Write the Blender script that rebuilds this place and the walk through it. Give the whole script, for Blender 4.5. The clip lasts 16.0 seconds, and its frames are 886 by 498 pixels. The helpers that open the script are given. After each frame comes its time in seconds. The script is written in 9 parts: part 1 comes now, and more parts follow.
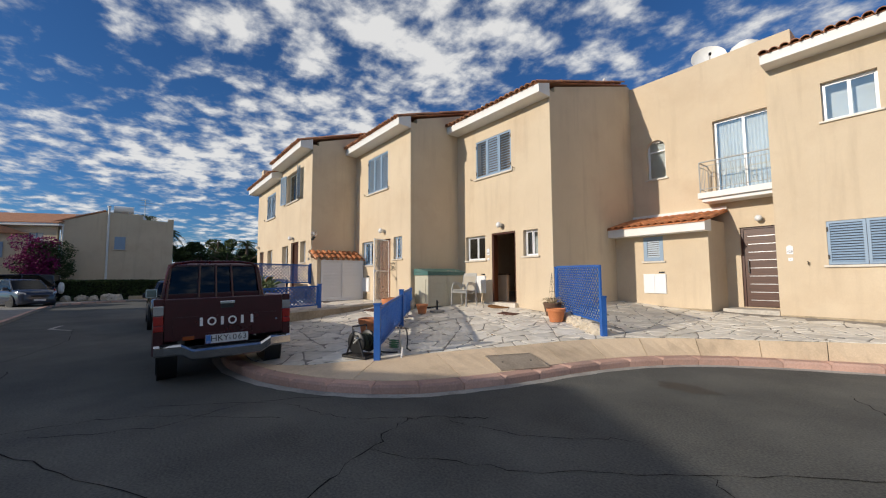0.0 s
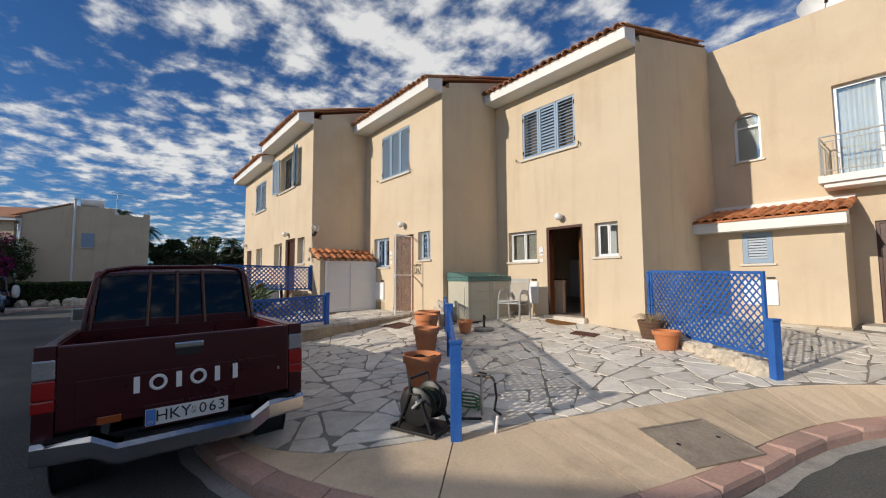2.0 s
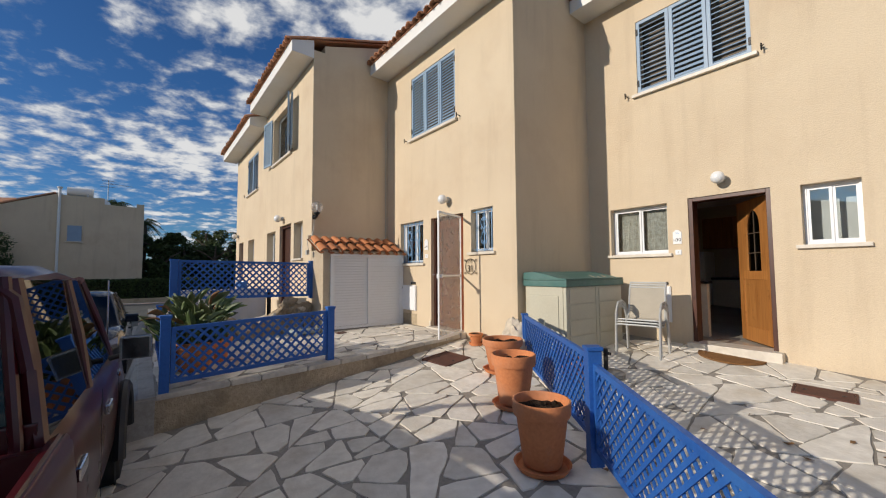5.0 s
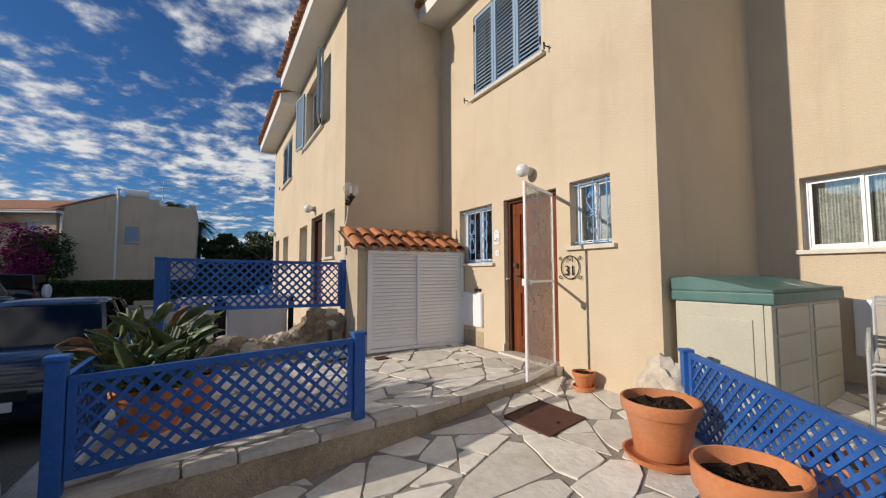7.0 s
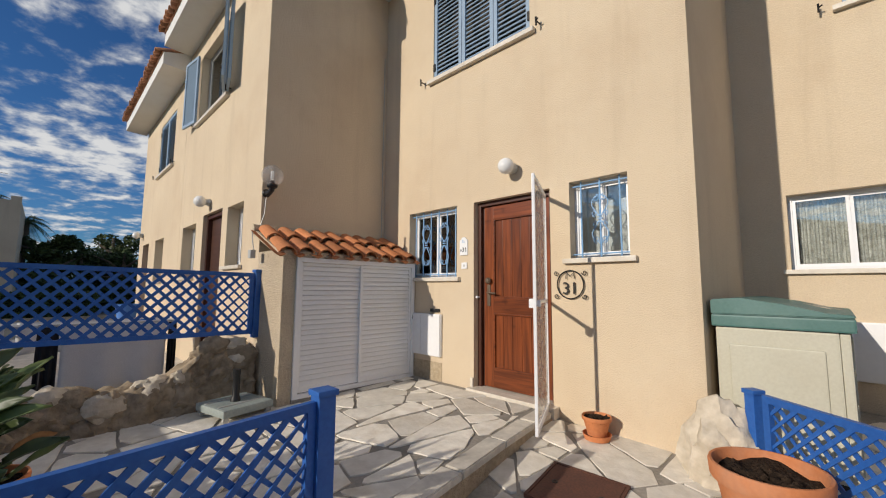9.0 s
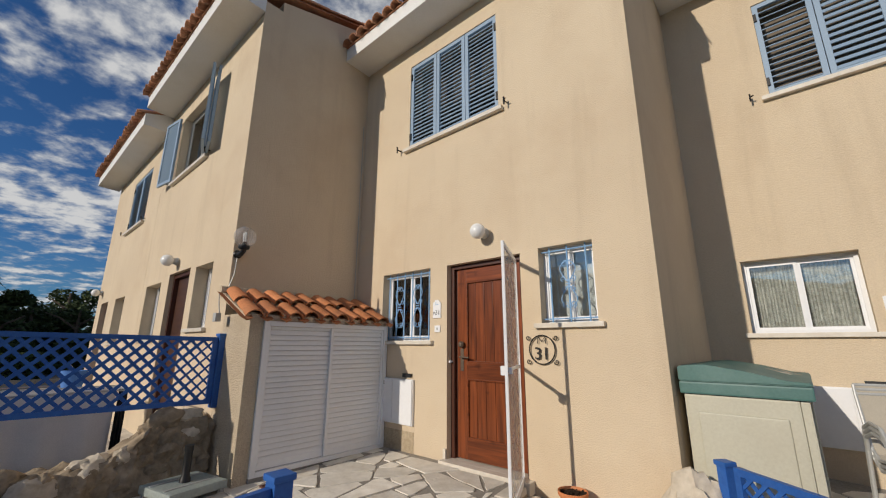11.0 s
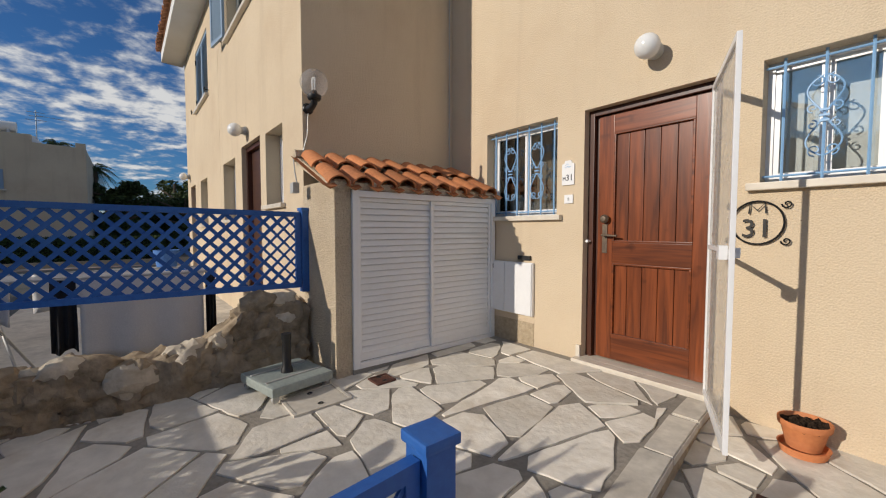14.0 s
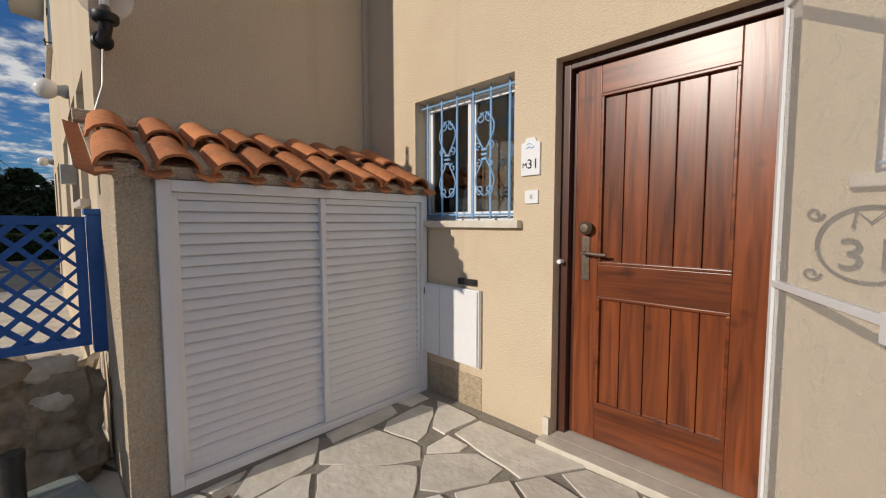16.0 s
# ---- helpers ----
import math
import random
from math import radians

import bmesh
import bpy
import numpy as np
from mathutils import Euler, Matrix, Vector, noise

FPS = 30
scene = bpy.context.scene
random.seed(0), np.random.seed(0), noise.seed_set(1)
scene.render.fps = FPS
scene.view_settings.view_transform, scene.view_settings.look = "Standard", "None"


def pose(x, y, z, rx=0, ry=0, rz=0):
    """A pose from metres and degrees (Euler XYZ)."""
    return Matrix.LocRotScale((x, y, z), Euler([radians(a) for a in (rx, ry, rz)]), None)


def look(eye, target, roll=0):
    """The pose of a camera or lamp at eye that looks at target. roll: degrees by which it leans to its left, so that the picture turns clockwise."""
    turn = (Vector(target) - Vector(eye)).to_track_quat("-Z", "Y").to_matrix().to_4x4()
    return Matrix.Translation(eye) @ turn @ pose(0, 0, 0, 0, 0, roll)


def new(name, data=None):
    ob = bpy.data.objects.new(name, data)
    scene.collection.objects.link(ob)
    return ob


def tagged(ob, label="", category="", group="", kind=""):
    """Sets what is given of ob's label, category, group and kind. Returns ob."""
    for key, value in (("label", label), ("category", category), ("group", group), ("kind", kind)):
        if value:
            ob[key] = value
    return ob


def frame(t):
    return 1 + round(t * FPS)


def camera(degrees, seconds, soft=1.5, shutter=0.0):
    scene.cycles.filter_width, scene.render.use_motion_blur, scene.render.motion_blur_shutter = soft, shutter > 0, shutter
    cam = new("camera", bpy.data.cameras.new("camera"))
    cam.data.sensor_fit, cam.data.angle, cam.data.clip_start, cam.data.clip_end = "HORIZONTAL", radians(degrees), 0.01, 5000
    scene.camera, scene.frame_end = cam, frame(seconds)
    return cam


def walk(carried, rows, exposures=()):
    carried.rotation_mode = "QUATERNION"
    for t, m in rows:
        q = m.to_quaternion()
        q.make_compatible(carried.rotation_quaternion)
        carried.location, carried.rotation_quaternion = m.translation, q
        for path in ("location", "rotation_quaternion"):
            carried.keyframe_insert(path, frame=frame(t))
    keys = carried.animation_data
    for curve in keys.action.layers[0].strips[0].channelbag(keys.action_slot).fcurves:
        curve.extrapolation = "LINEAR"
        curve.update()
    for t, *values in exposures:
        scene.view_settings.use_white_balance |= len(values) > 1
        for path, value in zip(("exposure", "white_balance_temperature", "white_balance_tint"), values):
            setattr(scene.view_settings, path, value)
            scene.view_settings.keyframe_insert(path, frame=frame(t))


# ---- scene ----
cam = camera(96.5, 16.0, soft=1.15)
PATH = [
    (0, (12.546, -6.649, 0.995), (10.963, -5.435, 1.142), -0.3),
    (0.5, (11.86, -6.4, 1.055), (10.313, -5.142, 1.217), -0.5),
    (1, (11.11, -6.287, 1.116), (9.572, -5.018, 1.274), -0.3),
    (1.5, (10.382, -6.183, 1.146), (8.843, -4.914, 1.299), -0.3),
    (2, (9.658, -6.03, 1.189), (8.109, -4.773, 1.329), -0.3),
    (2.5, (9.023, -5.893, 1.206), (7.466, -4.644, 1.34), -0.2),
    (3, (8.379, -5.638, 1.223), (6.82, -4.392, 1.351), -0.3),
    (3.2, (8.178, -5.541, 1.235), (6.616, -4.298, 1.36), -0.3),
    (5.3, (5.974, -4.287, 1.301), (4.365, -3.104, 1.414), -0.4),
    (5.5, (5.786, -4.185, 1.286), (4.157, -3.03, 1.401), -0.3),
    (6, (5.302, -3.878, 1.262), (3.627, -2.792, 1.373), -0.3),
    (6.5, (4.809, -3.712, 1.32), (3.104, -2.672, 1.425), -0.3),
    (7, (4.319, -3.505, 1.33), (2.595, -2.499, 1.452), -0.2),
    (7.5, (3.84, -3.487, 1.314), (2.119, -2.477, 1.446), -0.0),
    (8, (3.38, -3.45, 1.305), (1.692, -2.388, 1.444), 0.2),
    (8.5, (3.096, -3.453, 1.305), (1.504, -2.252, 1.456), 0.3),
    (9, (2.937, -3.459, 1.349), (1.535, -2.047, 1.546), 0.4),
    (9.5, (2.943, -3.469, 1.369), (1.669, -1.973, 1.741), 0.6),
    (9.7, (2.971, -3.468, 1.403), (1.727, -1.974, 1.873), 0.8),
    (11.8, (3.005, -3.455, 1.425), (1.618, -2.085, 1.869), -0.6),
    (12, (3.007, -3.47, 1.413), (1.535, -2.156, 1.738), -0.5),
    (12.5, (2.958, -3.468, 1.387), (1.313, -2.334, 1.471), -0.2),
    (13, (2.671, -3.42, 1.352), (0.953, -2.398, 1.287), -0.1),
    (13.5, (2.237, -3.304, 1.346), (0.557, -2.224, 1.241), 0.0),
    (14, (1.869, -3.018, 1.348), (0.311, -1.767, 1.25), 0.0),
    (14.5, (1.572, -2.767, 1.384), (0.138, -1.376, 1.292), -0.1),
    (15, (1.468, -2.483, 1.419), (0.048, -1.079, 1.321), -0.2),
    (15.5, (1.244, -2.248, 1.437), (-0.173, -0.84, 1.322), -0.2),
    (16, (1.095, -1.977, 1.469), (-0.306, -0.556, 1.334), -0.1),
]
walk(cam, [(t, look(eye, target, roll)) for t, eye, target, roll in PATH],
     [(0, 0.0), (6, -0.04), (8.5, -0.06), (9.0, -0.12), (9.5, -0.34), (12, -0.28), (14, -0.18), (15, -0.22), (16.0, -0.26)])

# ---- daylight ----
SUN_DIR = Vector((0.19, 1.0, -0.37)).normalized()
sun = new("sun", bpy.data.lights.new("sun", "SUN"))
sun.data.energy, sun.data.angle, sun.data.color = 3.72, radians(0.6), (1.0, 0.905, 0.785)
sun.matrix_world = Matrix.Translation((0, -20, 12)) @ SUN_DIR.to_track_quat("-Z", "Y").to_matrix().to_4x4()

world = bpy.data.worlds.new("world")
scene.world = world
world.use_nodes = True


def sky_nodes():
    nt = world.node_tree
    nt.nodes.clear()
    N, L = nt.nodes.new, nt.links.new
    out, bg = N("ShaderNodeOutputWorld"), N("ShaderNodeBackground")
    sky = N("ShaderNodeTexSky")
    sky.sky_type, sky.sun_disc = "NISHITA", False
    sky.sun_elevation = math.asin(-SUN_DIR.z)
    sky.sun_rotation = math.atan2(-SUN_DIR.x, -SUN_DIR.y)
    sky.air_density, sky.dust_density, sky.ozone_density = 1.0, 0.4, 3.0
    tc, sep = N("ShaderNodeTexCoord"), N("ShaderNodeSeparateXYZ")
    L(tc.outputs["Generated"], sep.inputs[0])
    # the cloud sheet lies flat overhead: direction divided by its height
    up = N("ShaderNodeMath")
    up.operation, up.inputs[1].default_value = "MAXIMUM", 0.03
    L(sep.outputs["Z"], up.inputs[0])
    lift = N("ShaderNodeMath")
    lift.operation, lift.inputs[1].default_value = "ADD", 0.12
    L(up.outputs[0], lift.inputs[0])
    flat = N("ShaderNodeCombineXYZ")
    for k in "XY":
        d = N("ShaderNodeMath")
        d.operation = "DIVIDE"
        L(sep.outputs[k], d.inputs[0])
        L(lift.outputs[0], d.inputs[1])
        L(d.outputs[0], flat.inputs[k])
    big, puff = N("ShaderNodeTexNoise"), N("ShaderNodeTexNoise")
    big.inputs["Scale"].default_value, big.inputs["Detail"].default_value = 0.9, 3
    puff.inputs["Scale"].default_value, puff.inputs["Detail"].default_value = 7.5, 6
    puff.inputs["Roughness"].default_value, puff.inputs["Distortion"].default_value = 0.56, 0.1
    L(flat.outputs[0], big.inputs["Vector"])
    L(flat.outputs[0], puff.inputs["Vector"])
    add = N("ShaderNodeMath")
    add.operation, add.inputs[1].default_value = "MULTIPLY_ADD", 0.95
    L(big.outputs["Fac"], add.inputs[0])
    L(puff.outputs["Fac"], add.inputs[2])
    cover = N("ShaderNodeMapRange")
    cover.interpolation_type = "SMOOTHSTEP"
    cover.inputs["From Min"].default_value, cover.inputs["From Max"].default_value = 0.885, 1.19
    cover.inputs["To Max"].default_value = 0.93
    L(add.outputs[0], cover.inputs["Value"])
    low = N("ShaderNodeMapRange")
    low.inputs["From Min"].default_value, low.inputs["From Max"].default_value = 0.0, 0.08
    low.inputs["To Min"].default_value = 0.45
    L(sep.outputs["Z"], low.inputs["Value"])
    veiled = N("ShaderNodeMath")
    veiled.operation = "MULTIPLY"
    L(cover.outputs[0], veiled.inputs[0])
    L(low.outputs[0], veiled.inputs[1])
    tone = N("ShaderNodeMix")
    tone.data_type = "RGBA"
    tone.inputs["A"].default_value, tone.inputs["B"].default_value = (4.0, 4.5, 5.2, 1), (8.9, 8.8, 8.6, 1)
    L(cover.outputs[0], tone.inputs["Factor"])
    deep = N("ShaderNodeMix")
    deep.data_type, deep.blend_type = "RGBA", "MULTIPLY"
    deep.inputs["Factor"].default_value, deep.inputs["B"].default_value = 1.0, (0.34, 0.64, 0.99, 1)
    L(sky.outputs[0], deep.inputs["A"])
    mix = N("ShaderNodeMix")
    mix.data_type = "RGBA"
    L(veiled.outputs[0], mix.inputs["Factor"])
    L(deep.outputs["Result"], mix.inputs["A"])
    L(tone.outputs["Result"], mix.inputs["B"])
    L(mix.outputs["Result"], bg.inputs["Color"])
    bg.inputs["Strength"].default_value = 0.093
    L(bg.outputs[0], out.inputs["Surface"])


sky_nodes()

# ---- materials ----
def rgb(h):
    """A linear colour from a hex sRGB one."""
    return tuple(((v / 12.92) if v <= 0.04045 else ((v + 0.055) / 1.055) ** 2.4) for v in (int(h[i:i + 2], 16) / 255 for i in (0, 2, 4)))


def surface(name, a, b=None, rough=0.8, grain=40, stain=1.2, bump=0.0, depth=0.01, metal=0.0, vary=0.0, spec=0.5, coat=0.0,
            stain_col=None, stain_amount=0.0, island=False, relief=None, streak=None):
    """A two-scale procedural surface: colours a to b by fine grain, larger stains, a bump, and a shift from piece to piece."""
    m = bpy.data.materials.new(name)
    m.use_nodes = True
    nt = m.node_tree
    N, L = nt.nodes.new, nt.links.new
    p = nt.nodes["Principled BSDF"]
    b = b or tuple(c * 0.8 for c in a)
    tc = N("ShaderNodeTexCoord")
    geo = N("ShaderNodeNewGeometry")
    fine, wide = N("ShaderNodeTexNoise"), N("ShaderNodeTexNoise")
    fine.inputs["Scale"].default_value, fine.inputs["Detail"].default_value = grain, 4
    wide.inputs["Scale"].default_value, wide.inputs["Detail"].default_value = stain, 5
    wide.inputs["Roughness"].default_value = 0.6
    for n in (fine, wide):
        L(geo.outputs["Position"], n.inputs["Vector"])
    sumn = N("ShaderNodeMath")
    sumn.operation = "ADD"
    L(fine.outputs["Fac"], sumn.inputs[0])
    L(wide.outputs["Fac"], sumn.inputs[1])
    r = N("ShaderNodeMapRange")
    r.inputs["From Min"].default_value, r.inputs["From Max"].default_value = 0.7, 1.3
    L(sumn.outputs[0], r.inputs["Value"])
    mix = N("ShaderNodeMix")
    mix.data_type = "RGBA"
    mix.inputs["A"].default_value, mix.inputs["B"].default_value = (*b, 1), (*a, 1)
    L(r.outputs[0], mix.inputs["Factor"])
    col = mix.outputs["Result"]
    if stain_col:
        blot = N("ShaderNodeTexNoise")
        blot.inputs["Scale"].default_value, blot.inputs["Detail"].default_value = stain * 0.7 + 0.35, 6
        blot.inputs["Roughness"].default_value = 0.65
        L(geo.outputs["Position"], blot.inputs["Vector"])
        br = N("ShaderNodeMapRange")
        br.inputs["From Min"].default_value, br.inputs["From Max"].default_value = 0.5, 0.72
        br.inputs["To Max"].default_value = stain_amount
        L(blot.outputs["Fac"], br.inputs["Value"])
        sm = N("ShaderNodeMix")
        sm.data_type = "RGBA"
        sm.inputs["B"].default_value = (*stain_col, 1)
        L(br.outputs[0], sm.inputs["Factor"])
        L(col, sm.inputs["A"])
        col = sm.outputs["Result"]
    if streak:
        mp, sn, sr, sx = N("ShaderNodeMapping"), N("ShaderNodeTexNoise"), N("ShaderNodeMapRange"), N("ShaderNodeMix")
        mp.inputs["Scale"].default_value = (2.4, 2.4, 0.22)
        L(geo.outputs["Position"], mp.inputs["Vector"])
        L(mp.outputs[0], sn.inputs["Vector"])
        sn.inputs["Scale"].default_value, sn.inputs["Detail"].default_value, sn.inputs["Roughness"].default_value = 1.6, 6, 0.6
        sr.inputs["From Min"].default_value, sr.inputs["From Max"].default_value, sr.inputs["To Max"].default_value = 0.54, 0.78, 0.30
        L(sn.outputs["Fac"], sr.inputs["Value"])
        sx.data_type = "RGBA"
        sx.inputs["B"].default_value = (*streak, 1)
        L(sr.outputs[0], sx.inputs["Factor"])
        L(col, sx.inputs["A"])
        col = sx.outputs["Result"]
    if vary:
        hsv = N("ShaderNodeHueSaturation")
        rnd = geo.outputs["Random Per Island"] if island else N("ShaderNodeObjectInfo").outputs["Random"]
        vr = N("ShaderNodeMapRange")
        vr.inputs["To Min"].default_value, vr.inputs["To Max"].default_value = 1 - vary, 1 + vary
        L(rnd, vr.inputs["Value"])
        L(vr.outputs[0], hsv.inputs["Value"])
        L(col, hsv.inputs["Color"])
        col = hsv.outputs["Color"]
    L(col, p.inputs["Base Color"])
    rr = N("ShaderNodeMapRange")
    rr.inputs["To Min"].default_value, rr.inputs["To Max"].default_value = max(0.02, rough - 0.1), min(1, rough + 0.1)
    L(wide.outputs["Fac"], rr.inputs["Value"])
    L(rr.outputs[0], p.inputs["Roughness"])
    p.inputs["Metallic"].default_value = metal
    p.inputs["Specular IOR Level"].default_value = spec
    p.inputs["Coat Weight"].default_value = coat
    p.inputs["Coat Roughness"].default_value = 0.05
    if bump:
        bn = N("ShaderNodeBump")
        bn.inputs["Strength"].default_value, bn.inputs["Distance"].default_value = bump, depth
        src = fine
        if relief:
            src = N("ShaderNodeTexNoise")
            src.inputs["Scale"].default_value, src.inputs["Detail"].default_value = relief, 3
            L(geo.outputs["Position"], src.inputs["Vector"])
        L(src.outputs["Fac"], bn.inputs["Height"])
        L(bn.outputs[0], p.inputs["Normal"])
    return m


def glass(name, tint=(0.9, 0.95, 0.95), through_amount=0.55, rough=0.02, ior=1.5):
    """A thin pane: part clear, part mirror-like."""
    m = bpy.data.materials.new(name)
    m.use_nodes = True
    nt = m.node_tree
    N, L = nt.nodes.new, nt.links.new
    nt.nodes.remove(nt.nodes["Principled BSDF"])
    gl, tr, mx = N("ShaderNodeBsdfGlossy"), N("ShaderNodeBsdfTransparent"), N("ShaderNodeMixShader")
    gl.inputs["Roughness"].default_value = rough
    tr.inputs["Color"].default_value = (*tint, 1)
    fr = N("ShaderNodeFresnel")
    fr.inputs["IOR"].default_value = ior
    mr = N("ShaderNodeMapRange")
    mr.inputs["To Min"].default_value = 1 - through_amount
    L(fr.outputs[0], mr.inputs["Value"])
    L(mr.outputs[0], mx.inputs[0])
    L(tr.outputs[0], mx.inputs[1])
    L(gl.outputs[0], mx.inputs[2])
    L(mx.outputs[0], nt.nodes["Material Output"].inputs["Surface"])
    return m


def veil(name, col, cover, rough=0.9):
    """A fine mesh or net: part cloth, part open."""
    m = bpy.data.materials.new(name)
    m.use_nodes = True
    nt = m.node_tree
    N, L = nt.nodes.new, nt.links.new
    p = nt.nodes["Principled BSDF"]
    p.inputs["Base Color"].default_value = (*col, 1)
    p.inputs["Roughness"].default_value = rough
    geo, n = N("ShaderNodeNewGeometry"), N("ShaderNodeTexNoise")
    n.inputs["Scale"].default_value = 9
    L(geo.outputs["Position"], n.inputs["Vector"])
    mr = N("ShaderNodeMapRange")
    mr.inputs["To Min"].default_value, mr.inputs["To Max"].default_value = cover - 0.08, cover + 0.08
    L(n.outputs["Fac"], mr.inputs["Value"])
    tr, mx = N("ShaderNodeBsdfTransparent"), N("ShaderNodeMixShader")
    L(mr.outputs[0], mx.inputs[0])
    L(tr.outputs[0], mx.inputs[1])
    L(p.outputs[0], mx.inputs[2])
    L(mx.outputs[0], nt.nodes["Material Output"].inputs["Surface"])
    return m


def wood(name, a, b, rough=0.35, along="Z", spec=0.5):
    """Varnished timber with a stretched grain and knots."""
    m = bpy.data.materials.new(name)
    m.use_nodes = True
    nt = m.node_tree
    N, L = nt.nodes.new, nt.links.new
    p = nt.nodes["Principled BSDF"]
    geo, mp = N("ShaderNodeNewGeometry"), N("ShaderNodeMapping")
    mp.inputs["Scale"].default_value = {"Z": (26, 26, 1.6), "X": (1.6, 26, 26), "Y": (26, 1.6, 26)}[along]
    L(geo.outputs["Position"], mp.inputs["Vector"])
    n, k = N("ShaderNodeTexNoise"), N("ShaderNodeTexNoise")
    n.inputs["Scale"].default_value, n.inputs["Detail"].default_value, n.inputs["Distortion"].default_value = 1.0, 6, 0.8
    k.inputs["Scale"].default_value = 7
    L(mp.outputs[0], n.inputs["Vector"])
    L(geo.outputs["Position"], k.inputs["Vector"])
    cr = N("ShaderNodeMapRange")
    cr.inputs["From Min"].default_value, cr.inputs["From Max"].default_value = 0.3, 0.68
    L(n.outputs["Fac"], cr.inputs["Value"])
    mx = N("ShaderNodeMix")
    mx.data_type = "RGBA"
    mx.inputs["A"].default_value, mx.inputs["B"].default_value = (*b, 1), (*a, 1)
    L(cr.outputs[0], mx.inputs["Factor"])
    kr = N("ShaderNodeMapRange")
    kr.inputs["From Min"].default_value, kr.inputs["From Max"].default_value = 0.66, 0.8
    kr.inputs["To Max"].default_value = 0.75
    L(k.outputs["Fac"], kr.inputs["Value"])
    kx = N("ShaderNodeMix")
    kx.data_type = "RGBA"
    kx.inputs["B"].default_value = (*(c * 0.35 for c in b), 1)
    L(kr.outputs[0], kx.inputs["Factor"])
    L(mx.outputs["Result"], kx.inputs["A"])
    hs, oi, vr = N("ShaderNodeHueSaturation"), N("ShaderNodeObjectInfo"), N("ShaderNodeMapRange")
    vr.inputs["To Min"].default_value, vr.inputs["To Max"].default_value = 0.85, 1.15
    L(oi.outputs["Random"], vr.inputs["Value"])
    L(vr.outputs[0], hs.inputs["Value"])
    L(kx.outputs["Result"], hs.inputs["Color"])
    L(hs.outputs["Color"], p.inputs["Base Color"])
    p.inputs["Roughness"].default_value = rough
    p.inputs["Specular IOR Level"].default_value = spec
    bn = N("ShaderNodeBump")
    bn.inputs["Strength"].default_value, bn.inputs["Distance"].default_value = 0.25, 0.002
    L(n.outputs["Fac"], bn.inputs["Height"])
    L(bn.outputs[0], p.inputs["Normal"])
    return m


STUCCO = surface("stucco", (0.725, 0.60, 0.43), (0.61, 0.49, 0.345), 0.92, 110, 0.55, 0.8, 0.010, spec=0.2,
                 stain_col=(0.54, 0.40, 0.265), stain_amount=0.45, relief=95, streak=(0.40, 0.30, 0.2))
ROUGHCAST = surface("roughcast", (0.80, 0.68, 0.50), (0.58, 0.46, 0.32), 0.95, 90, 1.5, 1.0, 0.03, spec=0.2,
                    stain_col=(0.45, 0.36, 0.26), stain_amount=0.3, relief=85)
PLINTH = surface("plinth_plaster", (0.56, 0.455, 0.315), (0.37, 0.29, 0.19), 0.95, 26, 2.6, 0.95, 0.02, spec=0.2,
                 stain_col=(0.2, 0.165, 0.115), stain_amount=0.7, relief=60)
WHITE = surface("white_paint", (0.82, 0.81, 0.78), (0.76, 0.745, 0.70), 0.55, 60, 1.4, 0.05, 0.002, stain_col=(0.62, 0.58, 0.5), stain_amount=0.25)
PVC = surface("white_pvc", (0.83, 0.83, 0.83), (0.79, 0.79, 0.79), 0.35, 30, 1.5, stain_col=(0.66, 0.65, 0.62), stain_amount=0.2)
MARBLE = surface("cream_marble", (0.72, 0.66, 0.56), (0.58, 0.52, 0.43), 0.45, 14, 3, 0.1, 0.002, stain_col=(0.5, 0.43, 0.34), stain_amount=0.3)
SHUTTER = surface("shutter_blue_grey", (0.275, 0.375, 0.49), (0.235, 0.325, 0.43), 0.5, 50, 2, 0.05, 0.002)
PALESLAT = surface("pale_blue_slat", (0.52, 0.58, 0.64), (0.45, 0.51, 0.57), 0.5, 50, 2, 0.05, 0.002)
FENCE = surface("fence_blue", (0.024, 0.125, 0.43), (0.015, 0.088, 0.34), 0.5, 45, 3, 0.25, 0.003, stain_col=(0.05, 0.18, 0.47), stain_amount=0.5, vary=0.08)
GRILLE = surface("grille_blue", (0.27, 0.47, 0.72), (0.2, 0.38, 0.62), 0.45, 60, 5, 0.1, 0.001)
TILE = surface("terracotta_roof_tile", (0.60, 0.25, 0.105), (0.43, 0.155, 0.065), 0.85, 45, 4, 0.4, 0.004, vary=0.28, spec=0.25,
               stain_col=(0.22, 0.12, 0.08), stain_amount=0.45)
OLD_TILE = surface("weathered_roof_tile", (0.52, 0.26, 0.145), (0.36, 0.17, 0.095), 0.9, 40, 4, 0.4, 0.004, vary=0.3, spec=0.2,
                   stain_col=(0.16, 0.12, 0.1), stain_amount=0.5)
POT = surface("terracotta_pot", (0.66, 0.25, 0.10), (0.54, 0.19, 0.075), 0.8, 40, 3, 0.15, 0.002, vary=0.12, spec=0.3,
              stain_col=(0.5, 0.3, 0.2), stain_amount=0.5)
SOIL = surface("potting_soil", (0.055, 0.036, 0.024), (0.02, 0.014, 0.01), 1.0, 60, 12, 1.0, 0.03, spec=0.1)
STONE = surface("flagstone", (0.84, 0.785, 0.685), (0.66, 0.61, 0.52), 0.8, 11, 3.2, 0.5, 0.010, vary=0.13, spec=0.3,
                stain_col=(0.50, 0.40, 0.27), stain_amount=0.45, relief=26)
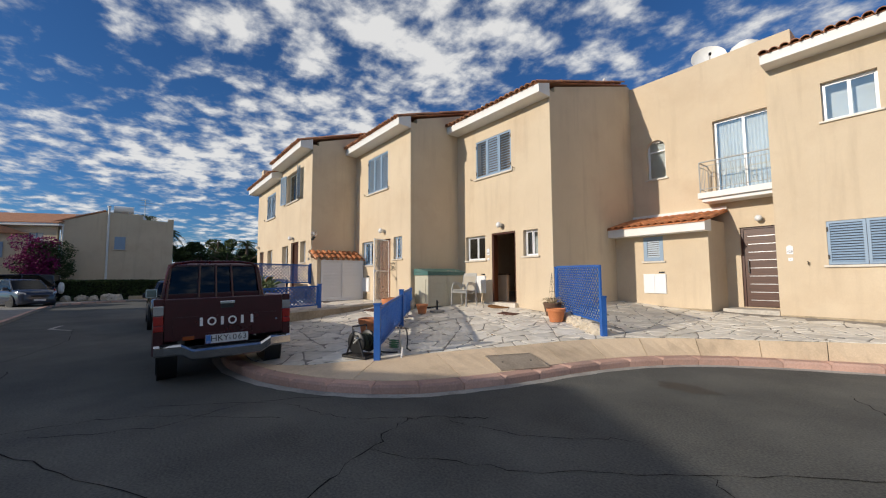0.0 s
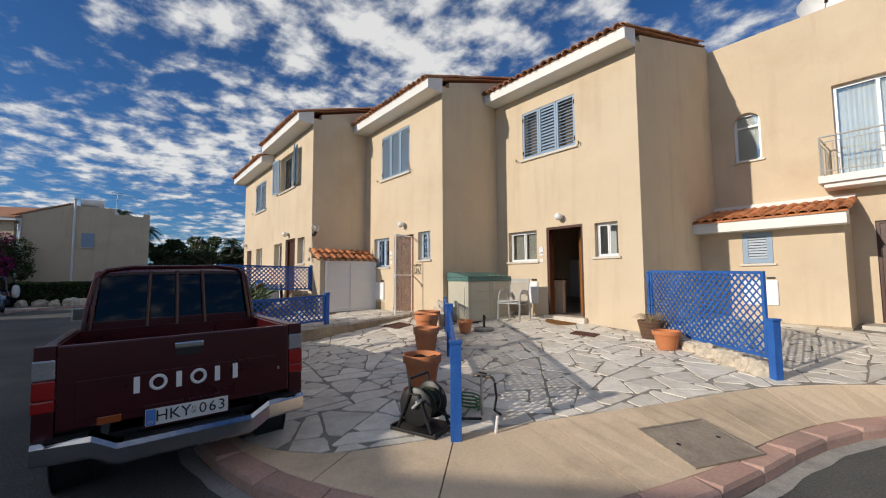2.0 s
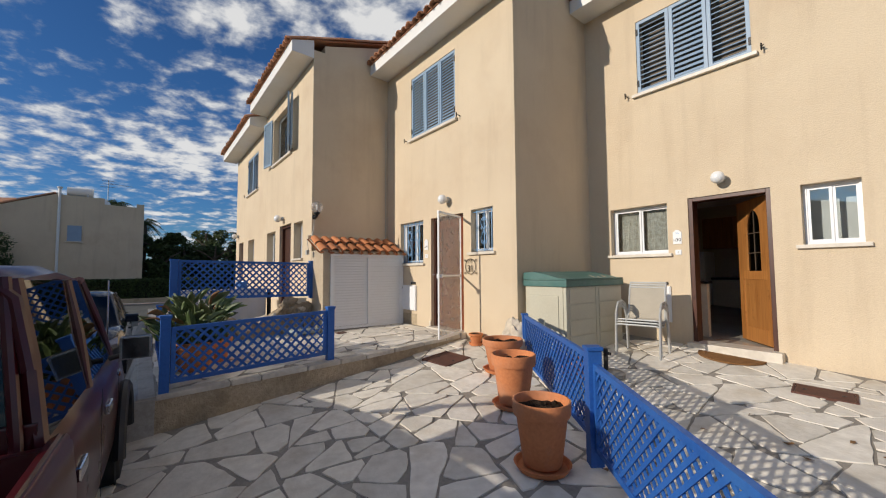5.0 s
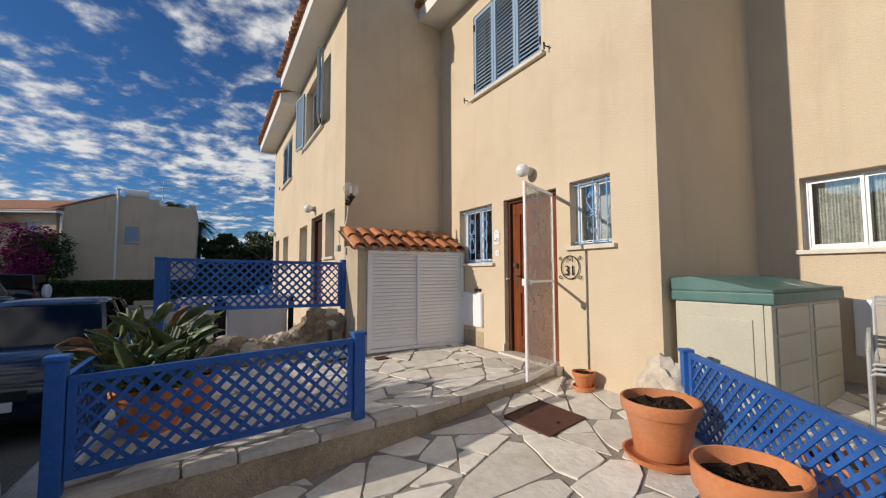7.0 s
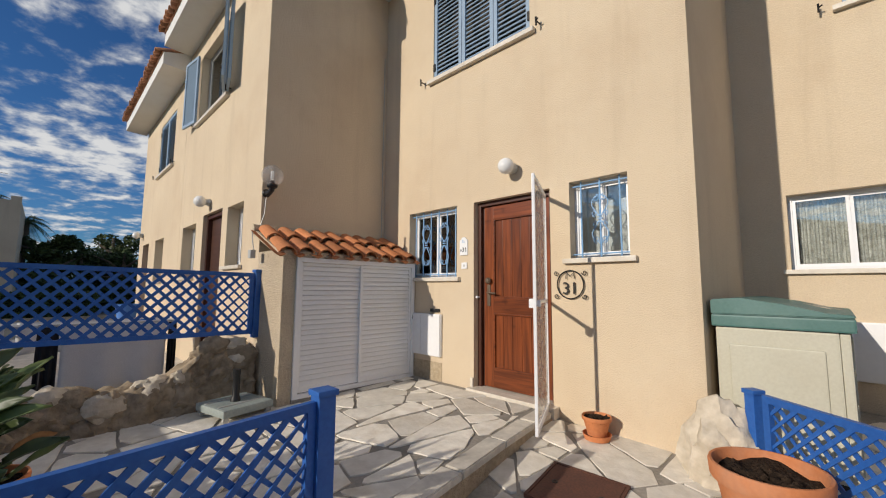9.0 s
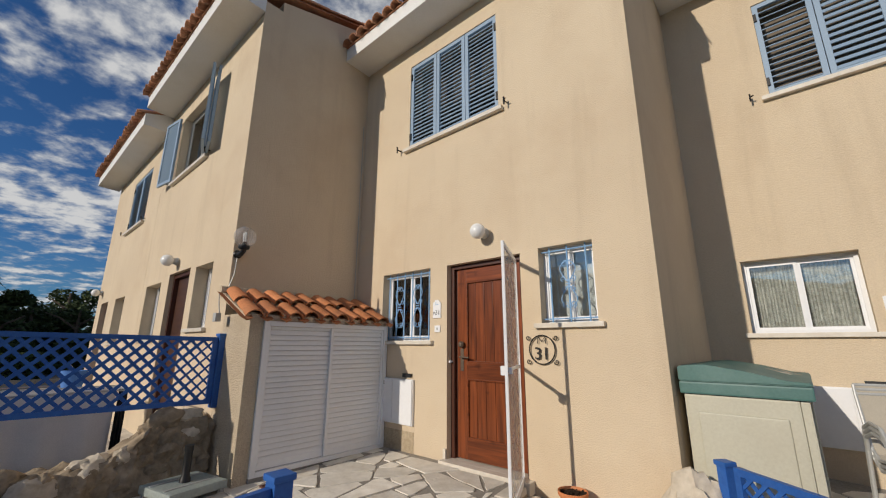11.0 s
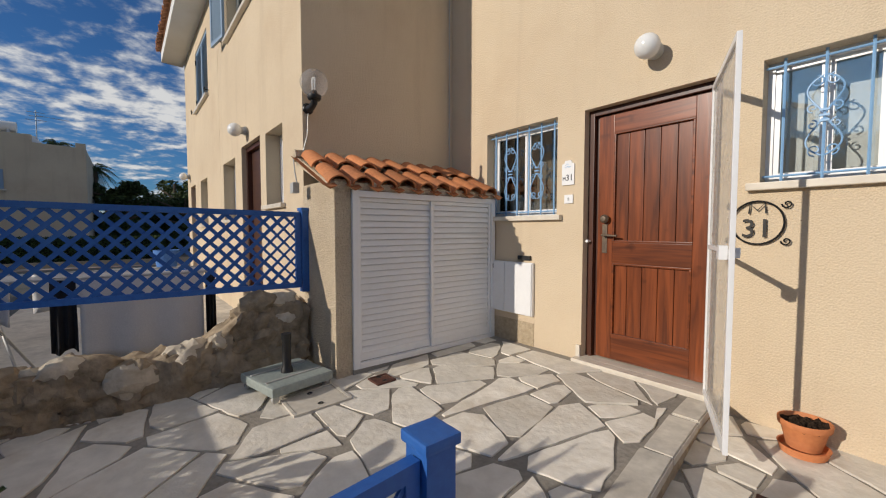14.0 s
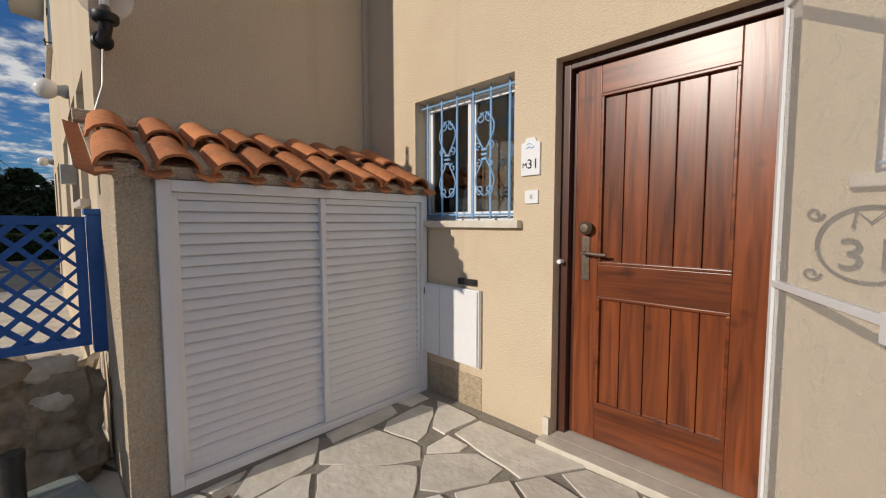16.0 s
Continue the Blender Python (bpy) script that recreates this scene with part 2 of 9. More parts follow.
MORTAR = surface("paving_mortar", (0.37, 0.335, 0.285), (0.25, 0.225, 0.19), 0.95, 40, 2, 0.6, 0.008, spec=0.2, stain_col=(0.14, 0.13, 0.11), stain_amount=0.5)
CAPSTONE = surface("edge_stone", (0.66, 0.61, 0.52), (0.50, 0.455, 0.385), 0.85, 18, 3, 0.4, 0.006, vary=0.12, spec=0.3, stain_col=(0.22, 0.2, 0.17), stain_amount=0.5)
ROCK = surface("limestone_rock", (0.68, 0.60, 0.48), (0.48, 0.41, 0.31), 0.95, 14, 3.5, 0.9, 0.02, spec=0.2, stain_col=(0.24, 0.2, 0.15), stain_amount=0.6, vary=0.12)
ASPHALT = surface("asphalt", (0.155, 0.152, 0.132), (0.048, 0.050, 0.047), 0.9, 48, 0.7, 0.35, 0.004, spec=0.35, stain_col=(0.07, 0.072, 0.07), stain_amount=0.5, relief=260)
KERB = surface("pink_kerb_stone", (0.64, 0.41, 0.325), (0.50, 0.31, 0.24), 0.85, 40, 2.5, 0.4, 0.005, vary=0.14, spec=0.3, stain_col=(0.3, 0.24, 0.2), stain_amount=0.5)
SLAB = surface("tan_concrete_slab", (0.78, 0.61, 0.42), (0.64, 0.49, 0.33), 0.9, 45, 1.6, 0.3, 0.004, vary=0.08, spec=0.25, stain_col=(0.30, 0.22, 0.15), stain_amount=0.45)
GUTTER = surface("concrete_gutter", (0.50, 0.47, 0.42), (0.34, 0.315, 0.28), 0.9, 40, 2, 0.4, 0.006, spec=0.3, stain_col=(0.14, 0.13, 0.12), stain_amount=0.6)
CURB_RENDER = surface("pale_cement_render", (0.50, 0.47, 0.42), (0.38, 0.355, 0.31), 0.92, 34, 2.2, 0.5, 0.006, spec=0.25, stain_col=(0.16, 0.14, 0.11), stain_amount=0.5)
CONCRETE = surface("grey_concrete", (0.33, 0.31, 0.28), (0.24, 0.225, 0.2), 0.9, 40, 2, 0.4, 0.004, spec=0.3, stain_col=(0.16, 0.15, 0.13), stain_amount=0.5)
RUST = surface("rusty_iron_cover", (0.15, 0.062, 0.04), (0.085, 0.038, 0.028), 0.75, 70, 9, 0.5, 0.003, metal=0.2)
IRON = surface("dark_iron", (0.035, 0.033, 0.032), (0.02, 0.02, 0.02), 0.5, 60, 8, 0.1, 0.001, metal=0.6)
BRONZE = surface("brown_iron", (0.17, 0.125, 0.085), (0.1, 0.07, 0.05), 0.5, 60, 8, 0.1, 0.001, metal=0.4)
STEEL = surface("steel", (0.55, 0.54, 0.52), (0.42, 0.41, 0.4), 0.35, 50, 8, metal=0.9)
CHROME = surface("chrome", (0.62, 0.63, 0.65), (0.5, 0.5, 0.52), 0.16, 20, 4, metal=1.0)
GREY_METAL = surface("grey_painted_metal", (0.5, 0.5, 0.48), (0.42, 0.42, 0.4), 0.45, 40, 4, metal=0.2)
DOORWOOD = wood("red_brown_door_timber", (0.235, 0.060, 0.017), (0.085, 0.022, 0.008), 0.30, spec=0.4)
DOORWOOD_X = wood("red_brown_rail_timber", (0.235, 0.060, 0.017), (0.085, 0.022, 0.008), 0.30, "X", 0.4)
FRAMEWOOD = wood("dark_frame_timber", (0.085, 0.026, 0.012), (0.045, 0.014, 0.008), 0.4)
OAK = wood("golden_oak_timber", (0.46, 0.2, 0.055), (0.31, 0.12, 0.03), 0.35)
WENGE = wood("dark_brown_panel", (0.098, 0.042, 0.024), (0.06, 0.026, 0.016), 0.4, "X")
BEIGE = surface("beige_plastic", (0.55, 0.525, 0.41), (0.48, 0.45, 0.345), 0.5, 60, 2, 0.1, 0.002, stain_col=(0.48, 0.42, 0.31), stain_amount=0.3)
TEAL = surface("teal_plastic", (0.075, 0.175, 0.155), (0.055, 0.14, 0.12), 0.5, 60, 2, 0.1, 0.002, stain_col=(0.2, 0.3, 0.27), stain_amount=0.4)
MAROON = surface("maroon_car_paint", (0.052, 0.0018, 0.0045), (0.038, 0.0013, 0.0032), 0.30, 8, 2, spec=0.4, coat=0.3, stain_col=(0.05, 0.006, 0.008), stain_amount=0.35)
NAVY = surface("black_blue_car_paint", (0.007, 0.012, 0.028), (0.004, 0.007, 0.018), 0.14, 8, 2, spec=0.5, coat=0.3)
SILVERBLUE = surface("blue_grey_car_paint", (0.022, 0.03, 0.055), (0.014, 0.02, 0.04), 0.2, 8, 2, coat=0.7)
RUBBER = surface("black_rubber", (0.018, 0.018, 0.018), (0.01, 0.01, 0.01), 0.8, 50, 5, 0.3, 0.003)
BLACK = surface("black_plastic", (0.016, 0.016, 0.017), (0.01, 0.01, 0.01), 0.45, 40, 5)
LAMPGLASS = surface("opal_glass", (0.82, 0.82, 0.80), (0.78, 0.78, 0.76), 0.25, 20, 4)
REDLENS = surface("red_lens", (0.35, 0.01, 0.008), (0.28, 0.008, 0.006), 0.15, 40, 4, coat=0.5)
AMBER = surface("amber_lens", (0.35, 0.08, 0.01), (0.28, 0.06, 0.01), 0.2, 40, 4, coat=0.5)
CLEARLENS = surface("clear_lens", (0.5, 0.5, 0.5), (0.35, 0.35, 0.36), 0.12, 60, 4, metal=0.5, coat=0.8)
PLATE = surface("number_plate_white", (0.72, 0.72, 0.70), (0.66, 0.66, 0.64), 0.4, 20, 4)
# dimness of unlit rooms put into the colour of flat backing sheets
ROOM_SHADE = surface("room_shade", (0.20, 0.16, 0.12), (0.15, 0.12, 0.09), 0.9, 20, 2)
CREAM = surface("cream_laminate", (0.74, 0.66, 0.50), (0.66, 0.58, 0.43), 0.5, 30, 2)
FLOORTILE = surface("polished_floor_tile", (0.62, 0.55, 0.45), (0.54, 0.47, 0.38), 0.2, 20, 2)
CLOTH = surface("white_cloth", (0.74, 0.73, 0.71), (0.62, 0.61, 0.6), 0.95, 120, 4, 0.3, 0.003)
DARKCLOTH = surface("black_cloth", (0.022, 0.022, 0.026), (0.012, 0.012, 0.014), 0.95, 120, 4, 0.3, 0.003)
BLUECLOTH = surface("blue_cloth", (0.1, 0.25, 0.62), (0.08, 0.2, 0.5), 0.95, 120, 4, 0.3, 0.003)
LACE = surface("lace_curtain", (0.86, 0.83, 0.77), (0.26, 0.24, 0.20), 0.95, 70, 20, 0.5, 0.004)
SHEER = surface("sheer_curtain", (0.74, 0.73, 0.72), (0.6, 0.59, 0.58), 0.95, 20, 3, 0.2, 0.004)
LEAF = surface("thick_green_leaf", (0.12, 0.165, 0.05), (0.05, 0.08, 0.025), 0.5, 12, 4, 0.1, 0.003, vary=0.3, stain_col=(0.17, 0.15, 0.05), stain_amount=0.45)
DRYLEAF = surface("dry_leaf", (0.3, 0.16, 0.06), (0.2, 0.1, 0.04), 0.8, 30, 8, 0.3, 0.003, vary=0.3)
FOLIAGE = surface("tree_foliage", (0.07, 0.10, 0.03), (0.03, 0.05, 0.016), 0.7, 4, 1.2, island=True, vary=0.35, spec=0.3)
PALEFOLIAGE = surface("feathery_foliage", (0.12, 0.15, 0.055), (0.06, 0.085, 0.03), 0.7, 4, 1.2, island=True, vary=0.35, spec=0.3)
HEDGE = surface("hedge_foliage", (0.055, 0.085, 0.024), (0.022, 0.04, 0.012), 0.75, 6, 1.5, island=True, vary=0.4, spec=0.3)
MAGENTA = surface("bougainvillea_flower", (0.28, 0.014, 0.13), (0.14, 0.009, 0.065), 0.7, 6, 2, island=True, vary=0.4, spec=0.3)
BARK = surface("tree_bark", (0.16, 0.12, 0.085), (0.085, 0.065, 0.045), 0.95, 20, 5, 0.9, 0.02)
EARTH = surface("dry_earth", (0.26, 0.205, 0.14), (0.17, 0.13, 0.09), 0.95, 15, 0.6, 0.6, 0.02)
GLASS = glass("window_glass", through_amount=0.86)
DARKGLASS = glass("car_glass", (0.10, 0.12, 0.13), 0.975, ior=1.32)
CLEARGLOBE = veil("clear_globe_glass", (0.5, 0.47, 0.45), 0.30, 0.06)
SCREEN = veil("insect_mesh", (0.52, 0.49, 0.44), 0.38)
TEXTILENE = surface("sling_fabric", (0.47, 0.42, 0.335), (0.39, 0.345, 0.275), 0.85, 140, 4, 0.3, 0.002)

# ---- building helpers ----
def thing(name, label="", category="", group="", kind=""):
    """A top-level Empty that its parts hang under."""
    return tagged(new(name), label, category, group, kind)


def based(root, loc):
    """Moves the Empty to the thing's base while its parts stay where they are."""
    root.location = loc
    for c in root.children:
        c.matrix_parent_inverse = Matrix.Translation(-Vector(loc))
    return root


def part(name, bm, material, parent=None, label="", smooth=False, fix=True):
    """Links a bmesh as one mesh object, under a thing or a part."""
    if fix:
        bmesh.ops.recalc_face_normals(bm, faces=bm.faces)
    me = bpy.data.meshes.new(name)
    bm.to_mesh(me)
    bm.free()
    me.materials.append(material)
    if smooth:
        me.shade_smooth()
        me.set_sharp_from_angle(angle=radians(40))
    ob = new(name, me)
    ob.parent = parent
    if label:
        ob["label"] = label
    return ob


def setting(name, bm, material, label, category, smooth=False):
    return tagged(part(name, bm, material, None, "", smooth), label, category, "", "structure")


def box(bm, a, b):
    (x0, y0, z0), (x1, y1, z1) = a, b
    v = [bm.verts.new((x, y, z)) for z in (z0, z1) for x, y in ((x0, y0), (x1, y0), (x1, y1), (x0, y1))]
    for f in ((3, 2, 1, 0), (4, 5, 6, 7), (0, 1, 5, 4), (1, 2, 6, 5), (2, 3, 7, 6), (3, 0, 4, 7)):
        bm.faces.new([v[i] for i in f])
    return bm


def boxes(*pairs, soft=0.0):
    bm = bmesh.new()
    for a, b in pairs:
        box(bm, a, b)
    if soft:
        bmesh.ops.bevel(bm, geom=bm.edges[:], offset=soft, segments=2, affect="EDGES", profile=0.7)
    return bm


def prism(bm, pts, out):
    """A flat polygon pushed along out."""
    out = Vector(out)
    a = [bm.verts.new(p) for p in pts]
    b = [bm.verts.new(Vector(p) + out) for p in pts]
    n = len(pts)
    bm.faces.new(a[::-1])
    bm.faces.new(b)
    for i in range(n):
        bm.faces.new((a[i], a[(i + 1) % n], b[(i + 1) % n], b[i]))
    return bm


def wall(bm, axis, u0, u1, z0, z1, d0, d1, holes=()):
    """A wall along x or y, from depth d0 to d1, with holes (u0, u1, z0, z1) right through it."""
    us = sorted({u0, u1, *(v for h in holes for v in h[:2])})
    zs = sorted({z0, z1, *(v for h in holes for v in h[2:])})
    full = {(i, j) for i in range(len(us) - 1) for j in range(len(zs) - 1)
            if not any(h[0] < (us[i] + us[i + 1]) / 2 < h[1] and h[2] < (zs[j] + zs[j + 1]) / 2 < h[3] for h in holes)}
    at = (lambda u, d, z: (u, d, z)) if axis == "x" else (lambda u, d, z: (d, u, z))
    made = {}

    def vert(i, j, d):
        if (i, j, d) not in made:
            made[i, j, d] = bm.verts.new(at(us[i], d, zs[j]))
        return made[i, j, d]
    for i, j in full:
        for d in (d0, d1):
            bm.faces.new([vert(i + a, j + b, d) for a, b in ((0, 0), (1, 0), (1, 1), (0, 1))])
        for (di, dj), (a, b) in (((-1, 0), ((0, 0), (0, 1))), ((1, 0), ((1, 0), (1, 1))), ((0, -1), ((0, 0), (1, 0))), ((0, 1), ((0, 1), (1, 1)))):
            if (i + di, j + dj) not in full:
                p, q = (i + a[0], j + a[1]), (i + b[0], j + b[1])
                bm.faces.new((vert(*p, d0), vert(*q, d0), vert(*q, d1), vert(*p, d1)))
    return bm


def ring_frame(p, r):
    """Two axes across the way from p to r."""
    d = (Vector(r) - Vector(p)).normalized()
    u = d.cross(Vector((0, 0, 1)) if abs(d.z) < 0.95 else Vector((1, 0, 0))).normalized()
    return u, d.cross(u)


def tube(bm, pts, radius, n=8, closed=False):
    """A round bar along a line of points; radius may be a list."""
    pts = [Vector(p) for p in pts]
    m = len(pts)
    rings = []
    u = None
    for i, p in enumerate(pts):
        a, b = (pts[i - 1], pts[(i + 1) % m]) if closed else (pts[max(i - 1, 0)], pts[min(i + 1, m - 1)])
        d = (b - a).normalized()
        if u is None:
            u, _ = ring_frame(a, b)
        u = (u - d * u.dot(d)).normalized()
        w = d.cross(u)
        r = radius[i] if isinstance(radius, (list, tuple)) else radius
        rings.append([bm.verts.new(p + (u * math.cos(k * math.tau / n) + w * math.sin(k * math.tau / n)) * r) for k in range(n)])
    for i in range(m if closed else m - 1):
        s, t = rings[i], rings[(i + 1) % m]
        for k in range(n):
            bm.faces.new((s[k], s[(k + 1) % n], t[(k + 1) % n], t[k]))
    if not closed:
        bm.faces.new(rings[0][::-1])
        bm.faces.new(rings[-1])
    return bm


def lathe(bm, profile, n=24, at=(0, 0, 0), axis="z"):
    """A turned shape: profile of (radius, height) about an upright axis, or along y."""
    at = Vector(at)
    rings = []
    for r, h in profile:
        ring = []
        for k in range(n):
            a = k * math.tau / n
            c = (r * math.cos(a), r * math.sin(a), h) if axis == "z" else ((r * math.cos(a), h, r * math.sin(a)) if axis == "y" else (h, r * math.cos(a), r * math.sin(a)))
            ring.append(bm.verts.new(at + Vector(c)))
        rings.append(ring)
    for s, t in zip(rings, rings[1:]):
        for k in range(n):
            bm.faces.new((s[k], s[(k + 1) % n], t[(k + 1) % n], t[k]))
    if profile[0][0] > 1e-6:
        bm.faces.new(rings[0][::-1])
    if profile[-1][0] > 1e-6:
        bm.faces.new(rings[-1])
    bmesh.ops.remove_doubles(bm, verts=bm.verts, dist=1e-6)
    return bm


def ball(bm, c, r, n=16, squash=(1, 1, 1)):
    m = Matrix.Translation(c) @ Matrix.Diagonal((*squash, 1))
    bmesh.ops.create_uvsphere(bm, u_segments=n, v_segments=max(6, n // 2), radius=r, matrix=m)
    return bm


def ground_z(x, y):
    """Height of the sloping forecourt paving."""
    u = min(x, 9.0)
    return 0.2027 - 0.0404 * u + (0.1151 - 0.0079 * u) * y - 0.02 * (x - u)


def terrace_z(y):
    """Height of the raised terrace, which falls a little outwards."""
    return 0.235 + 0.036 * y


ROAD_Z = -0.50

# ---- terraced houses ----
def barrel(w, length, r=0.0):
    """A half-round clay tile, running down -y from the origin, wide at its lower end."""
    bm = bmesh.new()
    n, t = 7, 0.014
    rows = []
    for y, k in ((0.0, 0.82), (-length, 1.0)):
        for rad in (w / 2 * k, w / 2 * k - t):
            rows.append([bm.verts.new((rad * math.cos(math.pi * i / n), y, rad * 0.85 * math.sin(math.pi * i / n))) for i in range(n + 1)])
    for i in range(n):
        bm.faces.new((rows[0][i], rows[2][i], rows[2][i + 1], rows[0][i + 1]))
        bm.faces.new((rows[1][i], rows[1][i + 1], rows[3][i + 1], rows[3][i]))
        bm.faces.new((rows[2][i], rows[3][i], rows[3][i + 1], rows[2][i + 1]))
        bm.faces.new((rows[0][i], rows[0][i + 1], rows[1][i + 1], rows[1][i]))
    for i in (0, n):
        bm.faces.new((rows[0][i], rows[1][i], rows[3][i], rows[2][i]))
    return bm


def tile_mesh(w, length, material, name="roof_tile"):
    bm = barrel(w, length)
    bmesh.ops.recalc_face_normals(bm, faces=bm.faces)
    me = bpy.data.meshes.new(name)
    bm.to_mesh(me)
    bm.free()
    me.materials.append(material)
    me.shade_smooth()
    me.set_sharp_from_angle(angle=radians(50))
    return me


EAVE_TILE = tile_mesh(0.19, 0.42, OLD_TILE)
BRIGHT_TILE = tile_mesh(0.185, 0.34, TILE)


def lay_tiles(parent, mesh, rows, rng, name="roof_tile"):
    """Tiles at (place, turn about z, slope in degrees), each a little out of true."""
    for (x, y, z), turn, slope in rows:
        o = new(name, mesh)
        o.parent = parent
        o.matrix_basis = pose(x + rng.uniform(-.006, .006), y + rng.uniform(-.015, .015), z + rng.uniform(-.004, .004), 0, 0, turn) @ pose(0, 0, 0, slope + rng.uniform(-1.5, 1.5), rng.uniform(-3, 3), rng.uniform(-2, 2))


def window_unit(house, name, x0, x1, z0, z1, y, panes=2, sill=True, glass_mat=None, frame_mat=None, inset=0.11, label=""):
    """A white framed window set back in its opening, with panes and a marble sill."""
    f = 0.034
    yf = y + inset
    root = part("window", ring_box(x0, x1, z0, z1, yf, yf + 0.06, f), frame_mat or PVC, house, label or "white framed sliding window")
    w = (x1 - x0 - 2 * f) / panes
    for i in range(panes):
        a, b, c, d, dy = x0 + f + i * w, x0 + f + (i + 1) * w, z0 + f, z1 - f, 0.012 + 0.018 * (i % 2)
        s = 0.028
        part("sash", ring_box(a, b, c, d, yf + dy, yf + dy + 0.016, s), frame_mat or PVC, root)
        part("pane", boxes(((a + s, yf + dy + 0.006, c + s), (b - s, yf + dy + 0.010, d - s))), glass_mat or GLASS, root).visible_shadow = False
    if sill:
        part("sill", boxes(((x0 - 0.06, y - 0.05, z0 - 0.045), (x1 + 0.06, y + inset, z0)), soft=0.006), MARBLE, root, "cream marble sill")
    return root


def ring_box(x0, x1, z0, z1, y0, y1, f):
    """A rectangular frame of one piece, its members f wide."""
    bm = bmesh.new()
    loops = []
    for y in (y0, y1):
        for d in (0, f):
            loops.append([bm.verts.new(p) for p in ((x0 + d, y, z0 + d), (x1 - d, y, z0 + d), (x1 - d, y, z1 - d), (x0 + d, y, z1 - d))])
    for a, b in ((0, 1), (2, 3), (0, 2), (1, 3)):
        for k in range(4):
            bm.faces.new((loops[a][k], loops[a][(k + 1) % 4], loops[b][(k + 1) % 4], loops[b][k]))
    return bm


def louvre_leaf(parent, x0, x1, z0, z1, m=None, label="", slat_mat=None, open_by=0.030, pitch=0.055, s=0.05):
    """A louvred shutter leaf, from y 0 to 0.035, under matrix m."""
    leaf = part("shutter", boxes(((x0, 0, z0), (x0 + s, 0.035, z1)), ((x1 - s, 0, z0), (x1, 0.035, z1)),
                ((x0 + s, 0, z0), (x1 - s, 0.035, z0 + s)), ((x0 + s, 0, z1 - s), (x1 - s, 0.035, z1))), SHUTTER, parent, label)
    n = int((z1 - z0 - 2 * s) / pitch)
    step = (z1 - z0 - 2 * s) / n
    for i in range(n):
        z = z0 + s + (i + 0.1) * step
        bm = bmesh.new()
        prism(bm, [(x0 + s, 0.004, z), (x0 + s, 0.010, z - 0.004), (x0 + s, 0.034, z + open_by), (x0 + s, 0.030, z + open_by + 0.005)], (x1 - x0 - 2 * s, 0, 0))
        part("slat", bm, slat_mat or SHUTTER, leaf)
    if m is not None:
        leaf.matrix_basis = m
    return leaf


def hold_back(parent, x, y, z):
    """A little iron shutter stay that sticks out of the wall."""
    bm = bmesh.new()
    tube(bm, [(x, y, z), (x, y - 0.07, z), (x + 0.03, y - 0.09, z + 0.005)], 0.008, 6)
    tube(bm, [(x, y - 0.07, z - 0.05), (x, y - 0.075, z + 0.04)], 0.010, 6)
    part("shutter_stay", bm, IRON, parent, "black iron shutter stay")


def wall_globe(parent, x, y, z, r=0.085):
    """An opal globe lamp on a short wall bracket."""
    bm = bmesh.new()
    lathe(bm, [(0.0, 0.0), (0.055, 0.0), (0.06, -0.02), (0.045, -0.05), (0.045, -0.075)], 20, (x, y, z), "y")
    mount = part("wall_lamp", bm, GREY_METAL, parent, "white globe wall lamp above the door", True)
    part("globe", ball(bmesh.new(), (x, y - 0.07 - r * 0.85, z), r, 20), LAMPGLASS, mount, "opal glass globe", True)


def roof_and_walls(h, x0, x1, y, z0, eave, holes, left_open=0.0, back=8.0, rise=0.3, name_wall="wall", right_from=0.0, sink=0.0):
    """The shell: front wall with its holes, sloping side walls, back, ceilings, roof slab and eave."""
    t = 0.24
    part(name_wall, wall(bmesh.new(), "x", x0, x1, z0, eave, y, y + t, holes), STUCCO, h, "peach cream stucco wall")
    top = eave + rise * 4.2
    for x, d in ((x0, t), (x1, -t)):
        bm = bmesh.new()
        prism(bm, [(x, y + t, z0), (x, y + back, z0), (x, y + back, top - 0.6), (x, y + 4.2, top + 0.09), (x, y + t, eave + 0.09 + rise * t * 0.9)], (d, 0, 0))
        part("side_wall", bm, STUCCO, h, "peach cream stucco side wall")
    part("back_wall", boxes(((x0 + t, y + back - t, z0), (x1 - t, y + back, top - 0.7))), STUCCO, h)
    part("ground_floor", boxes(((x0 + t, y + t, z0), (x1 - t, y + back - t, 0.25))), FLOORTILE, h, "polished tile floor")
    part("upper_floor", boxes(((x0 + t, y + t, 2.75), (x1 - t, y + back - t, 2.95))), WHITE, h)
    bm = bmesh.new()
    prism(bm, [(x0 + t, y + t + .01, eave - 0.2), (x0 + t, y + 4.2, top - 0.15), (x0 + t, y + back - t, top - 0.8), (x0 + t, y + back - t, top - 0.9), (x0 + t, y + 4.2, top - 0.25), (x0 + t, y + t + .01, eave - 0.3)], (x1 - x0 - 2 * t, 0, 0))
    part("roof_slab", bm, CONCRETE, h)


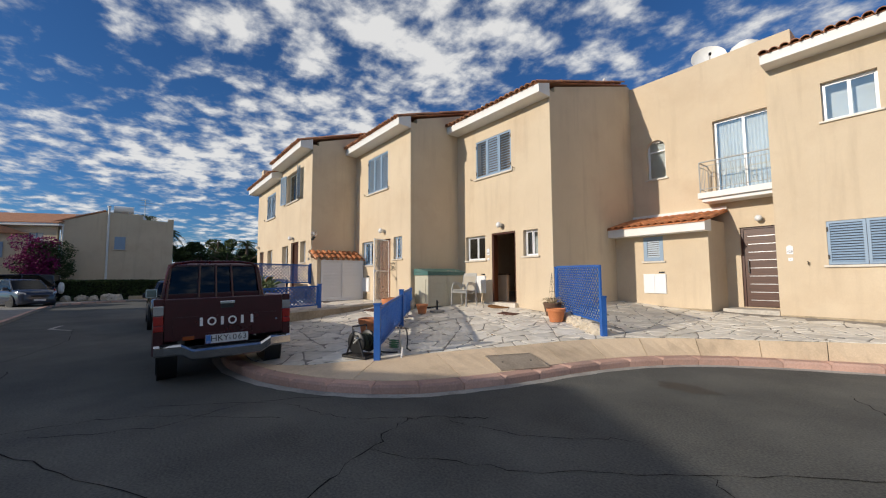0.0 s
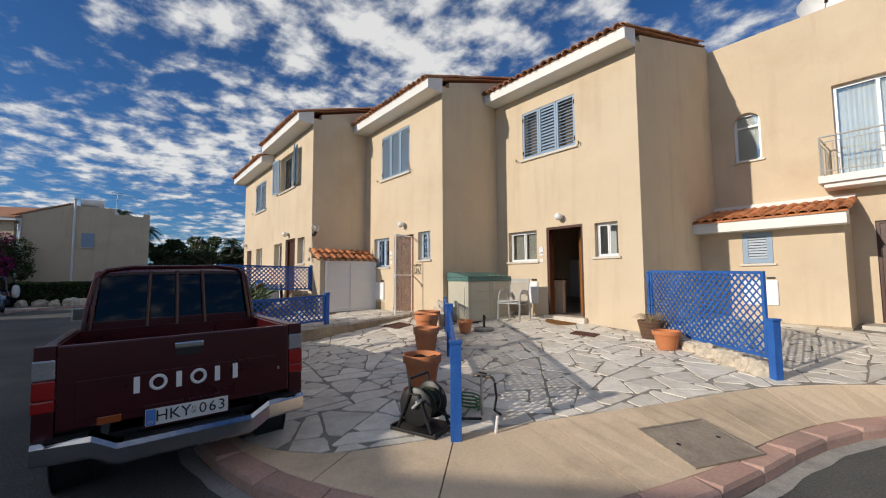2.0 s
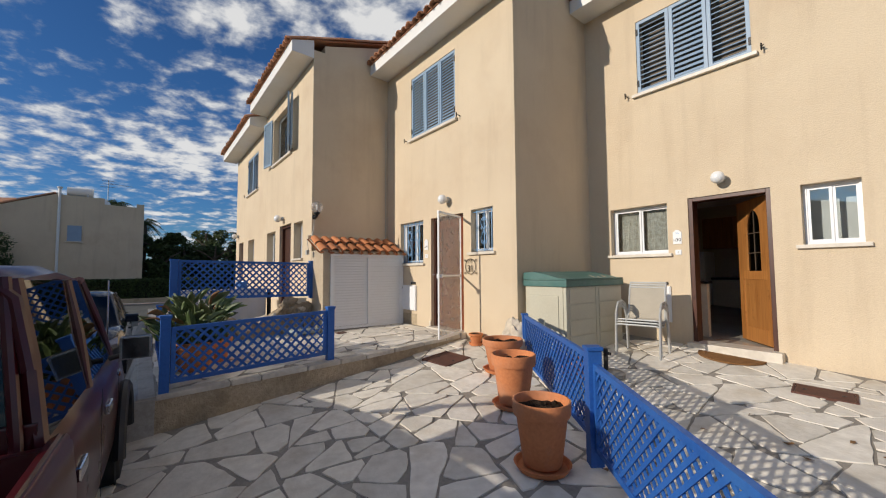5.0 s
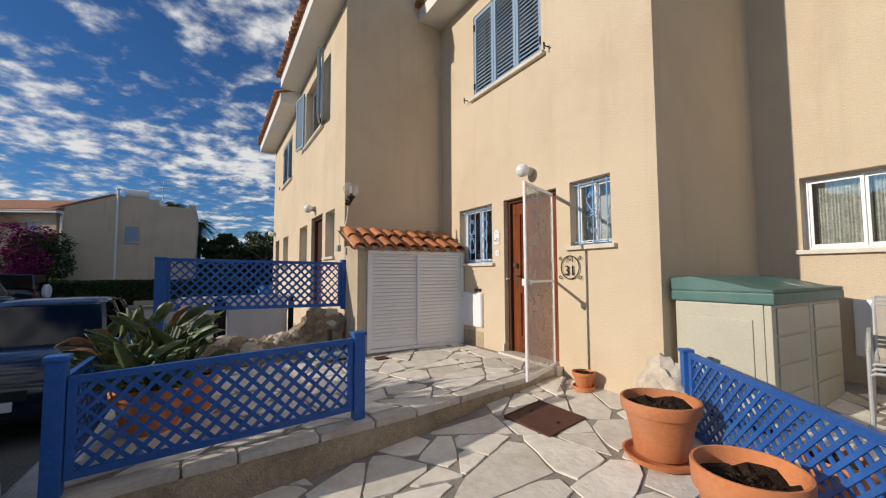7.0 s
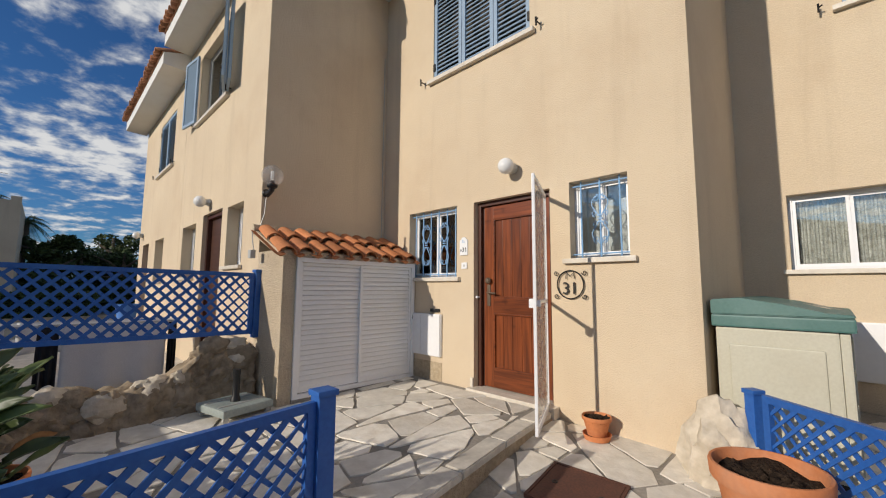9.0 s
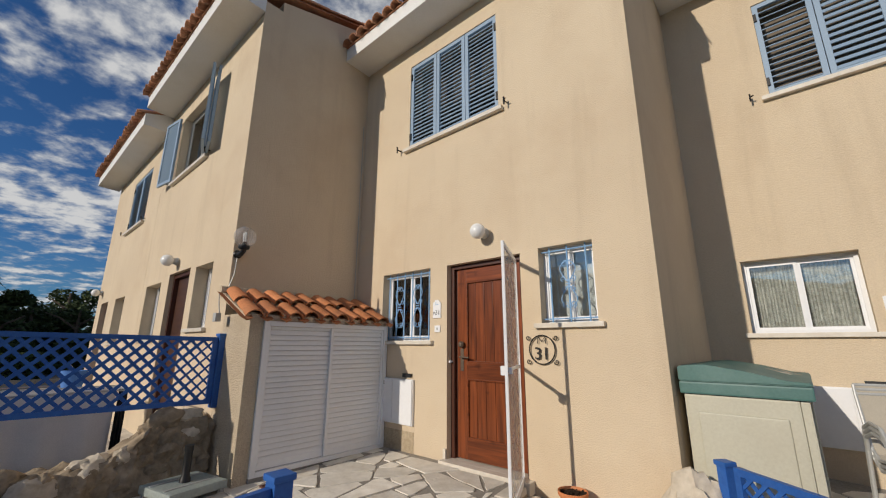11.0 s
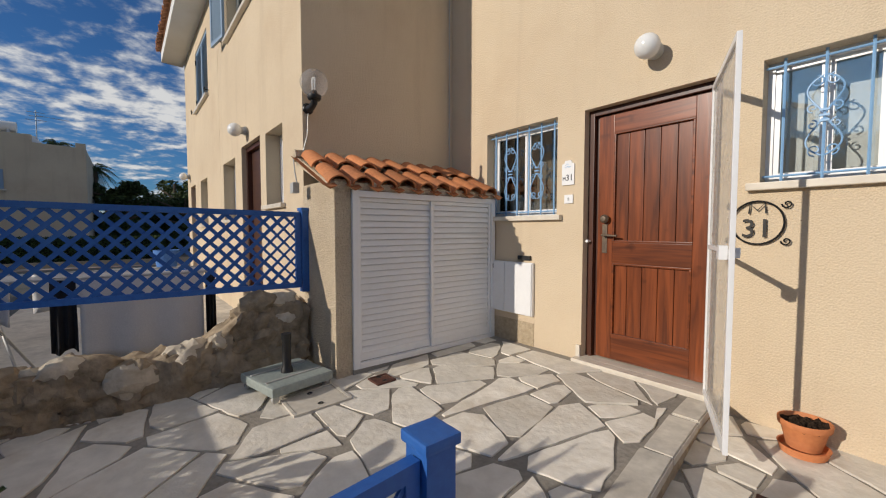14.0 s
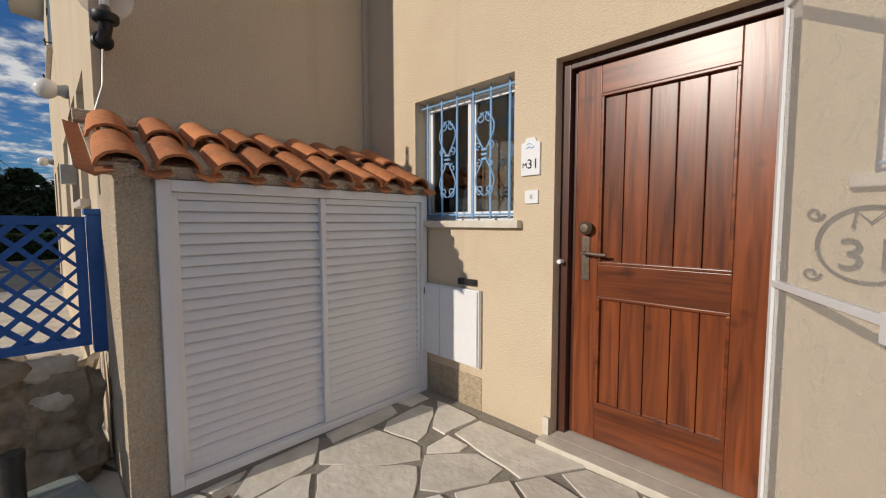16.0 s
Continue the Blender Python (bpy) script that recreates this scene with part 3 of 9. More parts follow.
def eave_run(h, x0, x1, y, eave, rng, rise=0.3, deep=0.45, verge=True):
    """The white boxed eave with its row of clay tile ends, and the verge up the right-hand side."""
    bm = bmesh.new()
    prism(bm, [(x0, y - 0.002, eave - 0.19), (x0, y - deep, eave - 0.17), (x0, y - deep, eave + 0.055), (x0, y - 0.002, eave + 0.055 + deep * rise)], (x1 - x0, 0, 0))
    part("eave", bm, WHITE, h, "white painted eave")
    roof = part("roof", prism(bmesh.new(), [(x0, y - deep - 0.02, eave + 0.060), (x0, y + 4.2, eave + 0.12 + 4.2 * rise), (x0, y + 4.2, eave + 0.15 + 4.2 * rise), (x0, y - deep - 0.02, eave + 0.075)], (x1 - x0, 0, 0)), OLD_TILE, h, "weathered clay tile roof")
    slope = math.degrees(math.atan(rise))
    n = int(round((x1 - x0) / 0.19))
    w = (x1 - x0) / n
    rows = []
    for r in range(2):
        rows += [((x0 + (i + .5) * w, y - deep + 0.30 + 0.34 * r, eave + 0.075 + rise * (0.36 + 0.34 * r)), 0, slope + 2) for i in range(n)]
    lay_tiles(roof, EAVE_TILE, rows, rng)
    if verge:
        vr = []
        for k in range(13):
            yy = y - deep + 0.36 + k * 0.34
            vr.append(((x1 - 0.05, yy, eave + 0.09 + rise * (yy - y + deep)), 0, slope + 2))
        lay_tiles(roof, EAVE_TILE, vr, rng)


rng = random.Random(5)


def house_31():
    h = thing("terraced_house", "peach stucco terraced house with a red-brown panelled front door", "house", "terraced houses")
    holes = [(0.0, 0.98, 0.26, 2.34), (-1.14, -0.265, 1.48, 2.345), (1.186, 1.722, 1.63, 2.36), (-0.70, 0.785, 4.09, 5.41)]
    roof_and_walls(h, -1.72, 2.22, 0.0, -0.4, 5.95, holes)
    eave_run(h, -1.72, 2.24, 0.0, 5.95, rng)
    return h


def house_30():
    h = thing("terraced_house", "peach stucco terraced house with its oak front door standing open", "house", "terraced houses")
    holes = [(3.83, 4.80, 0.27, 2.36), (2.62, 3.54, 1.56, 2.335), (5.09, 5.61, 1.60, 2.335), (3.155, 4.685, 4.18, 5.405)]
    roof_and_walls(h, 2.22, 6.10, 1.93, -0.4, 6.05, holes)
    eave_run(h, 2.225, 6.12, 1.93, 6.05, rng)
    return h


def house_32():
    h = thing("terraced_house", "peach stucco terraced house with open blue-grey upstairs shutters", "house", "terraced houses")
    holes = [(-4.10, -3.15, 0.32, 2.46), (-5.38, -4.50, 1.50, 2.39), (-2.92, -2.30, 1.62, 2.43), (-4.78, -3.22, 4.16, 5.40)]
    roof_and_walls(h, -5.62, -1.72, -1.75, -0.5, 5.95, holes)
    eave_run(h, -5.62, -1.70, -1.75, 5.95, rng)
    return h


def house_33():
    h = thing("terraced_house", "peach stucco end-of-terrace house with closed blue-grey shutters", "house", "terraced houses")
    holes = [(-9.40, -8.62, 0.25, 2.36), (-7.85, -6.98, 1.45, 2.36), (-8.12, -6.62, 3.86, 5.05)]
    roof_and_walls(h, -9.95, -5.63, -1.75, -0.6, 5.62, holes)
    eave_run(h, -10.2, -5.63, -1.75, 5.62, rng, verge=False)
    return h


def house_29():
    h = thing("corner_house", "peach stucco house with a balcony and a flat roof parapet", "house", "terraced houses")
    t = 0.24
    part("wall", wall(bmesh.new(), "x", 6.10, 9.88, -0.4, 7.3, 6.27, 6.27 + t, [(8.97, 9.88 - 0.0001, 0.19, 2.32), (6.595, 7.165, 4.1, 5.352), (8.47, 9.87, 3.34, 5.45)]), STUCCO, h, "peach cream stucco wall")
    part("wall", wall(bmesh.new(), "x", 9.88, 16.5, -0.5, 6.2, 5.55, 5.55 + t, [(10.86, 11.75, 4.50, 5.40), (10.78, 12.02, 1.24, 2.22)]), STUCCO, h, "peach cream stucco wall of the wing")
    part("side_wall", boxes(((9.88, 5.79, -0.4), (9.88 + t, 6.268, 6.2))), STUCCO, h)
    part("parapet_return", boxes(((9.88, 6.27, 6.0), (10.28, 9.5, 7.3))), STUCCO, h)
    part("side_wall", boxes(((16.5 - t, 5.79, -0.5), (16.5, 12, 6.2))), STUCCO, h)
    part("back_wall", boxes(((6.1, 12, -0.5), (16.5, 12 + t, 6.6))), STUCCO, h)
    part("floor_slab", boxes(((6.12, 6.51, 2.75), (16.26, 12, 2.95))), WHITE, h)
    part("roof_slab", boxes(((6.12, 6.51, 6.3), (9.88, 12, 6.5))), CONCRETE, h)
    part("roof_slab", boxes(((10.26, 5.8, 6.21), (16.5, 12, 6.3))), CONCRETE, h)
    eave_run(h, 9.9, 16.6, 5.55, 6.28, rng, verge=False)
    return h


H31, H30, H32, H33, H29 = house_31(), house_30(), house_32(), house_33(), house_29()

# ---- doors, windows, shutters and fittings of the houses ----
def scroll(cx, cz, r0, turns, start, y, n=14, flip=1):
    """Points of a flat iron spiral."""
    return [(cx + flip * r0 * (1 - 0.75 * i / n) * math.cos(start + turns * math.tau * i / n), y, cz + r0 * (1 - 0.75 * i / n) * math.sin(start + turns * math.tau * i / n)) for i in range(n + 1)]


def grille(house, x0, x1, z0, z1, y, bars, motifs):
    """A pale blue window grille: rails, upright bars and wrought scrolls."""
    g = part("window_grille", tube(bmesh.new(), [(x0, y, z0 + 0.03), (x1, y, z0 + 0.03)], 0.007, 6), GRILLE, house, "pale blue wrought iron window grille")
    part("rail", tube(bmesh.new(), [(x0, y, z1 - 0.04), (x1, y, z1 - 0.04)], 0.007, 6), GRILLE, g)
    for k in range(bars):
        x = x0 + (x1 - x0) * (k + 0.5) / bars
        part("bar", tube(bmesh.new(), [(x, y, z0), (x, y, z1)], 0.008, 6), GRILLE, g)
    h = z1 - z0
    for f in motifs:
        cx, cz, s = x0 + (x1 - x0) * f, (z0 + z1) / 2 - 0.01, h * 0.31
        bm = bmesh.new()
        for sx in (-1, 1):
            for sz in (-1, 1):
                big = [(cx + sx * (0.008 + 0.075 * math.sin(math.pi * t) ** 0.9 * (0.35 + t)), y - 0.008, cz + sz * s * (0.08 + 0.92 * t)) for t in [i / 10 for i in range(11)]]
                tube(bm, big, 0.005, 5)
                tube(bm, scroll(cx + sx * 0.036, cz + sz * s * 0.86, 0.034, 1.2, math.pi / 2 * sz, y - 0.008, 12, sx), 0.0045, 5)
                tube(bm, scroll(cx + sx * 0.05, cz + sz * s * 0.22, 0.028, 1.1, -math.pi / 2 * sz, y - 0.008, 12, sx), 0.0045, 5)
        for dz in (-0.03, 0, 0.03):
            box(bm, (cx - 0.022, y - 0.016, cz + dz - 0.006), (cx + 0.022, y, cz + dz + 0.006))
        part("scroll", bm, GRILLE, g)


def text_mesh(body, size, m, material, parent, name, label="", extrude=0.001, align="CENTER"):
    """Lettering in the built-in font, turned into a mesh."""
    cu = bpy.data.curves.new(name, "FONT")
    cu.body, cu.size, cu.extrude, cu.align_x, cu.align_y, cu.resolution_u = body, size, extrude, align, "CENTER", 2
    tmp = bpy.data.objects.new(name, cu)
    me = bpy.data.meshes.new_from_object(tmp)
    bpy.data.objects.remove(tmp)
    me.name = name
    me.transform(m)
    me.materials.clear()
    me.materials.append(material)
    o = new(name, me)
    o.parent = parent
    if label:
        o["label"] = label
    return o


def plaque(house, x, y, z, number):
    """A small shaped white house number plate."""
    w, h = 0.06, 0.105
    pts = [(x - w, y, z - h), (x + w, y, z - h)]
    pts += [(x + w, y, z + h * 0.72), (x + w * 0.62, y, z + h * 0.78), (x + w * 0.45, y, z + h), (x - w * 0.45, y, z + h), (x - w * 0.62, y, z + h * 0.78), (x - w, y, z + h * 0.72)]
    p = part("number_plaque", prism(bmesh.new(), pts, (0, -0.014, 0)), PVC, house, "white ceramic house number plaque")
    face = pose(x - 0.036, y - 0.0155, z - 0.05, 90, 0, 0)
    text_mesh("M", 0.042, face, IRON, p, "letter")
    text_mesh(number, 0.075, pose(x + 0.016, y - 0.0155, z - 0.045, 90, 0, 0), IRON, p, "number")
    bm = bmesh.new()
    tube(bm, [(x - 0.025, y - 0.015, z + 0.045), (x - 0.008, y - 0.015, z + 0.055), (x + 0.01, y - 0.015, z + 0.045), (x + 0.026, y - 0.015, z + 0.055)], 0.003, 5)
    tube(bm, [(x - 0.025, y - 0.015, z + 0.065), (x - 0.008, y - 0.015, z + 0.075), (x + 0.01, y - 0.015, z + 0.065)], 0.002, 5)
    part("emblem", bm, GRILLE, p)
    s = part("bell_plate", boxes(((x - 0.035, y - 0.012, z - 0.265), (x + 0.05, y, z - 0.19)), soft=0.003), PVC, house, "white plastic bell push")
    part("button", boxes(((x, y - 0.016, z - 0.24), (x + 0.015, y - 0.012, z - 0.215))), GREY_METAL, s)


def meter_box(house, x0, x1, z0, z1, y):
    b = part("meter_box", boxes(((x0, y - 0.03, z0), (x1, y, z1)), soft=0.004), PVC, house, "flat white utility meter box")
    mid = (x0 + x1) / 2
    for a, c in ((x0 + 0.008, mid - 0.003), (mid + 0.003, x1 - 0.008)):
        part("lid", boxes(((a, y - 0.042, z0 + 0.01), (c, y - 0.0305, z1 - 0.01)), soft=0.003), PVC, b)
    part("vent_slot", boxes(((x1 - 0.19, y - 0.022, z1 + 0.025), (x1 - 0.04, y, z1 + 0.065))), BLACK, house, "black letter slot")


def shutter_set(house, x0, x1, z0, z1, y, leaves, stays=True, open_by=0.034, pitch=0.055):
    """Closed louvred shutters on their sill, with iron stays in the wall beside."""
    g = part("sill", boxes(((x0 - 0.07, y - 0.06, z0 - 0.05), (x1 + 0.07, y + 0.1, z0)), soft=0.006), MARBLE, house, "cream marble sill")
    w = (x1 - x0) / leaves
    for i in range(leaves):
        louvre_leaf(house, x0 + i * w + 0.004, x0 + (i + 1) * w - 0.004, z0 + 0.01, z1 - 0.005, pose(0, y + 0.012, 0), "blue-grey louvred shutter leaf", None, open_by if not (pitch > 0.07 and i == 1) else 0.045, pitch)
    # flat dark sheet behind the louvres, coloured like an unlit room
    part("sheet_behind", boxes(((x0 - 0.1, y + 0.25, z0 - 0.1), (x1 + 0.1, y + 0.27, z1 + 0.1))), ROOM_SHADE, house)
    for z in (z0 + 0.18, z1 - 0.18):
        for a in (x0, x1 - 0.03):
            part("hinge", boxes(((a, y - 0.004, z - 0.05), (a + 0.03, y + 0.012, z + 0.05))), IRON, house)
    if stays:
        for x in (x0 - 0.17, x1 + 0.12):
            hold_back(house, x, y, z0 + 0.02)


def door_leaf(house, x0, x1, z0, z1, y, name="door", label=""):
    """The panelled timber door: stiles, rails, upright boards, mouldings, knob and lever."""
    s = 0.13
    mid = z0 + (z1 - z0) * 0.44
    d = part(name, boxes(((x0, y, z0), (x0 + s, y + 0.045, z1)), soft=0.004), DOORWOOD, house, label)
    part("stile", boxes(((x1 - s, y, z0), (x1, y + 0.045, z1)), soft=0.004), DOORWOOD, d)
    for a, c in ((z0, z0 + 0.2), (mid - 0.085, mid + 0.085), (z1 - 0.15, z1)):
        part("rail", boxes(((x0 + s, y, a), (x1 - s, y + 0.045, c)), soft=0.004), DOORWOOD_X, d)
    n = 5
    w = (x1 - x0 - 2 * s) / n
    for a, c in ((z0 + 0.2, mid - 0.085), (mid + 0.085, z1 - 0.15)):
        for i in range(n):
            part("board", boxes(((x0 + s + i * w + 0.002, y + 0.016, a), (x0 + s + (i + 1) * w - 0.002, y + 0.034, c)), soft=0.004), DOORWOOD, d)
        for lo, hi in (((x0 + s, a), (x1 - s, a + 0.016)), ((x0 + s, c - 0.016), (x1 - s, c)), ((x0 + s, a + 0.016), (x0 + s + 0.016, c - 0.016)), ((x1 - s - 0.016, a + 0.016), (x1 - s, c - 0.016))):
            part("moulding", boxes(((lo[0], y - 0.006, lo[1]), (hi[0], y + 0.02, hi[1])), soft=0.004), DOORWOOD_X, d)
    hx, hz = x0 + 0.065, z0 + 1.03
    bm = boxes(((hx - 0.022, y - 0.008, hz - 0.15), (hx + 0.022, y, hz + 0.09)), soft=0.004)
    plate = part("lock_plate", bm, BRONZE, d, "aged brass lock plate")
    part("lever", tube(bmesh.new(), [(hx, y - 0.008, hz), (hx, y - 0.05, hz), (hx + 0.03, y - 0.055, hz), (hx + 0.13, y - 0.055, hz - 0.005)], 0.009, 8), BRONZE, plate)
    bm = bmesh.new()
    lathe(bm, [(0.0, -0.062), (0.022, -0.058), (0.036, -0.04), (0.034, -0.024), (0.018, -0.014), (0.016, 0.0)], 20, (hx + 0.01, y, hz + 0.135), "y")
    part("door_knob", bm, BRONZE, d, "dark round door knob", True)
    return d


def front_door_31():
    h, y = H31, 0.0
    x0, x1, z0, z1 = 0.0, 0.98, 0.26, 2.34
    part("door_frame", boxes(((x0, 0.07, z0), (x0 + 0.05, 0.2, z1)), ((x1 - 0.05, 0.07, z0), (x1, 0.2, z1)), ((x0 + 0.05, 0.07, z1 - 0.05), (x1 - 0.05, 0.2, z1)),
         ((x0 + 0.05, 0.115, z0), (x0 + 0.07, 0.2, z1 - 0.05)), soft=0.004), FRAMEWOOD, h, "dark timber door frame")
    door_leaf(h, x0 + 0.075, x1 - 0.055, z0 + 0.012, z1 - 0.055, 0.105, "front_door", "red-brown varnished panelled timber front door")
    part("threshold", boxes(((x0 - 0.035, -0.10, 0.16), (x1 + 0.06, -0.002, 0.262)), ((x0, -0.002, 0.2), (x1, 0.24, 0.262)), soft=0.006), MARBLE, h, "worn marble threshold step")
    part("kick_block", boxes(((x0 - 0.04, -0.02, 0.26), (x0 - 0.002, 0.0 - 0.002, 0.36)), soft=0.004), MARBLE, h)
    part("door_stop", lathe(bmesh.new(), [(0.0, -0.05), (0.012, -0.048), (0.014, -0.03), (0.009, -0.028), (0.009, 0.0)], 14, (x0 + 0.022, 0.07, z0 + 0.99), "y"), PVC, h, "small white plastic door stop", True)
    # dark sheet in place of the hall, its dimness in the colour
    part("hall_sheet", boxes(((x0 - 0.1, 0.24, 0.2), (x1 + 0.1, 0.26, 2.4))), ROOM_SHADE, h)


def insect_screen():
    """The open insect screen door, hinged on the right jamb and swung out past square."""
    w, h = 0.80, 2.035
    d = part("screen_door", boxes(((0, -0.012, 0), (0.025, 0.012, h)), soft=0.003), PVC, H31, "white metal insect screen door standing open")
    part("stile", boxes(((w - 0.025, -0.012, 0), (w, 0.012, h)), soft=0.003), PVC, d)
    for a, c in ((0.0, 0.05), (0.985, 1.01), (h - 0.035, h)):
        part("rail", boxes(((0.025, -0.012, a), (w - 0.025, 0.012, c)), soft=0.003), PVC, d)
    part("mesh_panel", boxes(((0.025, -0.002, 0.05), (w - 0.025, 0.002, 0.985))), SCREEN, d, "fine grey insect mesh").visible_shadow = False
    part("mesh_panel", boxes(((0.025, -0.002, 1.01), (w - 0.025, 0.002, h - 0.035))), SCREEN, d, "fine grey insect mesh").visible_shadow = False
    part("catch", boxes(((w - 0.1, -0.05, 0.96), (w - 0.03, -0.012, 1.03)), ((w - 0.08, 0.012, 0.97), (w - 0.04, 0.04, 1.02)), soft=0.004), PVC, d, "white plastic catch")
    d.matrix_basis = pose(0.94, -0.026, 0.24, 0, 0, -66.2)


def house_medallion():
    """The wrought iron ring with the house number, on the wall beside the door."""
    cx, cz, y, r = 1.185, 1.39, -0.02, 0.130
    bm = bmesh.new()
    tube(bm, [(cx + r * math.cos(a), y, cz + r * math.sin(a)) for a in [math.tau * i / 32 for i in range(32)]], 0.006, 6, True)
    m = part("number_medallion", bm, IRON, H31, "black wrought iron number ring with scrolls")
    for sx in (-1, 1):
        for sz in (-1, 1):
            x, z = cx + sx * 0.118, cz + sz * 0.118
            part("scroll", tube(bmesh.new(), scroll(x + sx * 0.022, z - sz * 0.01, 0.026, 1.15, math.pi if sz > 0 else math.pi, y, 12, sx), 0.0045, 5), IRON, m)
    part("letter", tube(bmesh.new(), [(cx - 0.042, y, cz + 0.055), (cx - 0.036, y, cz + 0.115), (cx, y, cz + 0.075), (cx + 0.036, y, cz + 0.115), (cx + 0.042, y, cz + 0.055)], 0.005, 5), IRON, m)
    text_mesh("31", 0.16, pose(cx - 0.002, y, cz - 0.040, 90, 0, 0), IRON, m, "number", "", 0.004)
    part("peg", tube(bmesh.new(), [(cx, 0, cz - r), (cx, y, cz - r)], 0.006, 6), IRON, m)


def utility_cabinet():
    """The white louvred store against the side wall, with rough-cast end wall and a clay tile lean-to roof."""
    c = thing("utility_cupboard", "white louvred sliding-door cupboard under a small clay tile roof", "cupboard")
    xf, y0, y1, zb, zt = -1.05, -1.62, -0.012, 0.19, 1.66
    part("end_wall", boxes(((-1.715, y0 - 0.14, 0.02), (xf + 0.02, y0, 1.74)), soft=0.012), ROUGHCAST, c, "rough-cast plaster end wall")
    part("base", boxes(((-1.715, y0, 0.02), (xf + 0.03, y1, zb + 0.03))), CONCRETE, c)
    f = 0.055
    part("door_frame", boxes(((xf, y0, zb + 0.03), (xf + 0.045, y0 + f, zt)), ((xf, y1 - f, zb + 0.03), (xf + 0.045, y1, zt)),
         ((xf, y0 + f, zt - 0.05), (xf + 0.045, y1 - f, zt)), ((xf, y0 + f, zb + 0.03), (xf + 0.045, y1 - f, zb + 0.075)), soft=0.004), PVC, c, "white frame")
    mid = (y0 + y1) / 2
    for a, b, dx in ((y0 + f + 0.002, mid + 0.012, -0.02), (mid - 0.02, y1 - f - 0.002, 0.006)):
        x = xf + dx
        st = 0.03
        leaf = part("sliding_door", boxes(((x, a, zb + 0.078), (x + 0.024, a + st, zt - 0.052)), soft=0.003), PVC, c, "white louvred sliding door")
        part("stile", boxes(((x, b - st, zb + 0.078), (x + 0.024, b, zt - 0.052)), soft=0.003), PVC, leaf)
        part("rail", boxes(((x, a + st, zb + 0.078), (x + 0.024, b - st, zb + 0.14)), soft=0.003), PVC, leaf)
        part("rail", boxes(((x, a + st, zt - 0.085), (x + 0.024, b - st, zt - 0.052)), soft=0.003), PVC, leaf)
        n = 24
        lo, hi = zb + 0.14, zt - 0.085
        step = (hi - lo) / n
        for i in range(n):
            z = lo + i * step
            part("slat", prism(bmesh.new(), [(x + 0.021, a + st, z), (x + 0.023, a + st, z + 0.004), (x + 0.008, a + st, z + step - 0.004), (x + 0.004, a + st, z + step - 0.008)], (0, b - a - 2 * st, 0)), PVC, leaf)
        part("backing", boxes(((x - 0.012, a + st, lo), (x - 0.008, b - st, hi))), PVC, leaf)
    part("lock", boxes(((xf + 0.045, y1 - 0.035, 0.95), (xf + 0.055, y1 - 0.018, 1.0)), soft=0.003), BLACK, c)
    roof = part("roof_bed", prism(bmesh.new(), [(-1.715, y0 - 0.2, 2.0), (-1.715, y0 - 0.2, 1.93), (xf + 0.03, y0 - 0.2, 1.665), (xf + 0.03, y0 - 0.2, 1.72)], (0, y1 - y0 + 0.2, 0)), ROUGHCAST, c, "mortar bed of the tile roof")
    part("flashing", prism(bmesh.new(), [(-1.716, y0 - 0.22, 1.95), (-1.64, y0 - 0.22, 1.99), (-1.66, y0 - 0.22, 2.045), (-1.716, y0 - 0.22, 2.06)], (0, y1 - y0 + 0.21, 0)), ROUGHCAST, roof, "cement fillet along the wall")
    r2 = random.Random(3)
    rows = []
    n = 9
    w = (y1 - y0 + 0.2) / n
    for k in range(2):
        for i in range(n):
            x = -1.64 + 0.34 * k
            rows.append(((x, y0 - 0.2 + (i + 0.5) * w, 1.985 - 0.15 * k + 0.012 * (1 - k)), 90, 24))
    lay_tiles(roof, BRIGHT_TILE, rows, r2)
    for i in range(n + 1):
        bm = bmesh.new()
        yc = y0 - 0.2 + i * w
        prism(bm, [(-1.66, yc - 0.06, 1.985), (-1.66, yc, 1.955), (-1.66, yc + 0.06, 1.985), (-1.66, yc, 1.972)], (0.70, 0, -0.305))
        part("channel_tile", bm, TILE, roof)
    based(c, (-1.4, -0.8, 0.02))


def front_31():
    window_unit(H31, "window", -1.14, -0.265, 1.48, 2.345, 0.0, 2, label="white sliding window behind a grille")
    grille(H31, -1.14, -0.265, 1.49, 2.345, 0.06, 6, (0.32, 0.70))
    window_unit(H31, "window", 1.186, 1.722, 1.63, 2.36, 0.0, 2, label="white sliding window behind a grille")
    grille(H31, 1.186, 1.722, 1.64, 2.36, 0.06, 3, (0.5,))
    part("sheet_behind", boxes(((1.1, 0.34, 1.55), (1.8, 0.36, 2.45))), SHEER, H31)
    # flat sheet close behind the panes, room shade painted as brown
    part("sheet_behind", boxes(((-1.2, 0.6, 1.4), (-0.2, 0.62, 2.45))), ROOM_SHADE, H31)
    shutter_set(H31, -0.70, 0.785, 4.09, 5.41, 0.0, 3)
    wall_globe(H31, 0.56, 0.0, 2.625)
    plaque(H31, -0.145, 0.0, 1.84, "31")
    meter_box(H31, -1.19, -0.50, 0.52, 1.03, -0.004)
    part("plinth_patch", boxes(((-1.71, -0.004, 0.0), (-0.50, -0.001, 0.45))), PLINTH, H31, "weathered grey plaster plinth")
    front_door_31()
    insect_screen()
    house_medallion()
    # cable down the corner of the side wall
    part("wall_cable", tube(bmesh.new(), [(-1.7, -0.06, 2.05), (-1.7, -0.06, 4.8)], 0.006, 5), GREY_METAL, H31, "thin cable down the wall corner")


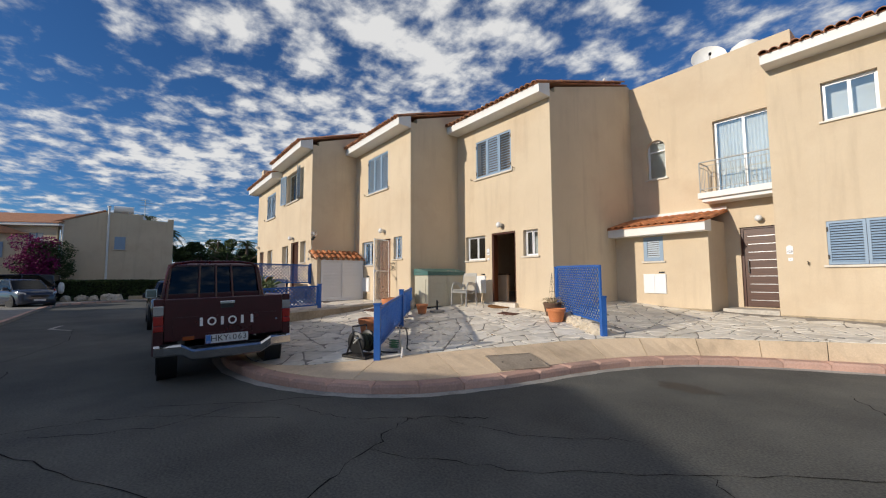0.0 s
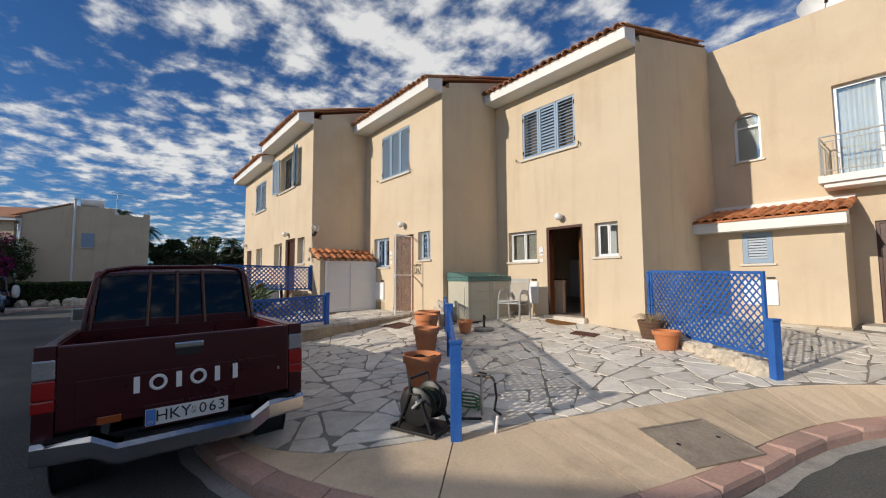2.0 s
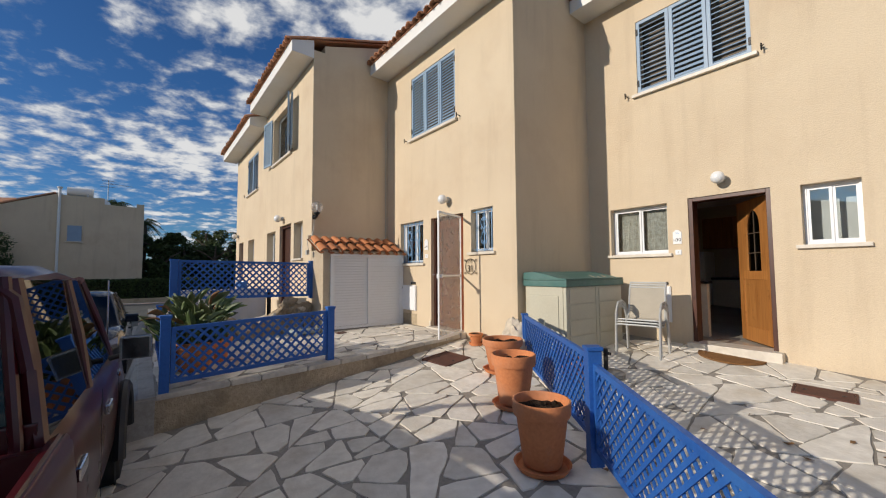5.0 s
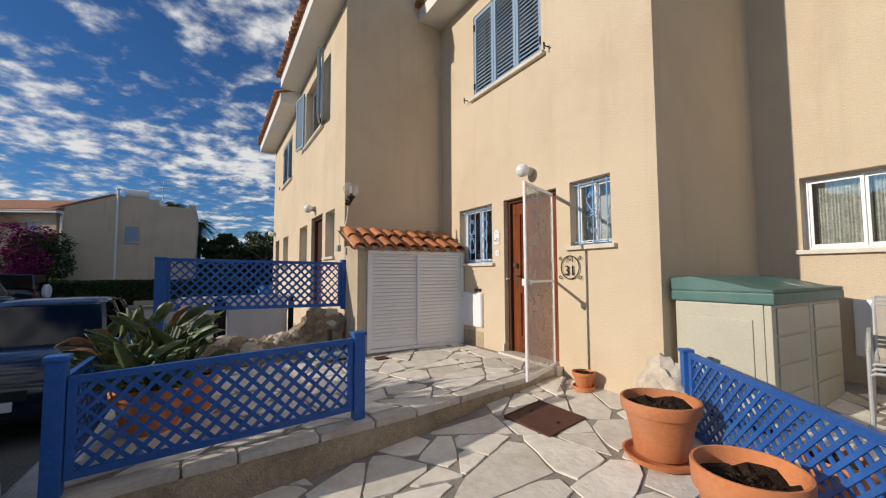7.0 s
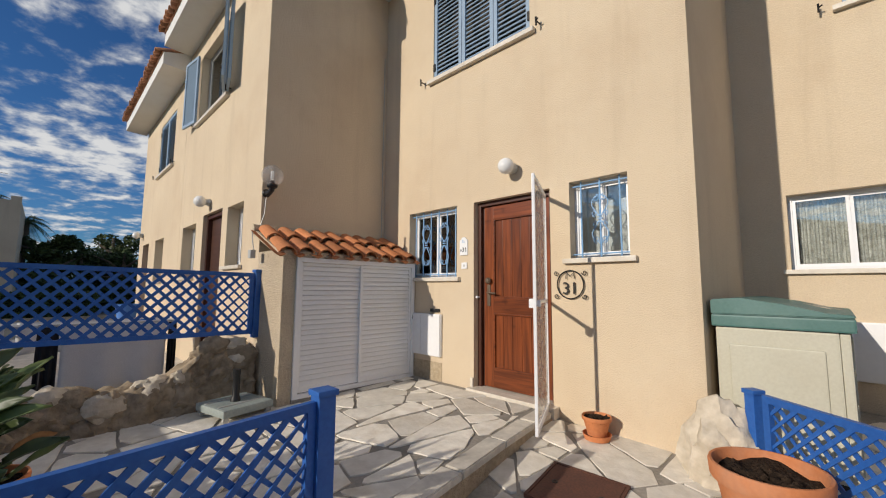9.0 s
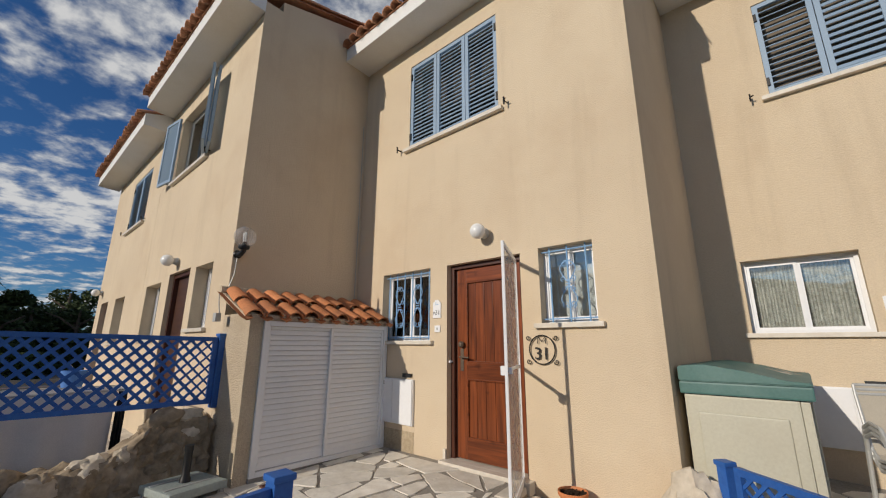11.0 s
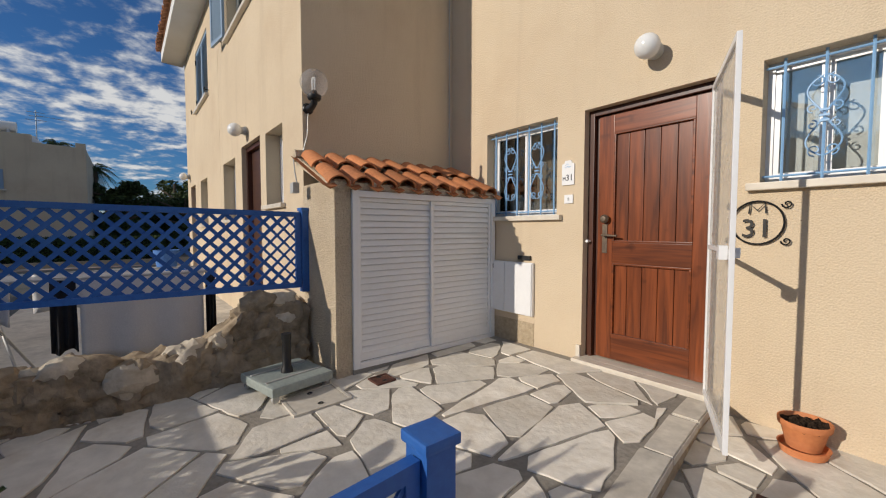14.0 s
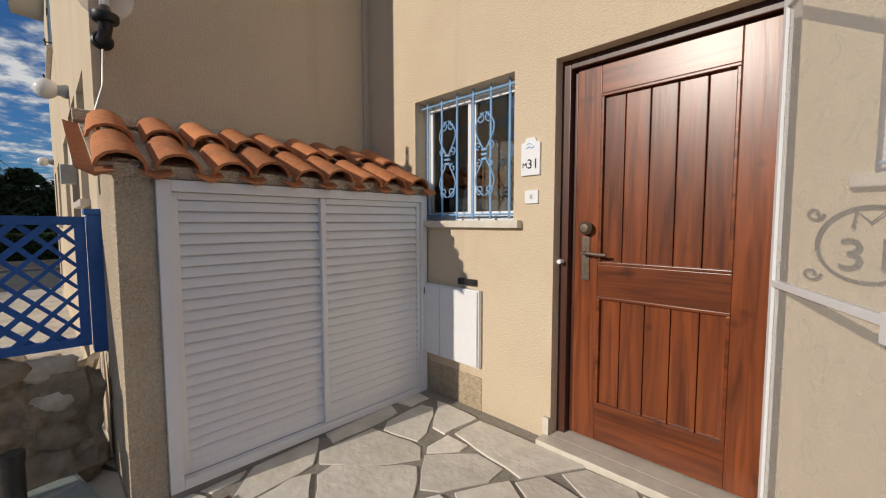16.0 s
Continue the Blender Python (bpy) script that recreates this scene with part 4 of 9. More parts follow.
def front_30():
    h, y = H30, 1.93
    window_unit(h, "window", 2.62, 3.54, 1.56, 2.335, y, 2)
    for a, b in ((2.69, 3.06), (3.12, 3.48)):
        bm = bmesh.new()
        n = 40
        lo = [bm.verts.new((a + (b - a) * i / n, y + 0.235 + 0.018 * math.sin(i * 1.9), 1.6)) for i in range(n + 1)]
        hi = [bm.verts.new((a + (b - a) * i / n, y + 0.235 + 0.010 * math.sin(i * 1.9), 2.3)) for i in range(n + 1)]
        for i in range(n):
            bm.faces.new((lo[i], lo[i + 1], hi[i + 1], hi[i]))
        part("lace_curtain", bm, LACE, h, "cream patterned lace curtain", True)
    part("sheet_behind", boxes(((2.55, y + 0.32, 1.5), (3.6, y + 0.34, 2.4))), ROOM_SHADE, h)
    window_unit(h, "window", 5.09, 5.61, 1.60, 2.335, y, 2)
    part("sheet_behind", boxes(((5.0, y + 0.4, 1.5), (5.7, y + 0.42, 2.4))), SHEER, h)
    shutter_set(h, 3.155, 4.685, 4.18, 5.405, y, 3, True, 0.022, 0.078)
    wall_globe(h, 4.27, y, 2.57)
    plaque(h, 3.675, y, 1.80, "30")
    meter_box(h, 2.98, 3.56, 0.52, 1.06, y - 0.004)
    x0, x1, z0, z1 = 3.83, 4.80, 0.27, 2.36
    part("door_frame", boxes(((x0, y + 0.02, z0), (x0 + 0.055, y + 0.2, z1)), ((x1 - 0.055, y + 0.02, z0), (x1, y + 0.2, z1)), ((x0 + 0.055, y + 0.02, z1 - 0.055), (x1 - 0.055, y + 0.2, z1)), soft=0.004), FRAMEWOOD, h, "dark timber door frame")
    part("threshold", boxes(((x0 - 0.03, y - 0.13, 0.06), (x1 + 0.06, y - 0.002, 0.272)), ((x0, y - 0.002, 0.2), (x1, y + 0.24, 0.272)), soft=0.006), MARBLE, h, "pale marble threshold step")
    # the oak door, open inwards on its right-hand hinges
    d = part("front_door", boxes(((0, 0, 0), (0.12, 0.045, 2.02)), soft=0.004), OAK, h, "golden oak front door with an arched glass light, open inwards")
    part("stile", boxes(((0.73, 0, 0), (0.85, 0.045, 2.02)), soft=0.004), OAK, d)
    for a, c in ((0.0, 0.2), (0.88, 1.0)):
        part("rail", boxes(((0.12, 0, a), (0.73, 0.045, c)), soft=0.004), OAK, d)
    part("panel", boxes(((0.12, 0.01, 0.2), (0.73, 0.035, 0.88))), OAK, d)
    arch = [(0.12, 0, 2.02), (0.12, 0, 1.0), (0.25, 0, 1.0), (0.25, 0, 1.62)] + [(0.425 - 0.175 * math.cos(math.pi * i / 10), 0, 1.62 + 0.24 * math.sin(math.pi * i / 10)) for i in range(11)] + [(0.60, 0, 1.0), (0.73, 0, 1.0), (0.73, 0, 2.02)]
    part("arched_panel", prism(bmesh.new(), [(a, 0.0, c) for a, b, c in arch], (0, 0.045, 0)), OAK, d)
    part("glass_light", boxes(((0.25, 0.018, 1.0), (0.60, 0.026, 1.88))), DARKGLASS, d, "dark leaded glass light")
    for i in range(2):
        part("leading", boxes(((0.25, 0.012, 1.25 + 0.28 * i), (0.60, 0.032, 1.262 + 0.28 * i))), BRONZE, d)
    part("leading", boxes(((0.42, 0.012, 1.0), (0.432, 0.032, 1.86))), BRONZE, d)
    part("raised_panel", boxes(((0.18, -0.004, 0.27), (0.67, 0.01, 0.82)), soft=0.01), OAK, d)
    part("pull_handle", tube(bmesh.new(), [(0.79, 0, 0.92), (0.79, -0.05, 0.93), (0.79, -0.05, 1.13), (0.79, 0, 1.14)], 0.011, 8), STEEL, d, "steel pull handle")
    d.matrix_basis = pose(x1 - 0.06, y + 0.16, 0.285, 0, 0, 180 - 50) @ pose(0, -0.045, 0)
    # dim kitchen behind the open door
    k = thing("kitchen_counter", "cream kitchen counter units with a dark worktop indoors", "kitchen unit")
    part("body", boxes(((2.96, 5.3, 0.25), (4.6, 5.9, 1.10)), soft=0.005), CREAM, k)
    for i in range(3):
        part("unit_door", boxes(((2.98 + 0.54 * i, 5.28, 0.36), (3.50 + 0.54 * i, 5.298, 1.06)), soft=0.004), CREAM, k)
    part("worktop", boxes(((2.95, 5.26, 1.101), (4.62, 5.92, 1.14)), soft=0.004), IRON, k, "dark worktop")
    based(k, (3.8, 5.6, 0.25))
    k = thing("wall_cupboard", "brown timber wall cupboard above the kitchen counter", "cupboard")
    part("body", boxes(((2.7, 5.62, 1.78), (4.5, 5.92, 2.45)), soft=0.004), OAK, k)
    for i in range(3):
        part("cupboard_door", boxes(((2.71 + 0.6 * i, 5.6, 1.79), (3.29 + 0.6 * i, 5.618, 2.44)), soft=0.004), OAK, k)
    based(k, (3.6, 5.77, 1.78))
    part("kitchen_wall", boxes(((2.461, 5.93, 0.25), (5.859, 6.0, 2.749))), CREAM, h, "cream kitchen wall")
    k = thing("fridge", "tall white fridge freezer beside the kitchen counter", "fridge")
    part("body", boxes(((2.47, 5.0, 0.25), (2.94, 5.55, 1.69)), soft=0.012), WHITE, k)
    for a, b in ((0.30, 1.10), (1.115, 1.67)):
        part("door", boxes(((2.475, 4.95, a), (2.935, 4.998, b)), soft=0.012), WHITE, k)
    based(k, (2.7, 5.27, 0.25))
    k = thing("room_divider", "short cream half-height dividing wall indoors", "partition")
    part("body", boxes(((3.0, 2.6, 0.25), (3.80, 2.7, 1.09)), soft=0.005), CREAM, k)
    part("cap", boxes(((2.97, 2.57, 1.091), (3.83, 2.73, 1.125)), soft=0.005), IRON, k)
    based(k, (3.4, 2.65, 0.25))


def front_32():
    h, y = H32, -1.75
    window_unit(h, "window", -2.92, -2.30, 1.62, 2.43, y, 1, inset=0.16)
    window_unit(h, "window", -5.38, -4.50, 1.50, 2.39, y, 2, inset=0.16)
    part("door_frame", boxes(((-4.10, y + 0.06, 0.3), (-4.04, y + 0.2, 2.46)), ((-3.21, y + 0.06, 0.3), (-3.15, y + 0.2, 2.46)), ((-4.04, y + 0.06, 2.4), (-3.21, y + 0.2, 2.46))), FRAMEWOOD, h, "dark timber door frame")
    part("front_door", boxes(((-4.04, y + 0.12, 0.32), (-3.21, y + 0.165, 2.4)), soft=0.004), WENGE, h, "dark timber front door")
    # one dark sheet across the ground floor stands in for unlit rooms
    part("sheet_behind", boxes(((-5.5, y + 0.5, 0.3), (-2.0, y + 0.52, 2.7))), ROOM_SHADE, h)
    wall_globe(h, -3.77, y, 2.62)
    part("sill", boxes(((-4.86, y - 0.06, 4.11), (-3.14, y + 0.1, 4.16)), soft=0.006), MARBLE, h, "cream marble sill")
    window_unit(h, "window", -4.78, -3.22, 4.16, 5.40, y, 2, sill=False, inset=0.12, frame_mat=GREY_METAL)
    part("sheet_behind", boxes(((-4.9, y + 0.5, 4.0), (-3.1, y + 0.52, 5.5))), ROOM_SHADE, h)
    louvre_leaf(h, 0, 0.52, 4.17, 5.39, pose(-4.78, y - 0.04, 0, 0, 0, 180 + 8), "open blue-grey louvred shutter leaf")
    louvre_leaf(h, 0, 0.50, 4.17, 5.39, pose(-3.22, y - 0.04, 0, 0, 0, -13), "open blue-grey louvred shutter leaf", None, 0.012)
    louvre_leaf(h, 0, 0.50, 4.17, 5.39, pose(-3.21, y - 0.09, 0, 0, 0, -17), "open blue-grey louvred shutter leaf", None, 0.012)
    for x in (-4.95, -3.1):
        hold_back(h, x, y, 4.2)
    # clear globe lamp on the side wall near the corner
    x, yy, z = -1.72, -1.70, 2.60
    bm = bmesh.new()
    tube(bm, [(x + 0.012, yy, z - 0.165), (x + 0.09, yy, z - 0.175), (x + 0.15, yy, z - 0.15), (x + 0.16, yy, z - 0.10)], [0.032, 0.028, 0.03, 0.034], 10)
    lathe(bm, [(0.0, -0.012), (0.05, -0.01), (0.058, 0.0), (0.058, 0.028), (0.03, 0.034), (0.02, 0.07), (0.0, 0.07)], 20, (x + 0.16, yy, z - 0.115))
    lathe(bm, [(0.0, 0.018), (0.04, 0.016), (0.05, 0.0)], 18, (x, yy, z - 0.165), "x")
    l = part("globe_lamp", bm, BLACK, h, "clear globe wall lamp on a black bracket", True)
    part("globe", ball(bmesh.new(), (x + 0.16, yy, z + 0.015), 0.12, 28), CLEARGLOBE, l, "clear smoked glass globe", True).visible_shadow = False
    for k in range(3):
        c, s = 0.014 * math.cos(k * math.tau / 3), 0.014 * math.sin(k * math.tau / 3)
        part("bulb", tube(bmesh.new(), [(x + 0.16 + c, yy + s, z - 0.045), (x + 0.16 + c, yy + s, z + 0.055), (x + 0.16 - s * 0.4, yy + c * 0.4, z + 0.066)], 0.008, 8), LAMPGLASS, l, "white tube of a compact lamp bulb", True)
    part("cable", tube(bmesh.new(), [(x + 0.006, yy, z - 0.18), (x + 0.006, yy - 0.01, 2.2), (x + 0.006, yy - 0.05, 2.05), (x + 0.01, yy - 0.14, 1.98), (x + 0.1, yy - 0.16, 1.85), (x + 0.14, yy - 0.15, 1.7)], 0.006, 5), GREY_METAL, h, "thin grey cable")
    part("junction_box", boxes(((x + 0.09, yy - 0.20, 1.66), (x + 0.17, yy - 0.145, 1.75)), soft=0.006), GREY_METAL, h, "grey junction box")


def front_33():
    h, y = H33, -1.75
    part("front_door", boxes(((-9.4, y + 0.12, 0.25), (-8.62, y + 0.165, 2.36))), WENGE, h, "dark timber front door")
    window_unit(h, "window", -7.85, -6.98, 1.45, 2.36, y, 2, inset=0.16)
    part("sheet_behind", boxes(((-8.0, y + 0.5, 1.3), (-6.8, y + 0.52, 2.5))), ROOM_SHADE, h)
    shutter_set(h, -8.12, -6.62, 3.86, 5.05, y, 2)
    wall_globe(h, -9.5, y, 2.62)
    part("chimney", boxes(((-9.9, y + 0.1, 5.6), (-9.5, y + 0.6, 6.75)), soft=0.01), STUCCO, h, "short stucco chimney")


def front_29():
    h, t = H29, 0.24
    y = 6.27
    # arched window
    for s in (-1, 1):
        bm = bmesh.new()
        rim = [(6.88 + s * 0.287 * math.cos(math.pi * i / 20), y - 0.002, 5.06 + 0.29 * math.sin(math.pi * i / 20)) for i in range(11)]
        up = [(x, y - 0.002, 5.354) for x, _, z in rim]
        for a, b, c, d in zip(rim, rim[1:], up[1:], up):
            prism(bm, [a, b, c, d] if c[2] - b[2] > 1e-4 else [a, b, d], (0, 0.112, 0))
        bmesh.ops.remove_doubles(bm, verts=bm.verts, dist=1e-5)
        part("arch_head", bm, STUCCO, h)
    w = window_unit(h, "window", 6.595, 7.165, 4.1, 5.352, y, 1, label="white arched window")
    part("transom", boxes(((6.64, y + 0.10, 4.98), (7.12, y + 0.17, 5.02))), PVC, w)
    part("sheer_curtain", boxes(((6.63, y + 0.21, 4.1), (7.11, y + 0.22, 5.3))), SHEER, h, "pale sheer curtain")
    # balcony door, curtains, slab and railing
    window_unit(h, "balcony_door", 8.47, 9.87, 3.34, 5.45, y, 2, sill=False, label="white sliding glass balcony door")
    bm = bmesh.new()
    n = 60
    lo = [bm.verts.new((8.5 + 1.34 * i / n, y + 0.26 + 0.02 * math.sin(i * 1.7), 3.35)) for i in range(n + 1)]
    hi = [bm.verts.new((8.5 + 1.34 * i / n, y + 0.26 + 0.012 * math.sin(i * 1.7), 5.4)) for i in range(n + 1)]
    for i in range(n):
        bm.faces.new((lo[i], lo[i + 1], hi[i + 1], hi[i]))
    part("sheer_curtain", bm, SHEER, h, "sheer white curtain", True)
    part("sheet_behind", boxes(((8.3, y + 0.5, 3.2), (9.9, y + 0.52, 5.6))), ROOM_SHADE, h)
    slab = part("balcony", boxes(((8.22, y - 0.62, 3.16), (9.875, y - 0.002, 3.32)), ((8.30, y - 0.54, 3.06), (9.875, y - 0.002, 3.16)), soft=0.01), WHITE, h, "white rendered balcony slab")
    yy = y - 0.56
    rail = part("railing", tube(tube(bmesh.new(), [(8.27, y - 0.02, 4.18), (8.27, yy, 4.18), (9.87, yy, 4.18)], 0.02, 8), [(8.27, y - 0.02, 3.42), (8.27, yy, 3.42), (9.87, yy, 3.42)], 0.013, 6), GREY_METAL, slab, "grey metal balcony railing")
    tube_rows = [(8.27, yy)] + [(8.27 + 0.107 * i, yy) for i in range(1, 16)] + [(8.27, yy + 0.11 * i) for i in range(1, 5)]
    for i, (a, b) in enumerate(tube_rows):
        part("baluster", tube(bmesh.new(), [(a, b, 3.32 if i % 5 == 0 else 3.42), (a, b, 4.06 if i else 4.18)], 0.016 if i == 0 else 0.007, 6), GREY_METAL, slab)
    for i in range(2, 15, 3):
        part("scroll", tube(bmesh.new(), scroll(8.27 + 0.107 * i + 0.05, 3.75, 0.05, 1.2, 0, yy - 0.005), 0.005, 5), GREY_METAL, slab)
    part("mid_rail", tube(bmesh.new(), [(8.27, y - 0.02, 4.06), (8.27, yy, 4.06), (9.87, yy, 4.06)], 0.01, 6), GREY_METAL, slab)
    # front door with steel inlays
    d = part("front_door", boxes(((9.03, y + 0.08, 0.2), (9.84, y + 0.13, 2.27)), soft=0.003), WENGE, h, "dark brown flush door with steel strips")
    for i in range(9):
        part("strip", boxes(((9.12, y + 0.074, 0.36 + i * 0.213), (9.83, y + 0.079, 0.378 + i * 0.213))), STEEL, d)
    part("pull_handle", tube(bmesh.new(), [(9.12, y + 0.08, 1.1), (9.12, y + 0.02, 1.1), (9.12, y + 0.02, 1.42), (9.12, y + 0.08, 1.42)], 0.014, 8), STEEL, d)
    part("door_frame", boxes(((8.97, y + 0.05, 0.19), (9.03, y + 0.16, 2.32)), ((9.84, y + 0.05, 0.19), (9.879, y + 0.16, 2.32)), ((9.03, y + 0.05, 2.27), (9.84, y + 0.16, 2.32))), FRAMEWOOD, h)
    part("step", boxes(((8.72, y - 0.75, -0.1), (9.878, y - 0.002, 0.17)), soft=0.01), CAPSTONE, h, "stone door step")
    part("step", boxes(((8.66, y - 1.1, -0.2), (10.2, y - 0.751, 0.045)), soft=0.01), CAPSTONE, h, "stone door step")
    wall_globe(h, 9.43, y, 2.52)
    # low annexe with blue window and tile roof
    ya = 5.05
    part("annexe_wall", wall(bmesh.new(), "x", 6.102, 8.62, -0.4, 2.2, ya, ya + 0.2, [(6.95, 7.50, 1.45, 2.15)]), STUCCO, h, "peach cream stucco wall")
    part("annexe_wall", boxes(((8.42, ya + 0.2, -0.4), (8.62, y - 0.002, 2.5))), STUCCO, h)
    louvre_leaf(h, 6.955, 7.495, 1.455, 2.145, pose(0, ya - 0.004, 0), "blue-grey framed shutter leaf with pale slats", PALESLAT, 0.04, 0.06, 0.1)
    part("sill", boxes(((6.9, ya - 0.05, 1.4), (7.55, ya + 0.1, 1.448)), soft=0.006), MARBLE, h)
    part("sheet_behind", boxes(((6.9, ya + 0.22, 1.4), (7.6, ya + 0.24, 2.2))), ROOM_SHADE, h)
    meter_box(h, 6.93, 7.55, 0.53, 1.08, ya)
    part("annexe_plinth", boxes(((6.102, ya - 0.03, -0.3), (8.64, ya - 0.001, 0.16)), soft=0.008), PLINTH, h, "low plaster plinth")
    part("porch_fascia", prism(bmesh.new(), [(6.104, 4.62, 2.18), (6.104, ya - 0.002, 2.18), (6.104, ya - 0.002, 2.52), (6.104, 4.62, 2.42)], (2.60, 0, 0)), WHITE, h, "white porch fascia")
    roof = part("porch_roof", prism(bmesh.new(), [(6.104, 4.58, 2.43), (6.104, y - 0.002, 2.83), (6.104, y - 0.002, 2.80), (6.104, 4.58, 2.40)], (2.62, 0, 0)), TILE, h, "clay tile porch roof")
    part("flashing", boxes(((6.104, y - 0.1, 2.85), (8.72, y - 0.002, 2.95)), soft=0.01), WHITE, roof)
    r3, rows = random.Random(8), []
    for k in range(5):
        rows += [((6.2 + 0.19 * i, 4.9 + 0.32 * k, 2.505 + 0.078 * k), 0, 15) for i in range(14)]
    lay_tiles(roof, BRIGHT_TILE, rows, r3)
    # wing windows
    yw = 5.55
    window_unit(h, "window", 10.86, 11.75, 4.50, 5.40, yw, 2)
    part("sheet_behind", boxes(((10.7, yw + 0.4, 4.4), (11.9, yw + 0.42, 5.5))), SHEER, h)
    shutter_set(h, 10.78, 12.02, 1.24, 2.22, yw, 2, False)
    plaque(h, 10.13, yw, 1.62, "29")
    hold_back(h, 10.45, yw, 1.3)
    part("wing_plinth", boxes(((9.9, yw - 0.03, -0.5), (16.5, yw - 0.001, 0.08)), soft=0.008), PLINTH, h, "low plaster plinth")


def satellite_dish(x, y, z, r, turn, label):
    s = thing("satellite_dish", label, "satellite dish")
    bm = bmesh.new()
    lathe(bm, [(0.0, 0.0), (r * 0.4, 0.02 * r / 0.4), (r * 0.75, 0.09 * r / 0.4), (r, 0.17 * r / 0.4), (r, 0.19 * r / 0.4), (r * 0.74, 0.11 * r / 0.4), (0.0, 0.02)], 28)
    dish = part("dish", bm, WHITE, s, "white metal dish", True)
    arm = part("arm", tube(bmesh.new(), [(0, -r * 0.9, 0.05), (0, -r * 0.3, r * 0.95)], 0.012, 6), GREY_METAL, s)
    part("receiver", tube(bmesh.new(), [(0, -r * 0.32, r * 0.9), (0, -r * 0.26, r * 1.05)], 0.035, 10), BLACK, s)
    part("mast", tube(bmesh.new(), [(0, 0, -0.02), (0, 0.06, -0.3), (0, -0.6 * r, -0.9 * r)], 0.025, 8), GREY_METAL, s)
    s.matrix_world = pose(x, y, z, 0, 0, turn) @ pose(0, 0, 0, 68)


front_31()
front_30()
front_32()
front_33()
front_29()
utility_cabinet()
satellite_dish(8.3, 6.75, 7.45, 0.45, 25, "white satellite dish on the flat roof")
satellite_dish(-5.2, -0.9, 6.65, 0.38, -60, "white satellite dish on the clay tile roof")
tank = thing("water_tank", "round white rooftop water tank", "water tank")
part("body", lathe(bmesh.new(), [(0.0, 0.0), (0.42, 0.0), (0.42, 0.7), (0.36, 0.82), (0.15, 0.9), (0.0, 0.91)], 28), WHITE, tank, "", True)
part("lid", lathe(bmesh.new(), [(0.22, 0.86), (0.22, 0.93), (0.0, 0.95)], 20), WHITE, tank)
part("stand", boxes(((-0.4, -0.4, -0.62), (0.4, 0.4, 0.0))), CONCRETE, tank)
tank.location = (9.1, 7.3, 6.95)
for x, y, z in ((5.75, 5.4, 7.35), (1.9, 3.5, 7.3)):
    v = thing("roof_vent", "small white vent pipe with a bent cap", "vent pipe")
    part("pipe", tube(bmesh.new(), [(x, y, z - 0.5), (x, y, z + 0.12), (x, y - 0.05, z + 0.17)], 0.035, 10), WHITE, v)
    part("cap", ball(bmesh.new(), (x, y - 0.06, z + 0.18), 0.05, 10), WHITE, v)
    based(v, (x, y, z - 0.5))

# ---- road, kerb, pavement and paving ----
def catmull(pts, n=6):
    """A smooth line through plan points."""
    p = [Vector((*a, 0)) for a in pts]
    out = []
    for i in range(len(p) - 1):
        a, b, c, d = p[max(i - 1, 0)], p[i], p[i + 1], p[min(i + 2, len(p) - 1)]
        for k in range(n):
            t = k / n
            out.append(0.5 * (2 * b + (c - a) * t + (2 * a - 5 * b + 4 * c - d) * t * t + (3 * b - a - 3 * c + d) * t ** 3))
    return out + [p[-1]]


def evenly(line, step):
    """Points along a line at even steps."""
    out, left = [line[0]], step
    for a, b in zip(line, line[1:]):
        d = (b - a).length
        while left <= d:
            a = a.lerp(b, left / d)
            d -= left
            out.append(a.copy())
            left = step
        left -= d
    return out


def offset(line, d):
    out = []
    for i, p in enumerate(line):
        t = (line[min(i + 1, len(line) - 1)] - line[max(i - 1, 0)]).normalized()
        out.append(p + Vector((-t.y, t.x, 0)) * d)
    return out


bm = bmesh.new()
bm.faces.new([bm.verts.new(p) for p in ((-900, -900, ROAD_Z), (900, -900, ROAD_Z), (900, 900, ROAD_Z), (-900, 900, ROAD_Z))])
setting("road", bm, ASPHALT, "worn dark grey asphalt road with long cracks", "road")

KERB_TOP = ROAD_Z + 0.125
KERB_LINE = catmull([(-11.0, -4.55), (-4.0, -4.58), (-0.5, -4.7), (1.6, -5.1), (4.6, -5.42), (6.07, -5.24), (6.9, -4.92), (7.5, -4.54), (7.97, -4.08), (8.25, -3.65), (8.45, -3.1), (8.66, -2.3), (8.8, -1.37), (9.03, -0.39), (9.42, 0.45), (9.98, 1.15), (10.9, 1.85), (12.3, 2.6), (15.0, 3.5), (22.0, 4.6)])
BAND_IN = catmull([(0.9, -4.72), (4.6, -5.08), (5.6, -4.98), (6.2, -4.62), (6.5, -4.15), (6.78, -3.55), (7.07, -2.9), (7.4, -2.2), (7.78, -1.4), (8.1, -0.6), (8.5, 0.15), (9.2, 1.0), (10.6, 2.0), (12.0, 2.9), (15.0, 3.9), (22.0, 5.0)])


